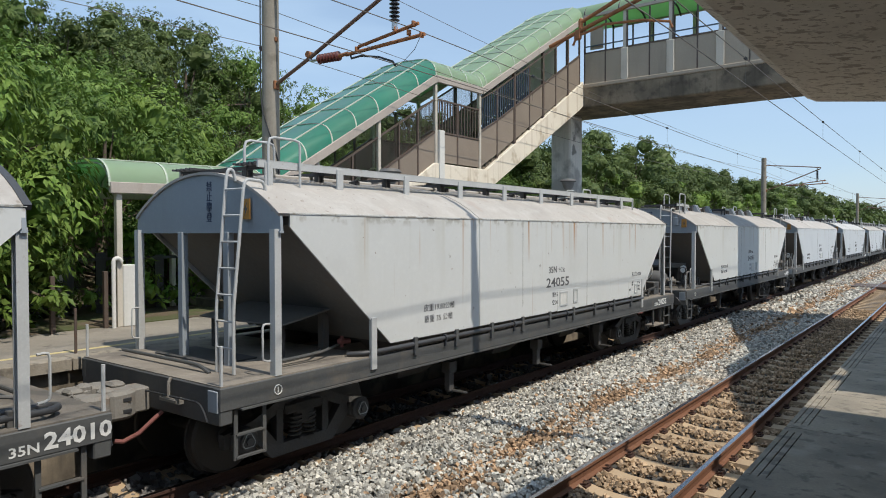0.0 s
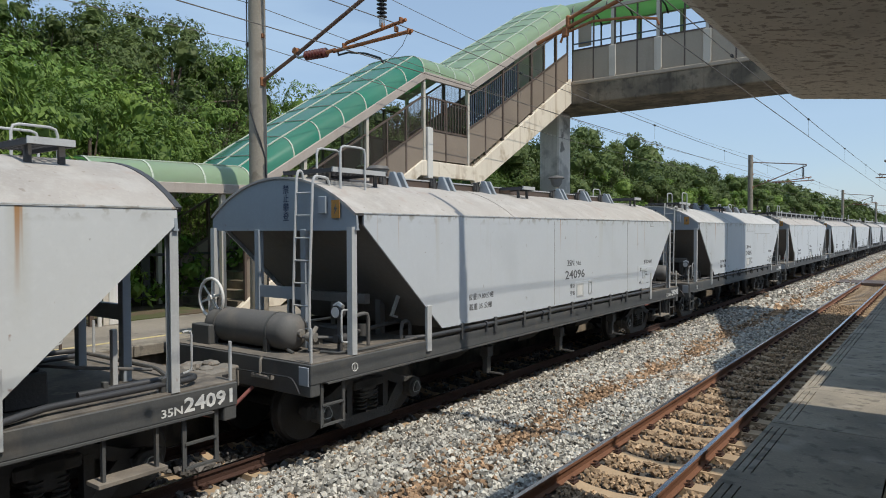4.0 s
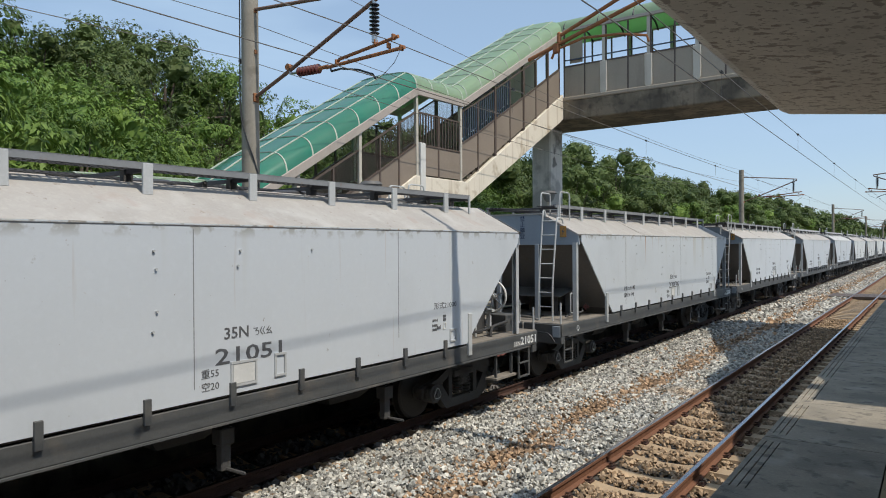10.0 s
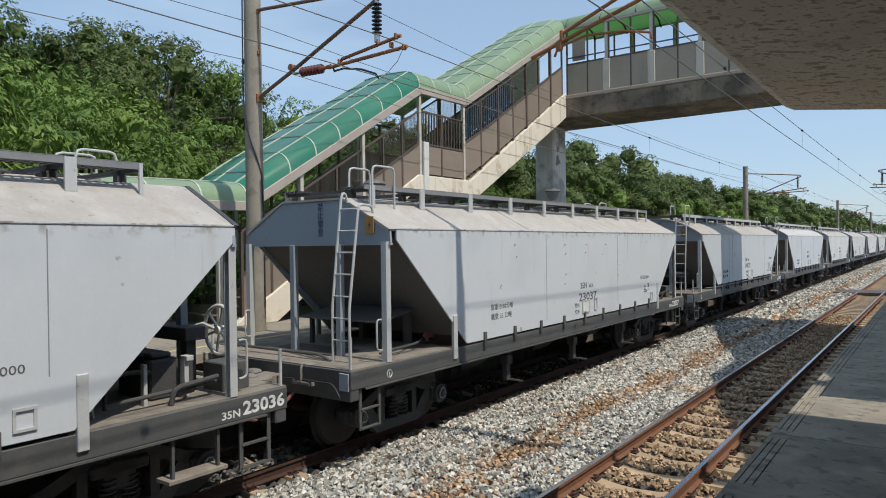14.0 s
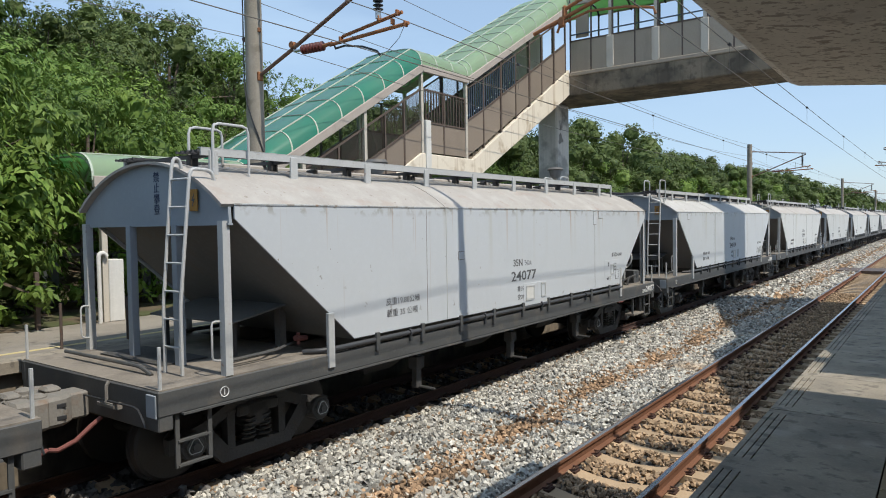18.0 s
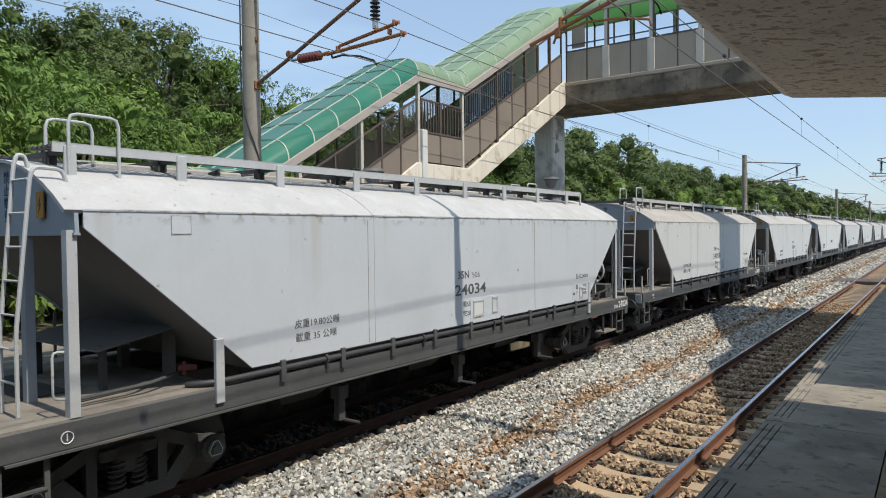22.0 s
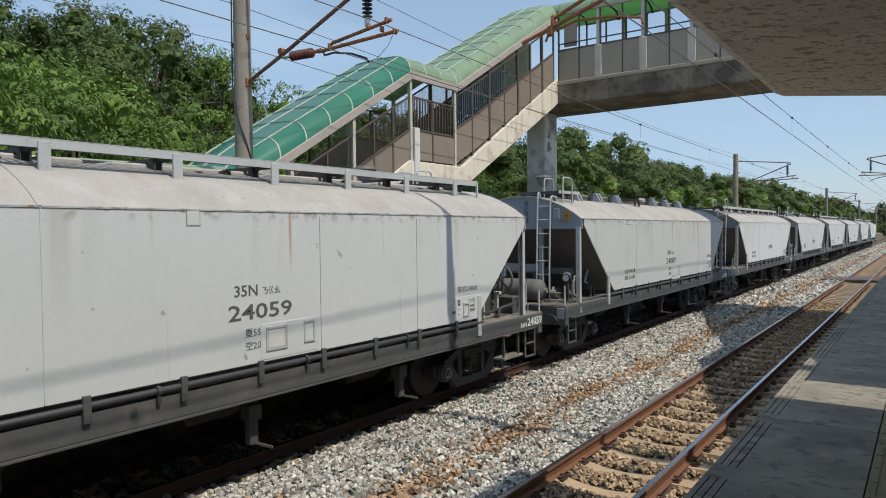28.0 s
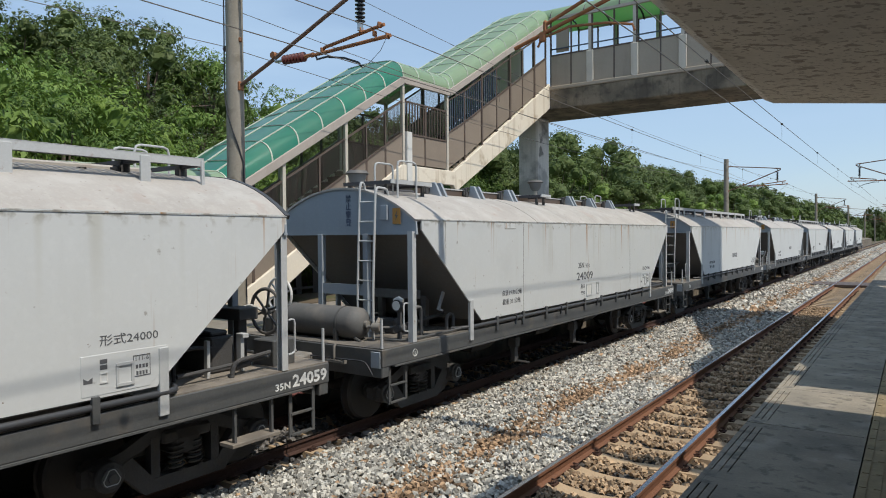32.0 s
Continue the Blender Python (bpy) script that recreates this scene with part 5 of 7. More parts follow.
        part("brake_rod", Geo().tube(buckle([(0.2, e - 1.5, 1.45), (0.7, e - 1.3, 1.45), (0.7, e - 0.5, 1.30)]), 0.018, 8), "tank_grey", w, smooth=True)
    else:
        handwheel(0.72, e - 0.34, 1.80, 0.275, 6, 1.5)
        part("wheel_arm", Geo().tube([(0.72, e - 0.36, 1.80), (0.45, e - 0.36, 1.86), (0.2, e - 0.36, 1.80)], 0.02, 6), "white_metal", w, smooth=True)
        box = part("brake_box", Geo().box(0.80, 1.16, e - 0.62, e - 0.28, 1.19, 1.50), "frame_dark", w, "dark steel box, its round hole drawn as a black disc", bevel=0.012)
        # black disc in place of the shade inside the hole
        part("box_hole", Geo().tube([(1.155, e - 0.42, 1.36), (1.164, e - 0.42, 1.36)], 0.055, 14), "cable_black", box)
        part("cross_beam", Geo().box(-0.4, 0.86, e - 0.86, e - 0.58, 1.74, 1.88), "bogie_dark", w, "dark cross beam", bevel=0.01)
        for x in (-0.3, 0.7):
            part("beam_leg", Geo().box(x - 0.05, x + 0.05, e - 0.78, e - 0.66, 1.19, 1.74), "bogie_dark", w, bevel=0.008)
        cyl = [(0.0, 0.1), (0.03, 0.19), (0.55, 0.19), (0.6, 0.1)]
        part("brake_cylinder", Geo().tube([(0.1, e - 1.5 + a, 1.52) for a, r in cyl], 0.17, 18, radii=[r for a, r in cyl]), "tank_grey", w, "brake cylinder", smooth=True)
        part("equipment_box", Geo().box(0.30, 0.92, e - 1.30, e - 0.98, 1.2, 1.60).box(0.36, 0.86, e - 1.26, e - 1.02, 1.60, 1.66), "bogie_dark", w, bevel=0.02)
        part("lever_post", Geo().box(1.0, 1.08, e - 1.02, e - 0.97, 1.19, 1.62).box(1.0, 1.12, e - 1.02, e - 0.94, 1.58, 1.63), "post_grey", w, "pale lever post", bevel=0.004)
        part("lever_post", Geo().box(1.0, 1.06, e - 1.45, e - 1.41, 1.19, 1.60), "post_grey", w, bevel=0.004)
        part("brake_rod", Geo().tube([(1.18, e - 1.9, 1.30), (1.18, e - 0.7, 1.34)], 0.022, 8).tube([(1.18, e - 1.2, 1.30), (1.18, e - 1.0, 1.32)], 0.05, 10), "bogie_dark", w, smooth=True)
        part("brake_pipe", Geo().tube(buckle([(1.25, e - 0.75, 1.40), (1.25, e - 1.25, 1.36), (1.25, e - 1.28, 1.2)]), 0.026, 8).tube(buckle([(0.7, e - 1.9, 1.24), (0.7, e - 1.9, 1.62), (0.7, e - 1.3, 1.66), (0.7, e - 0.9, 1.55)]), 0.026, 8).tube(buckle([(0.9, e - 1.75, 1.2), (0.9, e - 1.75, 1.50), (0.9, e - 1.5, 1.52), (0.9, e - 1.1, 1.46)]), 0.022, 8), "bogie_dark", w, "bent air pipes", smooth=True)
        part("valve_block", Geo().box(0.35, 0.65, e - 2.0, e - 1.75, 1.2, 1.5).tube([(0.5, e - 1.88, 1.5), (0.5, e - 1.88, 1.6)], 0.07, 10), "bogie_dark", w, bevel=0.02)
        part("lever_arm", Geo().beam((1.1, e - 2.1, 1.40), (1.12, e - 1.98, 1.28), 0.03, 0.04).beam((1.12, e - 1.98, 1.28), (1.12, e - 1.96, 1.16), 0.02, 0.02), "post_grey", w, "pale lever")
        part("air_box", Geo().box(-0.9, -0.2, e - 1.9, e - 1.4, 1.2, 1.55), "bogie_dark", w, bevel=0.02)
    plank = part("step_plank", Geo().box(HALF - 0.2, HALF + 0.02, e - 1.45, e - 0.80, 0.50, 0.54), "deck", w, "worn wooden plank step", bevel=0.004)
    for y in (e - 1.38, e - 0.88):
        part("plank_hanger", Geo().box(HALF - 0.06, HALF - 0.02, y - 0.015, y + 0.015, 0.54, 0.93), "frame_dark", plank)
    for yc in (1.6, 11.83):
        bogie(w, yc)
    # writing common to all
    end = PANEL_Y - 0.003
    for i, sign in enumerate("禁止攀登"):
        lettering("warning_sign", sign, 0.125, "letter_blue", w, pose(0.17, end, 3.28 - i * 0.122) @ FRONT, label="dark blue painted warning character")
    for x, mat in ((0.91 if build == "railed" else 1.13, "plate_yellow"),):
        part("warning_plate", Geo().box(x - 0.07, x + 0.07, end - 0.03, end - 0.02, 2.89, 3.12), mat, w, "faded orange electric hazard plate")
        part("hazard_bolt", Geo().prism([(x - 0.03, 3.00), (x + 0.02, 3.08), (x + 0.005, 3.02), (x + 0.035, 3.02), (x - 0.02, 2.93), (x - 0.002, 2.995)], "y", end - 0.033, end - 0.03), "letter_black", w)
    if build == "hatched":
        part("card_box", Geo().box(0.84, 0.97, end - 0.05, end - 0.02, 2.95, 3.17), "hopper_grey_shaded", w, "blue-grey blank plate", bevel=0.006)
    f = HALF + 0.0135
    lettering("tare_text", "皮重19.80公噸", 0.11, "letter_black", w, pose(f, 3.62, 1.70) @ SIDE, width=0.70)
    lettering("load_text", "載重 35 公噸", 0.11, "letter_black", w, pose(f, 3.60, 1.545) @ SIDE, width=0.64)
    q = HALF + 0.0165
    sy, sz, ny, nz = (10.55, 1.62, 10.31, 1.58) if build == "faceted" else (10.64, 1.56, 11.0, 1.54)
    for k in (0, 1):
        part("stencil_block", Geo().box(HALF, q + 0.002, sy - 0.033, sy + 0.033, sz + 0.005 + k * 0.05, sz + 0.045 + k * 0.05), "letter_black", w, "dark stencilled block")
    part("small_card", ring_frame(HALF, HALF + 0.024, sy - 0.035, sy + 0.035, sz - 0.115, sz - 0.02, 0.012), "white_metal", w, "small white card holder")
    part("bow_mark", Geo().prism([(sy - 0.18, sz - 0.10), (sy - 0.10, sz - 0.05), (sy - 0.10, sz - 0.10), (sy - 0.18, sz - 0.05)], "x", HALF, q + 0.002), "letter_black", w, "small painted bow mark", tidy=False)
    if build != "faceted":
        part("text_frame", ring_frame(HALF, HALF + 0.020, ny - 0.085, ny + 0.085, nz - 0.09, nz + 0.105, 0.007), "letter_black", w, "thin painted outline")
    lettering("date_text", "109-8" if build == "faceted" else "111-6", 0.055, "letter_black", w, pose(q, ny, nz + 0.07) @ SIDE, width=0.13)
    bars("small_mark", 4, 0.13, 0.035, "letter_black", w, pose(q, ny, nz) @ SIDE)
    bars("small_mark", 4, 0.12, 0.035, "letter_black", w, pose(q, ny, nz - 0.06) @ SIDE)
    circle = [(HALF + 0.004, 0.78 + 0.05 * math.cos(a * math.pi / 10), 1.05 + 0.05 * math.sin(a * math.pi / 10)) for a in range(21)]
    part("end_mark", Geo().tube(circle, 0.006, 4).box(HALF, HALF + 0.006, 0.775, 0.785, 1.02, 1.08), "letter_white", w, "white ringed end number")
    return w


BUILDS = {b: hopper_wagon(b) for b in ("railed", "hatched", "faceted")}
TRAIN = [("hatched", "24010"), ("railed", "24055"), ("hatched", "24091"), ("hatched", "24096"), ("hatched", "24006"), ("faceted", "21051"), ("faceted", "23036"),
         ("faceted", "23037"), ("railed", "24077"), ("railed", "24034"), ("railed", "24059"), ("hatched", "24009"), ("railed", ""), ("hatched", ""), ("railed", ""),
         ("hatched", ""), ("railed", ""), ("railed", "")]
ROOFS = {"railed": "rounded roof and long footboard rails", "hatched": "rounded roof and square hatches", "faceted": "angular roof and footboard rails"}
PLACES = {"24010": (7.0, 1.84), "24055": (7.15, 1.84), "24091": (6.94, 1.86), "24096": (6.98, 1.86), "24006": (7.22, 1.87), "21051": (7.08, 1.61), "23036": (7.0, 1.61),
          "23037": (7.0, 1.63), "24077": (6.88, 1.80), "24034": (6.84, 1.84), "24059": (6.85, 1.87), "24009": (6.85, 1.82)}
TYPE_PLACES = {"24077": (11.0, 1.98), "23037": (10.30, 1.87), "21051": (10.58, 1.85), "23036": (10.50, 1.79), "24006": (10.93, 1.845), "24096": (11.03, 1.96)}
WAGONS, WHEELSETS, used = [], [], set()
FIRST_Y = 3.96
for k, (build, number) in enumerate(TRAIN):
    y = FIRST_Y + (k - 1) * PITCH - (0.07 if k == 0 else 0.0)
    m = pose(TRAIN_TRACK, y, 0)
    if build in used:
        wagon = copy_thing(BUILDS[build], m)
    else:
        wagon = BUILDS[build]
        wagon.matrix_basis = m
        used.add(build)
    WAGONS.append((wagon, y))
# upright joints (y, low, high) and welded repair patches (y0, y1, z0, z1) that set the wagons apart
JOINTS = {"21051": ((3.08, 1.34, 2.92), (6.38, 1.34, 2.9), (9.5, 1.5, 2.92)), "24077": ((4.15, 1.34, 2.92), (9.84, 1.34, 2.66)), "23036": ((7.63, 1.6, 2.9), (10.96, 1.7, 2.9), (3.4, 1.34, 2.9)),
          "24059": ((7.73, 1.34, 2.9), (9.6, 1.34, 2.9), (4.0, 1.34, 2.9)), "24009": ((4.05, 1.34, 2.92), (9.66, 1.5, 2.9), (1.56, 2.26, 2.92)), "24006": ((4.12, 1.38, 2.9), (9.8, 1.79, 2.55), (1.7, 2.2, 2.92)),
          "23037": ((5.2, 1.34, 2.9), (8.6, 1.34, 2.9)), "24034": ((8.9, 1.34, 2.9), (4.5, 1.34, 2.9)), "24055": ((5.9, 1.5, 2.9), (8.35, 1.34, 2.9)), "24091": ((5.6, 1.34, 2.9), (9.1, 1.34, 2.9)),
          "24096": ((6.1, 1.34, 2.9), (9.7, 1.34, 2.9)), "24010": ((8.2, 1.34, 2.9),)}
PATCHES = {"21051": ((2.25, 2.54, 2.4, 2.89),), "24077": ((4.92, 5.06, 2.18, 2.29), (9.78, 9.90, 2.66, 2.92), (10.04, 10.24, 2.79, 2.93)), "24059": ((5.96, 6.10, 2.80, 2.94),), "24009": ((3.38, 3.74, 2.83, 2.92),),
           "24006": ((6.93, 8.2, 2.68, 2.93), (8.21, 10.9, 2.58, 2.93), (12.13, 12.52, 2.67, 2.93), (12.33, 12.40, 2.53, 2.655), (11.44, 11.57, 2.81, 2.93), (11.63, 11.78, 2.87, 2.93)), "24034": ((1.77, 1.97, 2.74, 2.905),), "24096": ((11.18, 11.40, 2.82, 2.93), (10.55, 11.4, 1.45, 1.83))}
for (wagon, y), (build, number) in zip(WAGONS, TRAIN):
    for yj, za, zb in JOINTS.get(number, ()):
        part("joint", Geo().box(HALF, HALF + 0.0145, yj - 0.0045, yj + 0.0045, za, zb), "rail_grey" if build == "faceted" else "weld", wagon, "thin dark plate joint" if build == "faceted" else "rough weld line")
    for ya, yb, za, zb in PATCHES.get(number, ()):
        cut = 0.33 if za < 2 else 0.0
        part("repair_patch", Geo().prism([(ya, za), (yb - cut, za), (yb, za + cut * 0.9 + 0.001), (yb, zb), (ya, zb)], "x", HALF, HALF + 0.018), "hopper_side", wagon, "welded repair patch", bevel=0.004)
        if za > 2:
            part("weld_line", ring_frame(HALF, HALF + 0.0165, ya - 0.009, yb + 0.009, za - 0.009, zb + 0.009, 0.013), "weld", wagon, "rough weld round the patch")
    if number in ("21051", "23036", "23037", "24077", "24034", "24006", "24096"):
        for sheet in [o for o in wagon.children if o.name.split(".")[0] in ("side_sheet", "drip_edge", "repair_patch")]:
            for piece in [sheet] + [c for c in sheet.children if c.name.startswith("card_board")]:
                piece.material_slots[0].link = "OBJECT"
                piece.material_slots[0].material = M["hopper_side_cool"]
    if number in ("24006", "24034"):
        for sheet in [o for o in wagon.children if o.name.split(".")[0] in ("roof", "roof_joint")]:
            sheet.material_slots[0].link = "OBJECT"
            sheet.material_slots[0].material = M["hopper_roof_pale"]
    if number in ("24077", "24034"):
        # the front end stands a little further in, with a shorter side
        for piece in [o for o in wagon.children if o.name.split(".")[0] in ("corner_post", "grab_iron", "inner_post", "end_panel", "panel_lip", "ladder_rail", "rung", "warning_sign", "warning_plate", "hazard_bolt")]:
            if (piece.matrix_basis @ piece.data.vertices[0].co).y < 1.1:
                piece.matrix_basis = pose(0, 0.06, 0) @ piece.matrix_basis
        for piece in [o for o in wagon.children if o.name.startswith("side_sheet")]:
            piece.data = piece.data.copy()
            for v in piece.data.vertices:
                if abs(v.co.y - F_LOW) < 0.01:
                    v.co.y += 0.08
    if number == "24059":
        for wheel in [o for o in wagon.children if o.name.startswith("brake_wheel")]:
            for piece in [wheel] + list(wheel.children):
                piece.material_slots[0].link = "OBJECT"
                piece.material_slots[0].material = M["tank_grey"]
            wheel["label"] = "dark six-spoked brake handwheel"
    if number in ("24077", "24096"):
        for piece in [o for o in wagon.children_recursive if o.name.split(".")[0] in ("card_board", "card_frame", "stencil_block", "date_text", "small_mark")]:
            piece.matrix_basis = pose(0, -0.10, 0.18) @ piece.matrix_basis
    f = HALF + 0.0135
    wagon["label"] = "light grey hopper wagon with " + ROOFS[build]
    if number:
        dy, dz = PLACES[number]
        up = 0.12 if build == "faceted" else 0.0
        # two card holders and a weight note below the number
        first, second, note = ((-0.28, 0.05), (0.29, 0.45), -0.52) if build == "faceted" else ((-0.32, 0.0), (0.07, 0.26), 0.42) if number == "24006" else ((0.05, 0.35), (0.60, 0.77), -0.12)
        lettering("wagon_number", number, 0.23, "letter_black", wagon, pose(f, dy, dz) @ SIDE, width=0.86)
        lettering("length_text", "重55", 0.10, "letter_black", wagon, pose(f, dy + note, dz - 0.22 + up * 0.6) @ SIDE, width=0.2)
        lettering("length_text", "空20", 0.10, "letter_black", wagon, pose(f, dy + note, dz - 0.36 + up * 0.7) @ SIDE, width=0.2)
        lettering("class_text", "35N", 0.165, "letter_black", wagon, pose(f, dy - 0.2, dz + 0.23) @ SIDE, width=0.30)
        for k, sign in enumerate("ㄋㄍㄠ"):
            lettering("route_mark", sign, 0.10, "letter_black", wagon, pose(f, dy + 0.05 + k * 0.085, dz + 0.215) @ SIDE)
        for ya, yb, za, zb in ((*first, -0.44, -0.18), (*second, -0.42, -0.165)):
            ya, yb, za, zb = dy + ya, dy + yb, dz + za + up, dz + zb + up
            part("card_frame", ring_frame(HALF, HALF + 0.03, ya, yb, za, zb), "post_grey", wagon, "small steel card holder")
        if build != "faceted":
            part("card_board", Geo().box(HALF, HALF + 0.017, dy + first[0] - 0.07, dy + second[1] + 0.07, dz - 0.53, dz - 0.14), "hopper_side_cool" if number in ("24077", "24034", "24006", "24096") else "hopper_side", wagon, "thin welded card board", bevel=0.003)
        part("waybill_card", Geo().box(HALF + 0.012, HALF + 0.024, dy + first[0] + 0.03, dy + first[1] - 0.03, dz - 0.41 + up, dz - 0.21 + up), "white_wall", wagon, "blank pale waybill card")
        lettering("type_text", "形式" + number[:2] + "000", 0.105, "letter_black", wagon, pose(f, *TYPE_PLACES.get(number, (10.89, 1.81))) @ SIDE, width=0.56)
        by = {"24055": 12.59, "23037": 12.70, "24010": 13.17}.get(number, 13.13)
        lettering("beam_number", number, 0.19, "letter_white", wagon, pose(HALF + 0.003, by, 1.05) @ SIDE, width=0.55, label="white painted number", bold=0.016)
        lettering("beam_class", "35N", 0.11, "letter_white", wagon, pose(HALF + 0.003, by - 0.42, 1.02) @ SIDE, width=0.22, label="white painted class letters", bold=0.016)
        if number in ("24096", "24006"):
            lettering("beam_end_mark", "②", 0.13, "letter_white", wagon, pose(HALF + 0.003, by - 0.64, 1.02) @ SIDE, label="white ringed end number")
    else:
        bars("small_mark", 5, 0.86, 0.16, "letter_black", wagon, pose(f, 7.23, 1.86) @ SIDE)
        bars("small_mark", 5, 0.45, 0.12, "letter_white", wagon, pose(HALF + 0.003, 13.12, 1.06) @ SIDE)
    WHEELSETS += [o for o in wagon.children if o.name.startswith("wheelset")]


# ---- footbridge with a covered stair on each platform ----
def thin_green(name, through_colour):
    """Weathered translucent roofing sheet."""
    m = M[name]
    n, l = m.node_tree.nodes, m.node_tree.links
    b = n["Principled BSDF"]
    lit = n.new("ShaderNodeBsdfTranslucent")
    lit.inputs["Color"].default_value = (*through_colour, 1)
    mix = n.new("ShaderNodeMixShader")
    mix.inputs["Fac"].default_value = 0.42
    l.new(b.outputs["BSDF"], mix.inputs[1])
    l.new(lit.outputs["BSDF"], mix.inputs[2])
    l.new(mix.outputs["Shader"], n["Material Output"].inputs["Surface"])


thin_green("green_dark", (0.07, 0.55, 0.33))
thin_green("green_pale", (0.40, 0.74, 0.38))
ARCH = [(0.0, 0.0), (0.01, 0.10), (0.04, 0.20), (0.09, 0.295), (0.165, 0.375), (0.27, 0.44), (0.40, 0.485), (0.58, 0.51), (1.2, 0.54), (1.82, 0.51), (2.0, 0.485), (2.13, 0.44), (2.235, 0.375), (2.31, 0.295), (2.36, 0.20), (2.39, 0.10), (2.40, 0.0)]
EAVES = [(5.68, 3.47), (8.84, 3.53), (14.53, 6.86), (16.73, 6.88), (23.35, 10.56)]


def arch_height(y):
    return 0.86 + 0.14 * min(1.0, max(0.0, (y - 8.84) / 0.9))


def eave_z(y):
    return float(np.interp(y, [p[0] for p in EAVES], [p[1] for p in EAVES]))


FLOOR = [(5.0, 1.15), (8.55, 1.15), (14.55, 4.55), (16.75, 4.55), (23.35, 8.20)]


def floor_z(y):
    return float(np.interp(y, [p[0] for p in FLOOR], [p[1] for p in FLOOR]))


def covered_stair(x_near, way, label, start=5.68):
    """x_near: the side towards the tracks; way: -1 where the stair's width runs towards -x."""
    st = thing("footbridge_stair", label, "stair", kind="structure")
    wide = 2.4

    def X(d):
        return x_near + way * d

    # roof sheets between ribs
    spans = []
    for (ya, za), (yb, zb), mat, pitch in zip(EAVES, EAVES[1:], ("green_pale", "green_dark", "green_pale", "green_pale"), (1.06, 0.76, 0.75, 0.80)):
        edges = [yb]
        while edges[-1] - pitch > ya + 0.2:
            edges.append(edges[-1] - pitch)
        edges = [ya] + edges[::-1]
        spans += [(p, q, mat) for p, q in zip(edges, edges[1:])]
    for ya, yb, mat in spans:
        if yb <= start:
            continue
        ya = max(ya, start)
        rows = [[(X(d), y, eave_z(y) + 0.10 + h * arch_height(y)) for d, h in ARCH] for y in (ya + 0.006, yb - 0.006)]
        part("roof_sheet", Geo().sheet(rows, 0.012), mat, st, "curved green roofing sheet", smooth=True)
        rib = Geo()
        pts = [Vector((X(d), ya, eave_z(ya) + 0.112 + h * arch_height(ya))) for d, h in ARCH]
        for p, q in zip(pts, pts[1:]):
            rib.beam(p, q, 0.04, 0.02, (way * 0.3, 0, 1))
        part("roof_rib", rib, "green_rib", st, "pale cover strip")
        hoop = Geo()
        pts = [Vector((X(d), ya, eave_z(ya) + 0.055 + h * 0.97 * arch_height(ya))) for d, h in ARCH]
        part("roof_hoop", hoop.tube(pts, 0.018, 6), "green_rib", st, smooth=True)
    for d, h in (ARCH[6], ARCH[8], ARCH[10]):
        bends = EAVES[:2] + [(9.74, eave_z(9.74))] + EAVES[2:]
        for (ya, za), (yb, zb) in zip(bends, bends[1:]):
            ya = max(ya, start)
            part("roof_line", Geo().beam((X(d), ya, eave_z(ya) + 0.113 + h * arch_height(ya)), (X(d), yb, zb + 0.113 + h * arch_height(yb)), 0.05, 0.02), "green_rib", st, "pale joint strip")
    # eave beams
    for d in (0.0, wide):
        for (ya, za), (yb, zb) in zip(EAVES, EAVES[1:]):
            a, b = max(ya, start), yb
            part("eave_beam", Geo().beam((X(d), a, eave_z(a) + 0.03), (X(d), b, zb + 0.03), 0.09, 0.19), "eave", st, "pale eave gutter", bevel=0.01)
    # steps and landing
    for (ya, za), (yb, zb) in ((FLOOR[1], FLOOR[2]), (FLOOR[3], FLOOR[4])):
        n = round((zb - za) / 0.17)
        for i in range(n):
            y, z = ya + (yb - ya) * i / n, za + (zb - za) * (i + 1) / n
            # dark girder colour on the steps imitates shade under the roof
            part("step", Geo().box(min(X(0.1), X(wide - 0.1)), max(X(0.1), X(wide - 0.1)), y, y + (yb - ya) / n + 0.02, z - 0.19, z), "girder", st)
    for d0, d1 in ((-0.02, 0.14), (wide - 0.14, wide + 0.02)):
        x0, x1 = sorted((X(d0), X(d1)))
        outline = [(8.45, 1.15), (8.75, 1.15 + 0.22), (14.45, 4.62), (16.95, 4.62), (23.43, 8.36), (23.43, 7.45), (23.05, 7.22), (17.05, 4.02), (16.9, 4.20), (14.35, 4.20), (9.55, 1.15)]
        part("stringer", Geo().prism(outline, "x", x0, x1), "stringer", st, "cream painted concrete stringer", bevel=0.015)
    part("landing", Geo().box(min(X(0.1), X(wide - 0.1)), max(X(0.1), X(wide - 0.1)), 14.5, 16.8, 4.30, 4.55), "concrete", st)
    part("landing_column", Geo().box(min(X(0.8), X(1.6)), max(X(0.8), X(1.6)), 15.3, 16.0, 1.1, 4.31), "concrete", st, bevel=0.03)
    # parapet panels with brown posts, rails, pickets and mesh
    for d in (0.05, wide - 0.05):
        x = X(d)
        near = d < 1
        ys = [8.7, 9.45, 10.3, 11.4, 12.3, 13.05, 13.8, 14.55, 15.55, 16.65, 17.6, 18.6, 19.55, 20.45, 21.35, 22.25, 23.2]
        for ya, yb in zip(ys, ys[1:]):
            za, zb = floor_z(ya) + 0.12, floor_z(yb) + 0.12
            solid, high = (0.78, 1.68) if ya < 16.6 else (1.0, 1.98)
            g = Geo().prism([(ya + 0.02, za), (yb - 0.02, zb), (yb - 0.02, zb + solid), (ya + 0.02, za + solid)], "x", x - 0.012, x + 0.012)
            part("parapet_panel", g, "panel_brown", st)
            part("panel_rail", Geo().beam((x, ya, za + solid + 0.03), (x, yb, zb + solid + 0.03), 0.06, 0.05), "rail_brown", st)
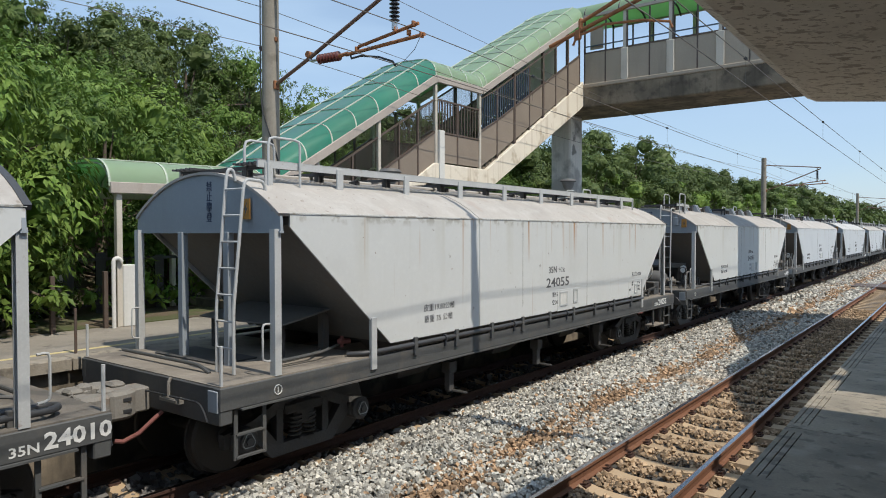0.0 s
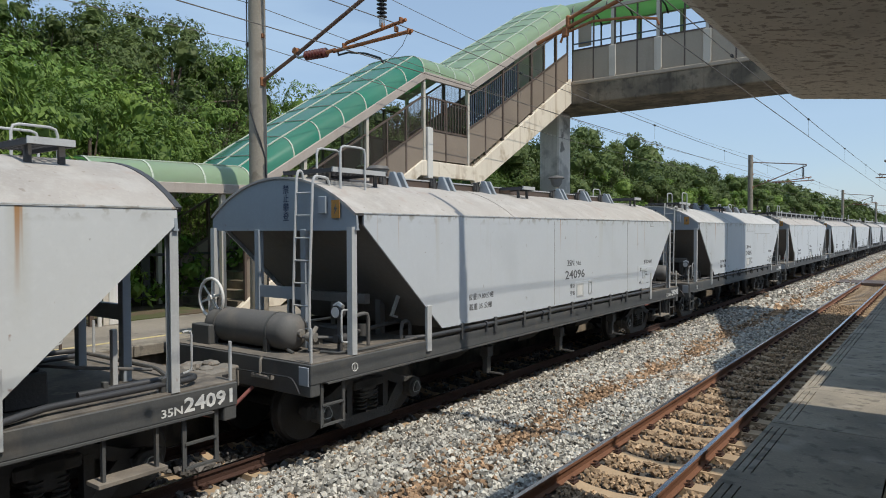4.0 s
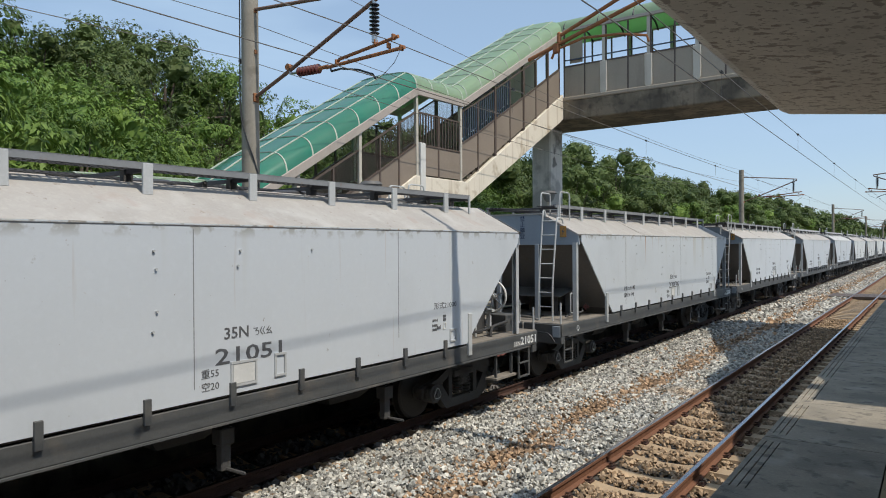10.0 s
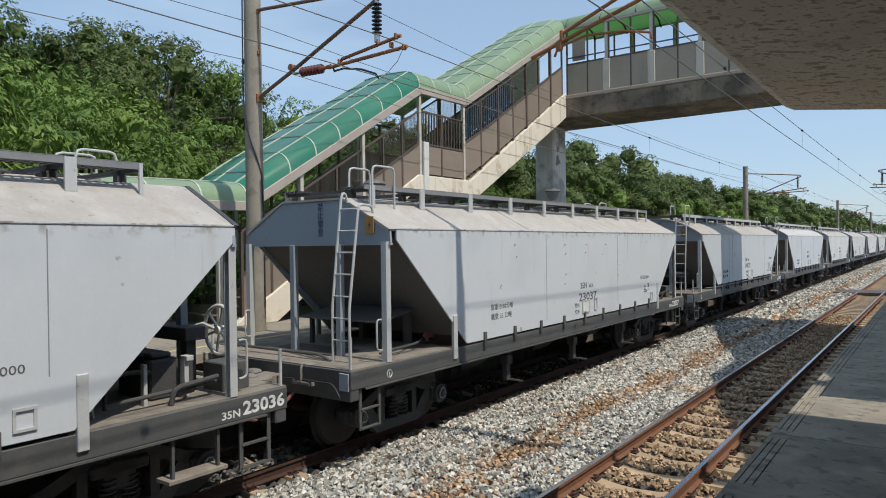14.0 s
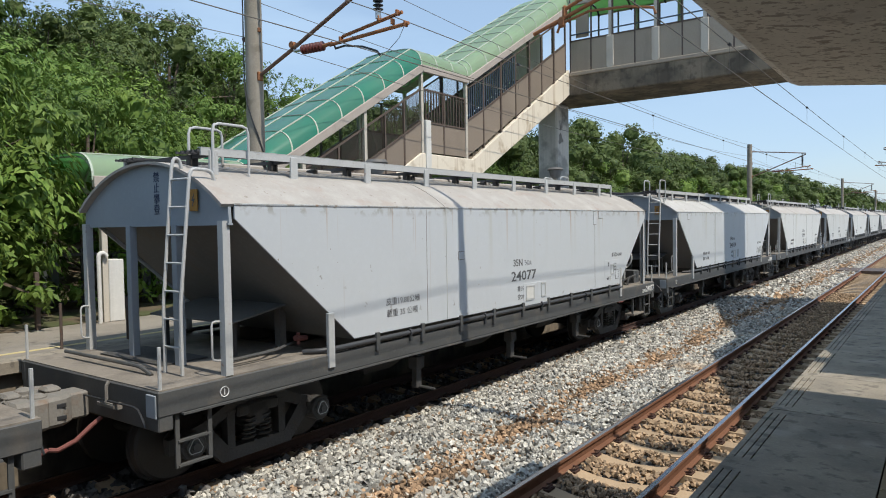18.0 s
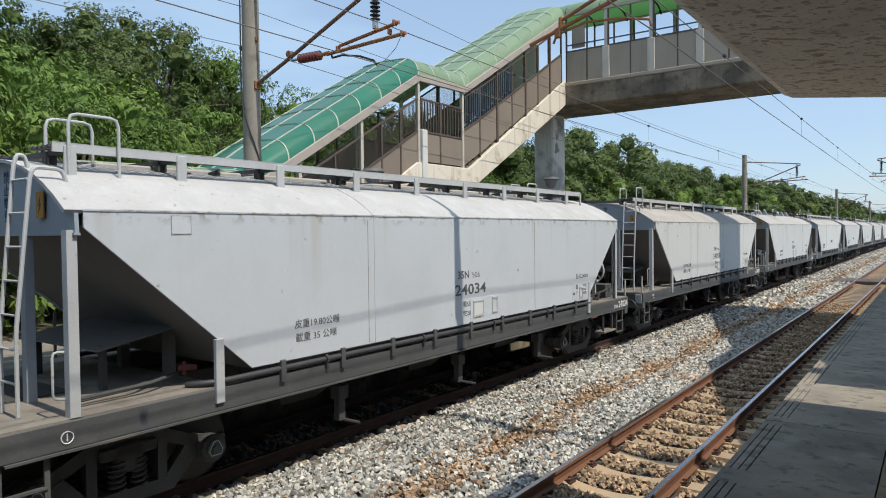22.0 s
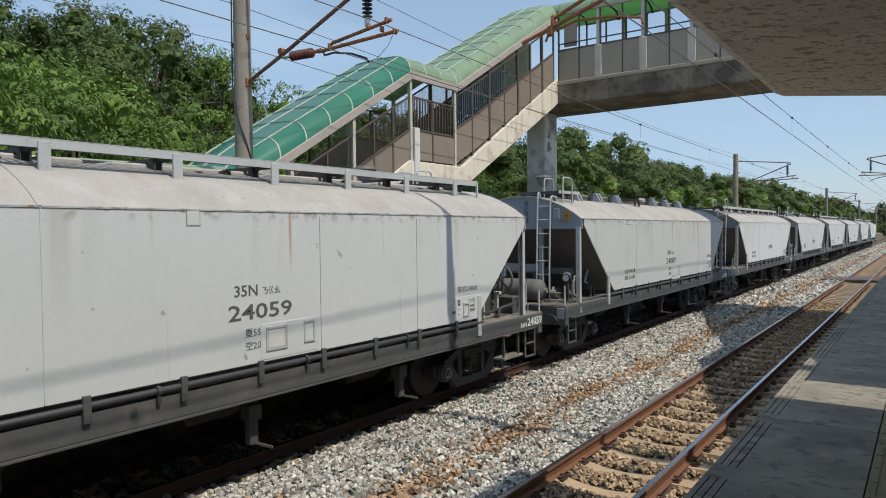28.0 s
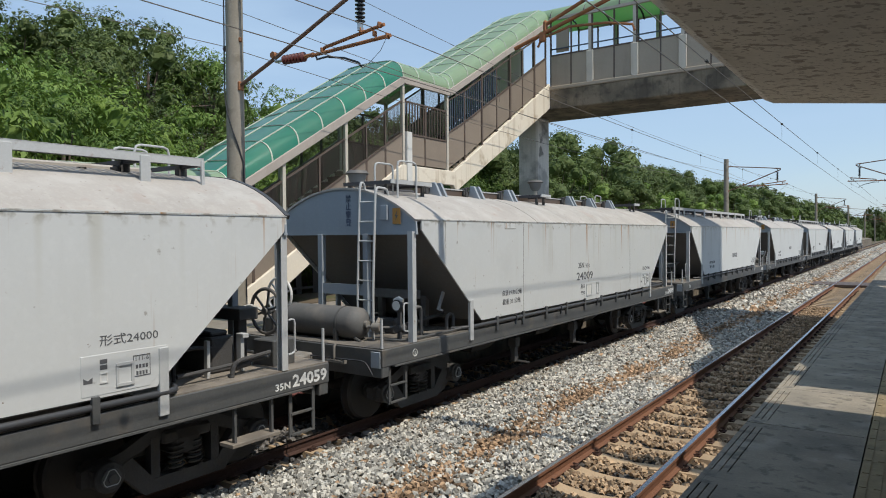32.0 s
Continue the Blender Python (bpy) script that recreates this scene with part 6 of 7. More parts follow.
            ta, tb = za + high, zb + high
            part("top_rail", Geo().beam((x, ya, ta), (x, yb, tb), 0.045, 0.045), "rail_brown", st)
            if (ya < 14.4) or (not near and ya < 20):
                # perforated brown screen: close upright bars with cross wires
                mesh = Geo()
                n = round((yb - ya) / 0.034)
                for i in range(n):
                    f = (i + 0.5) / n
                    y = ya + (yb - ya) * f
                    mesh.box(x - 0.0022, x + 0.0022, y - 0.0032, y + 0.0032, za + (zb - za) * f + solid + 0.05, ta + (tb - ta) * f)
                part("screen", mesh, "rail_brown", st, "brown perforated screen", tidy=False)
            elif 16.6 < ya < 19.5 or (14.4 < ya < 16.6):
                mesh = Geo()
                n = 8
                for i in range(n):
                    y = ya + (yb - ya) * (i + 0.5) / n
                    f = (i + 0.5) / n
                    mesh.box(x - 0.014, x + 0.014, y - 0.016, y + 0.016, za + (zb - za) * f + solid + 0.05, ta + (tb - ta) * f)
                part("picket_fence", mesh, "rail_blue" if ya > 16.6 else "rail_brown", st, "blue picket railing" if ya > 16.6 else "dark picket railing")
        for y in ys:
            tall = y in (12.3, 14.55, 16.65, 18.6, 20.45, 22.25, 10.3)
            base = floor_z(y) + 0.1
            top = eave_z(y) if tall else base + (1.70 if y < 16.6 else 2.0)
            w = 0.045 if tall else 0.028
            pale = tall and y < 17
            part("stair_post", Geo().box(x - w, x + w, y - w, y + w, base - 0.1, top), "post_pale" if pale else "rail_brown", st, "pale steel post" if pale else "")
        if near:
            part("drain_column", Geo().box(x + 0.02 - 0.09, x + 0.02 + 0.09, 14.62, 14.84, 4.15, 5.52), "white_wall", st, "white painted box column", bevel=0.01)
    # shelter posts over the foot of the stair
    for d in (0.08, wide - 0.08):
        for y in (5.86, 8.2):
            if y > start:
                part("shelter_post", Geo().box(X(d) - 0.05, X(d) + 0.05, y - 0.05, y + 0.05, 1.15, eave_z(y)), "post_pale", st, "pale square post", bevel=0.006)
    return st


far_stair = covered_stair(STAIR_X, -1, "covered concrete stair with a curved green roof")
near_stair = covered_stair(0.62, 1, "covered stair on the near platform", start=7.75)

bridge = thing("footbridge", "covered concrete footbridge over the tracks", "footbridge", kind="structure")
BY0, BY1 = BRIDGE_Y, BRIDGE_Y + 2.7
girder = Geo().prism([(BY0, 8.10), (BY0 + 0.06, 7.42), (BY0 + 0.12, 7.38), (BY1 - 0.12, 7.38), (BY1 - 0.06, 7.42), (BY1, 8.10)], "x", -13.9, 3.4)
part("girder", girder, "girder", bridge, "stained concrete girder", bevel=0.02)
part("kerb_ledge", Geo().box(-13.9, 3.4, BY0 - 0.03, BY0 + 0.2, 8.10, 8.24), "panel_grey", bridge, bevel=0.02)
part("kerb_ledge", Geo().box(-13.9, 3.4, BY1 - 0.2, BY1 + 0.05, 8.10, 8.24), "concrete", bridge, bevel=0.02)
part("bridge_floor", Geo().box(-13.9, 3.4, BY0 + 0.2, BY1 - 0.2, 8.10, 8.2), "concrete", bridge)
part("end_wall", Geo().box(-13.9, -13.75, BY0 + 0.1, BY1 - 0.1, 8.2, 10.6), "panel_grey", bridge)
xs = [-11.25 + 0.82 * i for i in range(14)]
for face, (yf, s) in enumerate(((BY0 + 0.06, -1), (BY1 - 0.06, 1))):
    for i, x in enumerate(xs):
        part("parapet_panel", Geo().box(x + 0.02, x + 0.80, yf - 0.02, yf + 0.02, 8.24, 9.36), "panel_grey", bridge)
        part("parapet_rail", Geo().box(x, x + 0.82, yf - 0.04, yf + 0.04, 9.36, 9.41), "rail_brown", bridge)
        part("window_rail", Geo().box(x, x + 0.82, yf - 0.02, yf + 0.02, 9.60, 9.64), "rail_blue", bridge)
        part("mullion", Geo().box(x - 0.025, x + 0.025, yf - 0.03, yf + 0.03, 8.24, 10.66 if s < 0 else 10.96), "rail_brown", bridge)
    for i in range(8):
        x = -9.69 + i * 1.64
        col = Geo().prism([(x - 0.13, 9.36), (x + 0.13, 9.36), (x + 0.13, 8.3), (x + 0.07, 8.20), (x - 0.07, 8.20), (x - 0.13, 8.3)], "y", yf + s * 0.02 - 0.06, yf + s * 0.02 + 0.06)
        part("parapet_column", col, "post_pale", bridge, "pale rounded column foot", bevel=0.015)
        part("roof_post", Geo().box(x - 0.055, x + 0.055, yf - 0.05, yf + 0.05, 9.36, 10.7 if s < 0 else 10.97), "post_pale", bridge)
    rise = 0.33 if s > 0 else 0.03
    part("eave_beam", Geo().box(-11.3, 3.4, yf + s * 0.05 - 0.05, yf + s * 0.05 + 0.05, 10.64 + rise, 10.74 + rise), "eave", bridge)
BRIDGE_ARCH = [(d, h * 1.05 if d < 1.3 else max(h * 1.05, 0.26)) for d, h in ARCH]
for i in range(13):
    xa = -13.9 + i * 1.33
    rows = [[(x, BY0 + d * 2.7 / 2.4, 10.74 + h) for d, h in BRIDGE_ARCH] for x in (xa + 0.012, xa + 1.318)]
    part("roof_sheet", Geo().sheet(rows, 0.012), "green_pale", bridge, "curved green roofing sheet", smooth=True)
    part("roof_hoop", Geo().tube([(xa, BY0 + d * 2.7 / 2.4, 10.70 + h * 0.98) for d, h in BRIDGE_ARCH], 0.035, 6), "cable_black", bridge, smooth=True)
part("notice_panel", Geo().box(-11.05, -10.55, BY0 + 0.1, BY0 + 0.14, 9.5, 10.35), "panel_grey", bridge, "grey notice panel")
part("yellow_notice", Geo().box(-9.6, -9.2, BY1 - 0.2, BY1 - 0.16, 9.15, 9.55), "plate_yellow", bridge)
for x0, x1 in ((-13.05, -12.22), (1.4, 2.2)):
    pier = thing("bridge_pier", "stained concrete pier under the footbridge", "pier", kind="structure")
    part("pier_shaft", Geo().box(x0, x1, BY0 + 0.8, BY1 - 0.8, -0.5, 7.39), "pier", pier, bevel=0.06)


# ---- overhead line ----
def ribbed(points, radius, count, core=0.35):
    """An insulator along the line through two points: a core with skirts."""
    a, b = Vector(points[0]), Vector(points[1])
    pts, radii = [], []
    for i in range(count * 2 + 1):
        f = i / (count * 2)
        pts.append(a.lerp(b, f))
        radii.append(radius if i % 2 else radius * core)
    fine, rr = [], []
    for p, q, r0, r1 in zip(pts, pts[1:], radii, radii[1:]):
        fine += [p, p.lerp(q, 0.75)]
        rr += [r0, r1]
    return Geo().tube(fine + [pts[-1]], radius, 14, radii=rr + [radii[-1]])


def cantilever(pole, x_pole, way, y):
    """Bracket arms from a pole face; way: +1 where they reach towards +x."""
    def X(d):
        return x_pole + way * d
    part("top_tube", Geo().tube([(X(0.16), y, 7.14), (X(2.14), y, 6.95), (X(3.3), y, 6.82)], 0.032, 10), "tube_brown", pole, "brown steel top tube", smooth=True)
    part("bracket_tube", Geo().tube([(X(0.15), y, 5.51), (X(1.09), y, 5.86), (X(3.3), y, 6.76)], 0.034, 10), "tube_brown", pole, "slanting brown bracket tube", smooth=True)
    part("tube_clamp", Geo().box(X(0.13) - 0.06, X(0.13) + 0.06, y - 0.06, y + 0.06, 5.42, 5.58), "rust_tube", pole, bevel=0.01)
    part("tube_clamp", Geo().tube([(X(1.08), y - 0.05, 5.92), (X(1.08), y + 0.05, 5.92)], 0.06, 10), "rust_tube", pole)
    part("insulator", ribbed(((X(1.32), y, 5.80), (X(1.86), y, 5.78)), 0.085, 7), "insulator_brown", pole, "ribbed maroon insulator", smooth=True)
    part("insulator_fitting", Geo().tube([(X(1.08), y, 5.86), (X(1.14), y, 5.80), (X(1.34), y, 5.80)], 0.026, 8), "steel", pole, smooth=True)
    part("insulator_fitting", Geo().tube([(X(1.84), y, 5.78), (X(2.05), y, 5.79)], 0.035, 8), "rust_tube", pole, smooth=True)
    part("registration_tube", Geo().tube([(X(2.0), y, 5.77), (X(3.72), y, 5.82)], 0.03, 10), "rust_tube", pole, "rusty orange registration tube", smooth=True)
    part("support_tube", Geo().tube([(X(2.24), y + 0.02, 5.83), (X(2.30), y + 0.02, 5.87), (X(3.58), y + 0.02, 6.02)], 0.028, 10), "rust_tube", pole, "rusty orange support tube", smooth=True)
    for d, z in ((2.26, 5.82), (3.40, 5.90), (3.12, 6.00), (3.66, 5.82), (3.5, 6.02)):
        part("tube_clamp", Geo().box(X(d) - 0.02, X(d) + 0.02, y - 0.04, y + 0.04, z - 0.045, z + 0.045), "rust_tube", pole, bevel=0.008)
    part("hanging_insulator", ribbed(((X(3.10), y, 6.12), (X(3.10), y, 6.64)), 0.085, 8), "insulator_dark", pole, "dark ribbed hanging insulator", smooth=True)
    part("insulator_cap", Geo().tube([(X(3.10), y, 6.0), (X(3.10), y, 6.14)], 0.045, 10), "steel", pole)
    part("insulator_cap", Geo().tube([(X(3.10), y, 6.62), (X(3.10), y, 6.82)], 0.035, 10), "steel", pole)
    part("steady_arm", Geo().tube([(X(2.10), y, 5.77), (X(2.13), y, 5.69), (X(2.35), y, 5.70), (X(2.75), y, 5.62), (X(3.06), y, 5.50), (X(3.12), y, 5.42)], 0.018, 8), "cable_black", pole, "curved dark steady arm", smooth=True)
    part("dropper_wire", Geo().tube([(X(3.64), y, 5.80), (X(3.52), y, 5.62), (X(3.3), y, 5.47), (X(3.13), y, 5.40)], 0.005, 5), "wire", pole)


def catenary_pole(x, y, way, label, top=9.0):
    pole = thing("catenary_pole", label, "catenary pole", group="overhead line poles")
    base = PLATFORM_Z if y < 60 else -0.4
    part("pole_shaft", Geo().tube([(x, y, base), (x, y, top)], 0.16, 24, radii=[0.175, 0.15]), "concrete_pole", pole, "round grey concrete mast", smooth=True)
    part("pole_cap", Geo().tube([(x, y, top), (x, y, top + 0.05)], 0.15, 16), "concrete_pole", pole)
    for z in (6.35, 7.12, 7.75):
        if z < top:
            part("band_bolt", Geo().box(x + 0.13, x + 0.19, y - 0.03, y + 0.03, z - 0.04, z + 0.04), "rust_tube", pole, "rusty bolt plate", bevel=0.008)
    cantilever(pole, x, way, y)
    part("feeder_insulator", ribbed(((x - way * 0.17, y, 6.25), (x - way * 0.30, y, 6.25)), 0.05, 3), "insulator_brown", pole)
    return pole


main_pole = catenary_pole(-10.40, 8.3, 1, "tall concrete overhead line mast on the far platform")
part("pole_cable", Geo().tube([(-10.51, 8.16, 8.8), (-10.515, 8.155, 5.6), (-10.49, 8.14, 5.3), (-10.40, 8.115, 5.0), (-10.30, 8.14, 4.7), (-10.235, 8.22, 4.4), (-10.22, 8.32, 4.1), (-10.22, 8.36, 3.2), (-10.22, 8.36, 1.6)], 0.013, 6), "cable_black", main_pole, "thin black cable", smooth=True)
for y in (48.24, 98.0, 148.0, 198.0, 248.0):
    catenary_pole(-10.40, y, 1, "concrete overhead line mast beside the train", 7.58)
for y in (48.24, 98.0, 148.0, 198.0):
    catenary_pole(0.30, y, -1, "concrete overhead line mast of the near track", 7.58)

# the near track's arms by the footbridge come from a mast behind the canopy
arm = thing("overhead_bracket", "rusty orange overhead line bracket above the near track", "bracket")
part("registration_tube", Geo().tube([(-4.50, 8.3, 5.26), (-3.26, 8.3, 5.64), (-1.1, 8.3, 6.30)], 0.026, 10), "rust_tube", arm, smooth=True)
part("steady_arm", Geo().tube([(-4.15, 8.3, 5.22), (-4.1, 8.3, 5.33), (-3.7, 8.3, 5.42), (-3.2, 8.3, 5.38), (-2.86, 8.3, 5.30), (-2.83, 8.3, 5.22)], 0.017, 8), "rust_tube", arm, smooth=True)
part("arm_hinge", Geo().box(-4.13, -4.03, 8.27, 8.33, 5.28, 5.42), "rust_tube", arm, bevel=0.02)
part("arm_hinge", Geo().box(-4.07, -4.01, 8.27, 8.33, 5.40, 5.56), "rust_tube", arm, bevel=0.02)
part("support_tube", Geo().tube([(-4.05, 8.3, 5.50), (-2.9, 8.3, 5.95), (-1.1, 8.3, 6.65)], 0.024, 10), "rust_tube", arm, smooth=True)
part("hanging_insulator", ribbed(((-2.95, 8.3, 6.05), (-2.95, 8.3, 7.0)), 0.085, 13), "insulator_dark", arm, smooth=True)
part("drop_tube", Geo().tube([(-2.95, 8.3, 7.0), (-2.95, 8.3, 7.9)], 0.04, 10), "tube_brown", arm, smooth=True)
part("top_tube", Geo().tube([(-3.6, 8.3, 7.85), (3.5, 8.3, 7.85)], 0.04, 10), "tube_brown", arm, smooth=True)
part("end_insulator", ribbed(((-1.1, 8.3, 6.30), (-0.5, 8.3, 6.5)), 0.085, 7), "insulator_brown", arm, smooth=True)
part("link_tube", Geo().tube([(-1.1, 8.3, 6.65), (-0.5, 8.3, 6.9), (1.2, 8.3, 7.82)], 0.03, 10), "tube_brown", arm, smooth=True)
part("feeder_arm", Geo().tube([(3.5, 8.3, 9.40), (-1.2, 8.3, 9.48)], 0.035, 8), "tube_brown", arm, smooth=True)
part("mast", Geo().tube([(3.5, 8.3, 1.15), (3.5, 8.3, 9.8)], 0.16, 20), "concrete_pole", arm, smooth=True)


def wire_run(name, label, supports, r, sag, droppers=None):
    """A wire through (x, y, z) supports that sags between them; droppers: the sag and height of the wire below."""
    w = thing(name, label, "wire", kind="structure")
    for a, b in zip(supports, supports[1:]):
        pts = []
        for i in range(13):
            f = i / 12
            pts.append((a[0] + (b[0] - a[0]) * f, a[1] + (b[1] - a[1]) * f, a[2] + (b[2] - a[2]) * f - 4 * sag * f * (1 - f)))
        part("wire_span", Geo().tube(pts, r, 5), "wire", w, smooth=True)
        if droppers and a[1] < 100:
            for k in range(5):
                f = (k + 0.5) / 5
                x, y = a[0] + (b[0] - a[0]) * f, a[1] + (b[1] - a[1]) * f
                z1 = a[2] + (b[2] - a[2]) * f - 4 * sag * f * (1 - f)
                part("dropper", Geo().tube([(x, y, z1), (x, y, droppers)], 0.003, 4), "wire", w)
                part("dropper_clamp", Geo().tube([(x, y - 0.04, z1), (x, y + 0.04, z1)], 0.028, 8), "cable_black", w)
    return w


YS = (-42.0, 8.3, 48.24, 98.0, 148.0, 198.0, 248.0, 600.0)
wire_run("contact_wire", "thin contact wire over the train's track", [(-7.28 - 0.25 * (i % 2 == 0), y, 5.45) for i, y in enumerate(YS)], 0.008, 0.02)
wire_run("messenger_wire", "sagging carrier wire over the train's track", [(-7.05, y, 6.01) for y in YS], 0.008, 0.18, 5.45)
wire_run("contact_wire", "thin contact wire over the near track", [(-2.83 - 0.25 * (i % 2 == 0), y, 5.17) for i, y in enumerate(YS)], 0.008, 0.03)
wire_run("messenger_wire", "sagging carrier wire over the near track", [(-2.95, y, 5.70) for y in YS], 0.008, 0.08, 5.18)
wire_run("feeder_wire", "feeder wire along the masts", [(-10.62, y, 6.28 if y < 9 else 6.15) for y in YS], 0.007, 0.4)
wire_run("feeder_wire", "feeder wire along the masts", [(-10.62, y, 7.02 if y < 9 else 6.9) for y in YS], 0.007, 0.4)
wire_run("feeder_wire", "high feeder wire between the masts", [(-10.4, -42.0, 8.3), (-10.4, 8.3, 8.3), (-10.4, 48.24, 7.6), (-10.4, 98.0, 7.6), (-10.4, 148.0, 7.6)], 0.007, 0.45)

# the near track's feeder ends at the footbridge
wire_run("feeder_wire", "feeder wire above the near platform's canopy", [(-1.0, -42.0, 9.40), (-1.0, 8.3, 9.46)], 0.012, 0.58)
wire_run("feeder_wire", "feeder wire above the near platform's canopy", [(-1.0, 8.3, 9.46), (-1.0, BRIDGE_Y + 0.02, 9.30)], 0.012, 0.02)


# ---- woods on the bank and along the line ----
def lumpy_core(rnd, cx, cy, cz, cr, solid):
    """The closed mass of twigs and leaves inside a clump."""
    v, f = [], []
    rows, cols = 6, 10
    for i in range(rows):
        a = math.pi * (i + 0.5) / rows
        for j in range(cols):
            b = 2 * math.pi * (j + 0.5 * (i % 2)) / cols
            r = cr * rnd.uniform(solid - 0.11, solid + 0.11)
            v.append((cx + r * math.sin(a) * math.cos(b), cy + r * math.sin(a) * math.sin(b), cz + 0.85 * r * math.cos(a)))
    for i in range(rows - 1):
        for j in range(cols):
            p, q, s, t = i * cols + j, i * cols + (j + 1) % cols, (i + 1) * cols + j, (i + 1) * cols + (j + 1) % cols
            f += [(p, s, q), (q, s, t)]
    return v, f + [tuple(range(cols)), tuple(reversed(range((rows - 1) * cols, rows * cols)))]


def leaf_cloud(rnd, clumps, per, leaf, mat, droop, wide, solid):
    """A crown of rounded clumps (x, y, z, radius): hanging sprays of leaves round a dense inside."""
    v, f = [], []
    for cx, cy, cz, cr in clumps:
        cv, cf = lumpy_core(rnd, cx, cy, cz, cr, solid)
        o = len(v)
        v += cv
        f += [tuple(i + o for i in face) for face in cf]
        # broad leaves inside, facing out, one behind another
        fill = max(12, int((180 if leaf < 0.12 else 130 if leaf < 0.19 else 90 if leaf < 0.5 else 9) * cr * cr))
        o = len(v)
        q = rnd.normal(size=(fill, 3))
        q /= np.linalg.norm(q, axis=1)[:, None]
        u = np.cross(q + rnd.normal(size=(fill, 3)) * 0.25, rnd.normal(size=(fill, 3)))
        u /= np.linalg.norm(u, axis=1)[:, None]
        w = np.cross(u, q + rnd.normal(size=(fill, 3)) * 0.25)
        w *= (0.25 * leaf / np.linalg.norm(w, axis=1))[:, None]
        u *= 0.70 * leaf
        q *= (cr * rnd.uniform(solid + 0.04, 0.84, fill))[:, None] * np.array((1, 1, 0.85))
        c = np.array((cx, cy, cz)) + q
        v += np.stack([c - u, c + w, c + u, c - w], 1).reshape(-1, 3).tolist()
        k = o + 4 * np.arange(fill)
        f += np.stack([k, k + 1, k + 2, k, k + 2, k + 3], 1).reshape(-1, 3).tolist()
        # outer sprays: five leaves hanging from one twig
        n = max(6, int(per * cr * cr))
        d = rnd.normal(size=(n, 3))
        d /= np.linalg.norm(d, axis=1)[:, None]
        d[:, 2] = np.where(d[:, 2] < -0.45, -d[:, 2], d[:, 2])
        r = cr * (0.80 + 0.26 * rnd.random(n)) * (0.90 + 0.16 * np.sin(d[:, 0] * 5 + cx * 3) * np.sin(d[:, 1] * 5 + cz * 3))
        p0 = np.array((cx, cy, cz)) + d * r[:, None] * np.array((1, 1, 0.85))
        p = np.repeat(p0, 5, 0) + rnd.normal(size=(n * 5, 3)) * leaf * 0.25
        dd = np.repeat(d, 5, 0)
        face = dd * 0.75 + np.array((0, 0, 0.3)) + rnd.normal(size=(n * 5, 3)) * 0.2
        face /= np.linalg.norm(face, axis=1)[:, None]
        way = np.repeat(rnd.normal(size=(n, 3)) * 0.45 + d * 0.5, 5, 0) + rnd.normal(size=(n * 5, 3)) * 0.45
        way[:, 2] -= droop
        way -= face * np.sum(way * face, axis=1)[:, None] * 0.85
        way /= np.linalg.norm(way, axis=1)[:, None]
        side = np.cross(way, face)
        side /= np.linalg.norm(side, axis=1)[:, None] + 1e-9
        s = leaf * rnd.uniform(0.6, 1.35, n * 5)
        L, W, bend = way * s[:, None], side * (s * wide)[:, None], np.array((0, 0, -1)) * (s * 0.16)[:, None]
        o = len(v)
        v += np.stack([p, p + L * 0.42 + W, p + L + bend, p + L * 0.42 - W], 1).reshape(-1, 3).tolist()
        k = o + 4 * np.arange(n * 5)
        f += np.stack([k, k + 1, k + 2, k, k + 2, k + 3], 1).reshape(-1, 3).tolist()
    me = bpy.data.meshes.new("crown")
    me.from_pydata(v, [], f)
    me.materials.append(M[mat])
    return me


def tree_kind(seed, height, spread_r, leaf, per, mat, clump_n, droop, low=0.28, wide=0.2, solid=0.36):
    """Trunk with limbs, and crown, of one tree."""
    rnd = np.random.default_rng(seed)
    clumps = []
    wood = Geo()
    lean = rnd.uniform(-0.3, 0.3, 2)
    mid = (lean[0] * 0.5, lean[1] * 0.5, height * 0.35)
    wood.tube([(0, 0, -0.6), mid, (lean[0], lean[1], height * 0.72)], 0.1, 8, radii=[0.02 * height + 0.03, 0.015 * height + 0.02, 0.03])
    for i in range(clump_n):
        a = i * 2.4 + rnd.uniform(-0.5, 0.5)
        big = spread_r * rnd.choice((0.26, 0.34, 0.42, 0.50))
        z = height * (low + (1.0 - low) * ((i + rnd.random()) / clump_n) ** 0.8) - big * 0.85
        h = z / height
        rr = spread_r * math.sqrt(max(0.05, 1 - ((h - 0.48) / 0.52) ** 2)) * rnd.uniform(0.62, 1.0)
        rr *= 1 - 0.55 * min(1, max(0.0, h - 0.62) / 0.2)
        c = (lean[0] + rr * math.cos(a), lean[1] + rr * math.sin(a), z)
        clumps.append((*c, big))
        start_z = height * rnd.uniform(0.25, 0.5)
        wood.tube([(mid[0], mid[1], start_z), ((mid[0] + c[0]) / 2, (mid[1] + c[1]) / 2, (start_z + c[2]) / 2 + 0.2), c], 0.03, 3, radii=[0.045, 0.03, 0.012])
    return height, wood.mesh("trunk", "bark", smooth=True), leaf_cloud(rnd, clumps, per, leaf, mat, droop, wide, solid)


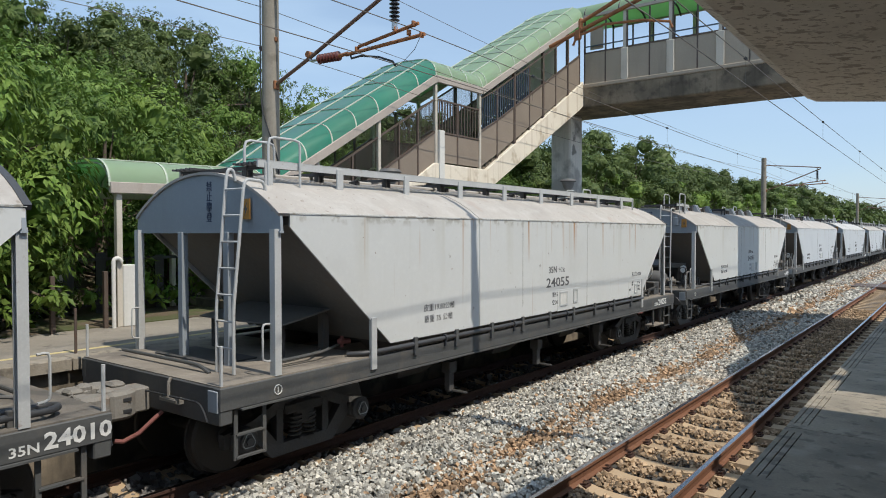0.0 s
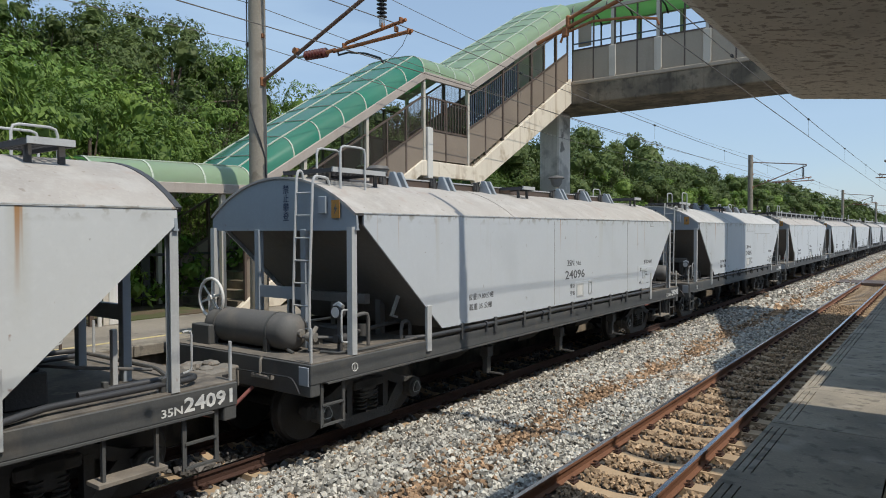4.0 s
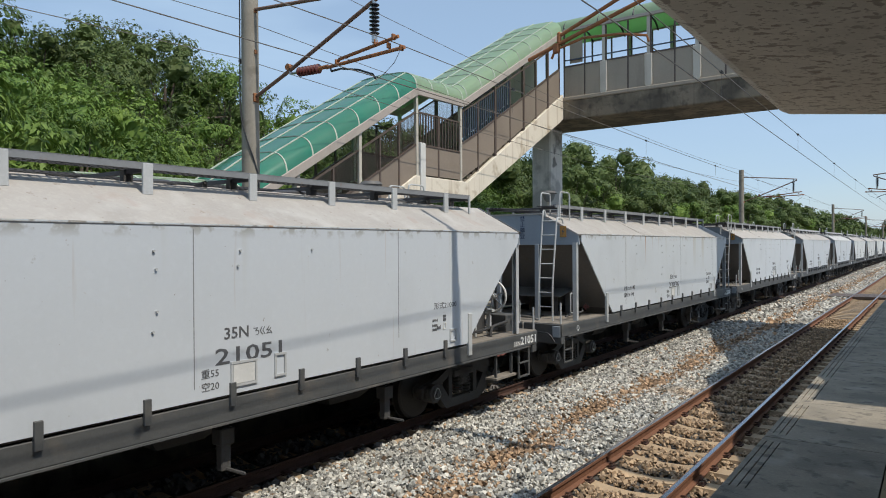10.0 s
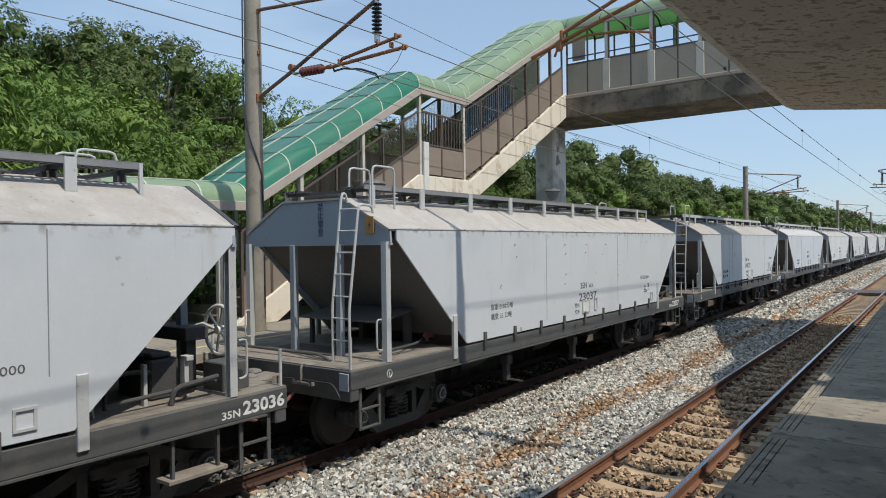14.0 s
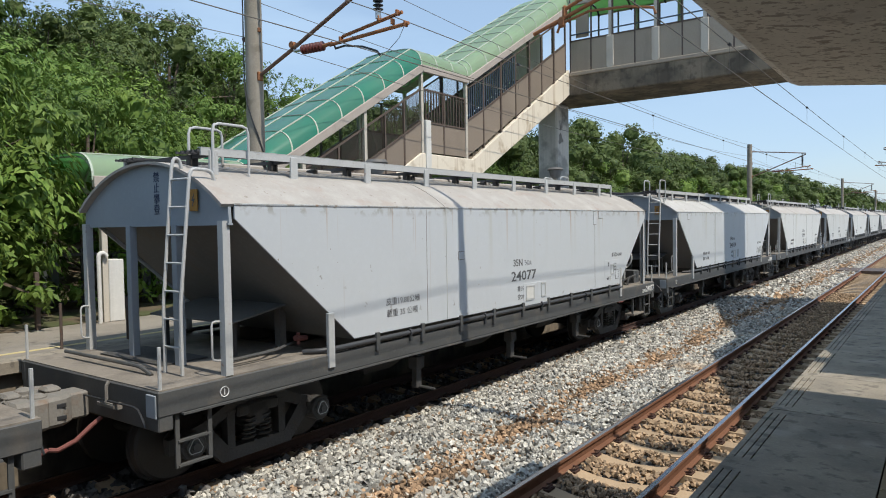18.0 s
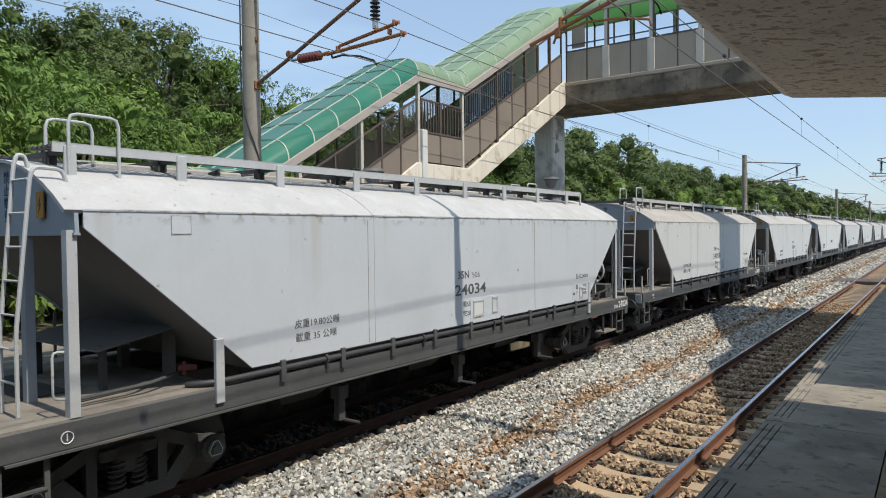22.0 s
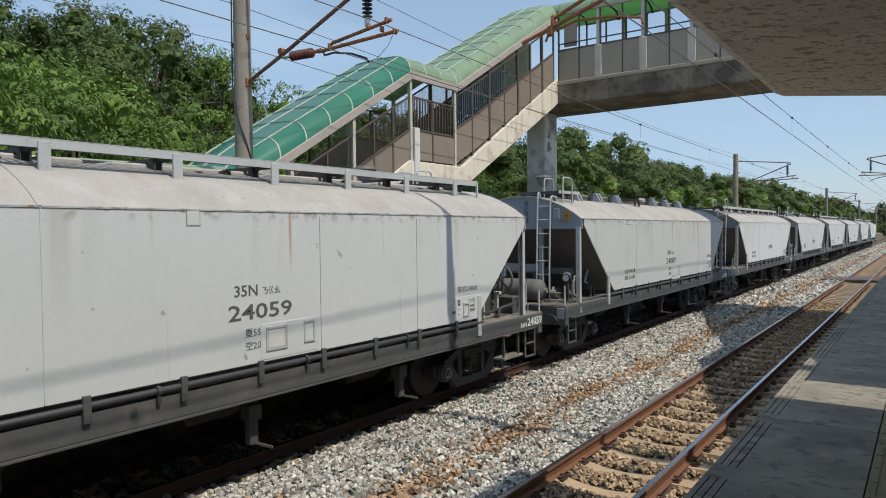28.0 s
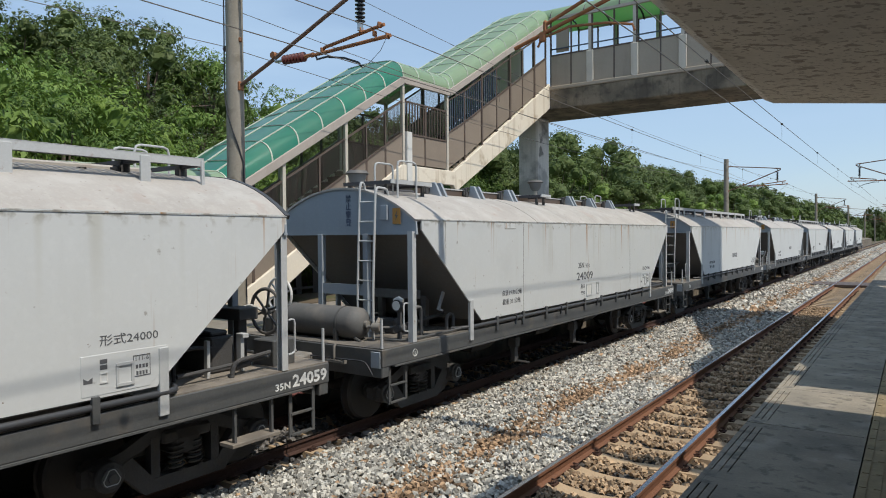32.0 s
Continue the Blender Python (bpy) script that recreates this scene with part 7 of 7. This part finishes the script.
BRIGHT = [tree_kind(11, 5.2, 2.2, 0.114, 104, "leaf_bright", 17, 1.0, 0.25, 0.19), tree_kind(12, 4.6, 2.3, 0.106, 108, "leaf_lime", 17, 0.5, 0.25, 0.23), tree_kind(14, 5.4, 2.3, 0.116, 102, "leaf_bright", 18, 1.2, 0.25, 0.17)]
DARK = [tree_kind(13, 6.2, 2.5, 0.092, 130, "leaf_deep", 19, 0.3, 0.30, 0.28, 0.38), tree_kind(15, 5.8, 2.3, 0.092, 125, "leaf_deep", 18, 0.4, 0.30, 0.28, 0.38)]
FAR_KINDS = [tree_kind(21, 7.0, 2.8, 0.17, 30, "leaf_far", 17, 0.3, 0.2, 0.30, 0.58), tree_kind(22, 7.6, 2.7, 0.17, 30, "leaf_deep", 17, 0.4, 0.2, 0.30, 0.58), tree_kind(23, 6.0, 3.0, 0.17, 30, "leaf_deep", 16, 0.4, 0.2, 0.30, 0.58),
             tree_kind(24, 8.2, 2.6, 0.17, 30, "leaf_far", 18, 0.3, 0.2, 0.30, 0.58)]
EDGE_KINDS = [tree_kind(25, 6.4, 2.8, 0.17, 30, "leaf_lime", 16, 0.4, 0.1, 0.28, 0.58), FAR_KINDS[1], FAR_KINDS[0]]
DISTANT_KINDS = [tree_kind(41, 7.6, 3.4, 0.6, 6, "leaf_far", 14, 0.3, 0.1, 0.3), tree_kind(42, 7.0, 3.6, 0.6, 6, "leaf_deep", 14, 0.3, 0.1, 0.3)]
SHRUB = tree_kind(31, 2.2, 1.4, 0.16, 60, "leaf_lime", 9, 0.6, 0.1)
OVERHANG = tree_kind(33, 5.0, 1.75, 0.15, 150, "leaf_lime", 20, 0.9, 0.12, 0.22)


def tree(kind, x, y, top, name, label, group, z=None):
    """A tree whose crown reaches up to the height top."""
    z = ground_height(x, y) if z is None else z
    size = (top + 0.25 - z) / kind[0]
    wide = min(1.25, max(0.8, size))
    at = pose(x, y, z, 0, 0, random.uniform(0, 360)) @ Matrix.Diagonal((wide * random.uniform(0.9, 1.1), wide * random.uniform(0.9, 1.1), size, 1))
    t = thing(name, label, "tree" if name == "tree" else "shrub", at, group)
    part("trunk", kind[1], "bark", t)
    part("crown", kind[2], "leaf_deep", t)


def level(table, y):
    return float(np.interp(y, [p[0] for p in table], [p[1] for p in table]))


# crown heights along the bank, row by row towards the ridge: (x, step, heights by y, share of dark trees)
ROWS = ((-15.2, 2.0, ((-4, 6.4), (5.5, 6.5), (7.2, 6.2), (9.0, 5.6), (10.8, 4.6), (14, 4.3), (36, 4.6)), 0.0),
        (-17.8, 2.2, ((-4, 7.2), (6.6, 7.3), (8.0, 7.5), (9.7, 6.9), (11.0, 6.3), (13.0, 5.4), (17, 5.2), (38, 6.0)), 0.0),
        (-20.6, 2.4, ((-4, 8.2), (8.0, 8.5), (11.0, 8.0), (13.0, 7.3), (16, 6.9), (20, 6.4), (40, 7.2)), 0.35),
        (-24.0, 2.5, ((-4, 10.0), (8.8, 10.2), (12.2, 10.7), (14.0, 10.9), (16.6, 10.8), (17.6, 9.7), (18.6, 8.2), (22, 8.4), (40, 9.0)), 0.8),
        (-28.5, 3.4, ((-4, 11.0), (10.3, 11.3), (14.3, 11.9), (18.4, 12.3), (19.4, 11.6), (20.6, 10.0), (22, 9.5), (24.5, 9.5), (26.5, 10.5), (30, 10.8), (35, 11.1), (39, 11.0), (43, 10.6)), 0.9))
random.seed(7)
for row, (x0, step, table, share) in enumerate(ROWS):
    y = 1.2 + row * 1.5
    while y < 27 + row * 4:
        x = x0 + random.uniform(-0.7, 0.7)
        deep = random.random() < share and y > 9.5
        label = "dense dark green tree on the wooded bank" if deep else "leafy bright green tree on the wooded bank"
        tree(random.choice(DARK if deep else BRIGHT), x, y, level(table, y) + (0.4 if row > 2 and y < 18 else 0.0) + random.uniform(-0.5, 0.15), "tree", label, "trees on the bank")
        y += step * random.uniform(0.8, 1.2)
for x, y, top in ((-12.9, 0.6, 5.9), (-12.7, 2.3, 5.7), (-12.6, 3.5, 6.1), (-12.35, 3.1, 4.3), (-13.2, 4.35, 6.0), (-13.4, -1.2, 6.1)):
    tree(OVERHANG, x, y, top, "tree", "tree with drooping leaf sprays behind the far platform", "trees behind the platform", PLATFORM_Z)
for x, y, top in ((-12.0, 0.9, 3.5), (-11.95, 2.0, 3.7), (-12.05, 3.0, 3.5), (-12.3, 3.9, 3.1), (-12.2, -0.3, 3.6)):
    tree(SHRUB, x, y, top, "shrub", "sunlit leafy shrub at the platform's back", "shrubs behind the platform", PLATFORM_Z)
for i in range(24):
    y = -1 + i * 1.3 + random.uniform(-0.4, 0.4)
    tree(SHRUB, random.uniform(-14.6, -13.9), y, random.uniform(2.4, 3.2), "shrub", "leafy green shrub behind the far platform", "shrubs behind the platform", 1.0)
SKYLINE = ((33, 9.2), (42, 9.9), (47, 10.5), (51, 10.1), (56, 9.1), (62, 9.8), (71, 10.1), (83, 9.2), (104, 9.9), (121, 11.6), (154, 9.9), (212, 11.8), (265, 9.2), (440, 9.5))
for x0, step, share, add in ((-16.3, 3.4, 0.72, 0.0), (-20.5, 3.8, 1.0, -0.1), (-25.5, 4.6, 1.0, 0.9)):
    y = 33.0
    while y < 110:
        tree(random.choice(EDGE_KINDS if x0 > -18 else FAR_KINDS), x0 + random.uniform(-1.2, 1.2), y, level(SKYLINE, y * 20.5 / -x0) * share + add - random.choice((0, 0.1, 0.3, 1.1)), "tree", "tree with a rounded crown in the wood beside the line", "trees along the line")
        y += step * random.uniform(0.75, 1.25)
for x0, step, share, add in ((-16.5, 5.0, 0.75, 0), (-21.0, 5.5, 1.0, 0), (-27, 7.0, 1.0, 1.2)):
    y = 108.0
    while y < 430:
        tree(random.choice(DISTANT_KINDS), x0 + random.uniform(-1.5, 1.5), y, level(SKYLINE, y * 20.5 / -x0) * share + add - random.choice((0, 0.4, 1.5)), "tree", "distant tree in the wood beside the line", "trees along the line")
        y += step * random.uniform(0.75, 1.3) * (1 + (y - 108) / 250)

for i in range(22):
    tree(random.choice(DISTANT_KINDS), -12.6 + random.uniform(-0.8, 0.8), 290 + i * 13 + random.uniform(-4, 4), random.uniform(9.5, 13.0), "tree", "distant tree in the wood beside the line", "trees along the line")


# ---- things on the far platform ----
wall_stub = thing("white_pillar", "white painted masonry pillar on the far platform", "pillar")
part("pillar_block", Geo().box(-11.62, -11.30, 5.90, 6.16, PLATFORM_Z, 2.20), "white_wall", wall_stub, bevel=0.012)
pipe = thing("drain_pipe", "white plastic drain pipe with a bent top", "pipe")
part("pipe_run", Geo().tube(buckle([(-11.28, 5.72, PLATFORM_Z), (-11.28, 5.72, 2.30), (-11.28, 5.80, 2.33), (-11.28, 5.86, 2.26)]), 0.035, 10), "white_wall", pipe, smooth=True)
for y, h in ((4.80, 2.06), (5.64, 2.10), (3.2, 2.05), (1.6, 2.1)):
    post = thing("timber_post", "brown weathered post at the platform's back", "post", group="posts at the platform's back")
    part("post_shaft", Geo().box(-11.44, -11.37, y - 0.035, y + 0.035, PLATFORM_Z, h), "rail_brown", post, bevel=0.006)
fence = thing("back_fence", "dark slatted fence behind the far platform", "fence")
for i in range(44):
    part("slat", Geo().box(-13.62, -13.59, -4 + i * 0.62, -4 + i * 0.62 + 0.2, PLATFORM_Z - 0.3, 2.3 + 0.05 * math.sin(i * 2.3)), "bogie_dark", fence)
for z in (1.5, 2.4):
    part("fence_rail", Geo().box(-13.59, -13.55, -4, 23.4, z - 0.2, z - 0.14), "bogie_dark", fence)
for y in (5.1, 4.2):
    rail = thing("platform_handrail", "thin dark rail post at the platform edge", "handrail")
    part("rail_post", Geo().tube([(-9.3, y, PLATFORM_Z), (-9.3, y, 1.75)], 0.02, 8), "rail_brown", rail)
for y, z in ((10.76, 4.05), (18.9, 4.35)):
    lamp = thing("platform_lamp", "grey mushroom-shaped lamp on a platform post", "lamp", group="platform lamps")
    part("lamp_post", Geo().tube([(-9.6, y, PLATFORM_Z), (-9.6, y, z - 0.28)], 0.05, 12), "post_pale", lamp, smooth=True)
    part("lamp_body", Geo().tube([(-9.6, y, z - 0.30), (-9.6, y, z - 0.22), (-9.6, y, z - 0.05)], 0.15, 18, radii=[0.08, 0.15, 0.2]), "rail_grey", lamp, smooth=True)
    part("lamp_hood", Geo().tube([(-9.6, y, z - 0.05), (-9.6, y, z - 0.03), (-9.6, y, z + 0.03), (-9.6, y, z + 0.05)], 0.3, 20, radii=[0.235, 0.245, 0.20, 0.04]), "tank_grey", lamp, smooth=True)


# ---- movement ----
TRAIN_ROWS = [  # seconds, travel of the train along y
    (0, 0.00), (0.5, -3.58), (1, -7.09), (1.5, -10.56), (2, -14.02), (2.5, -17.44), (3, -20.81), (3.5, -24.13), (5.5, -37.17), (6, -40.36),
    (6.5, -43.48), (7, -46.57), (7.5, -49.58), (8, -52.55), (8.5, -55.49), (9, -58.37), (9.5, -61.19), (10, -63.96), (10.5, -66.66), (11, -69.29),
    (11.5, -71.87), (12, -74.42), (12.5, -76.96), (13, -79.48), (13.5, -81.95), (14, -84.33), (14.5, -86.60), (16.5, -95.29), (17, -97.35),
    (18, -101.33), (19, -105.29), (20, -109.26), (21, -113.27), (22, -117.21), (22.5, -119.13), (23, -121.00), (23.5, -122.79), (24, -124.51),
    (24.5, -126.17), (25, -127.76), (25.5, -129.22), (27.5, -134.40), (28, -135.54), (28.5, -136.57), (29, -137.49), (30, -139.01), (31, -140.16),
    (32, -140.98)]


def travel(t):
    return float(np.interp(t, [r[0] for r in TRAIN_ROWS], [r[1] for r in TRAIN_ROWS]))


def motions():
    for wagon, y in WAGONS:
        walk(wagon, [(t, pose(TRAIN_TRACK, y + s, 0)) for t, s in TRAIN_ROWS])
    times, last = [0.0], 0.0
    for i in range(1, 961):
        if abs(travel(i / 30) - last) > 0.5 or i == 960:
            times.append(i / 30)
            last = travel(i / 30)
    for wheelset in WHEELSETS:
        x, y, z = wheelset.matrix_basis.translation
        walk(wheelset, [(t, pose(x, y, z, -math.degrees(travel(t) / WHEEL_RADIUS) % 360)) for t in times])


motions()
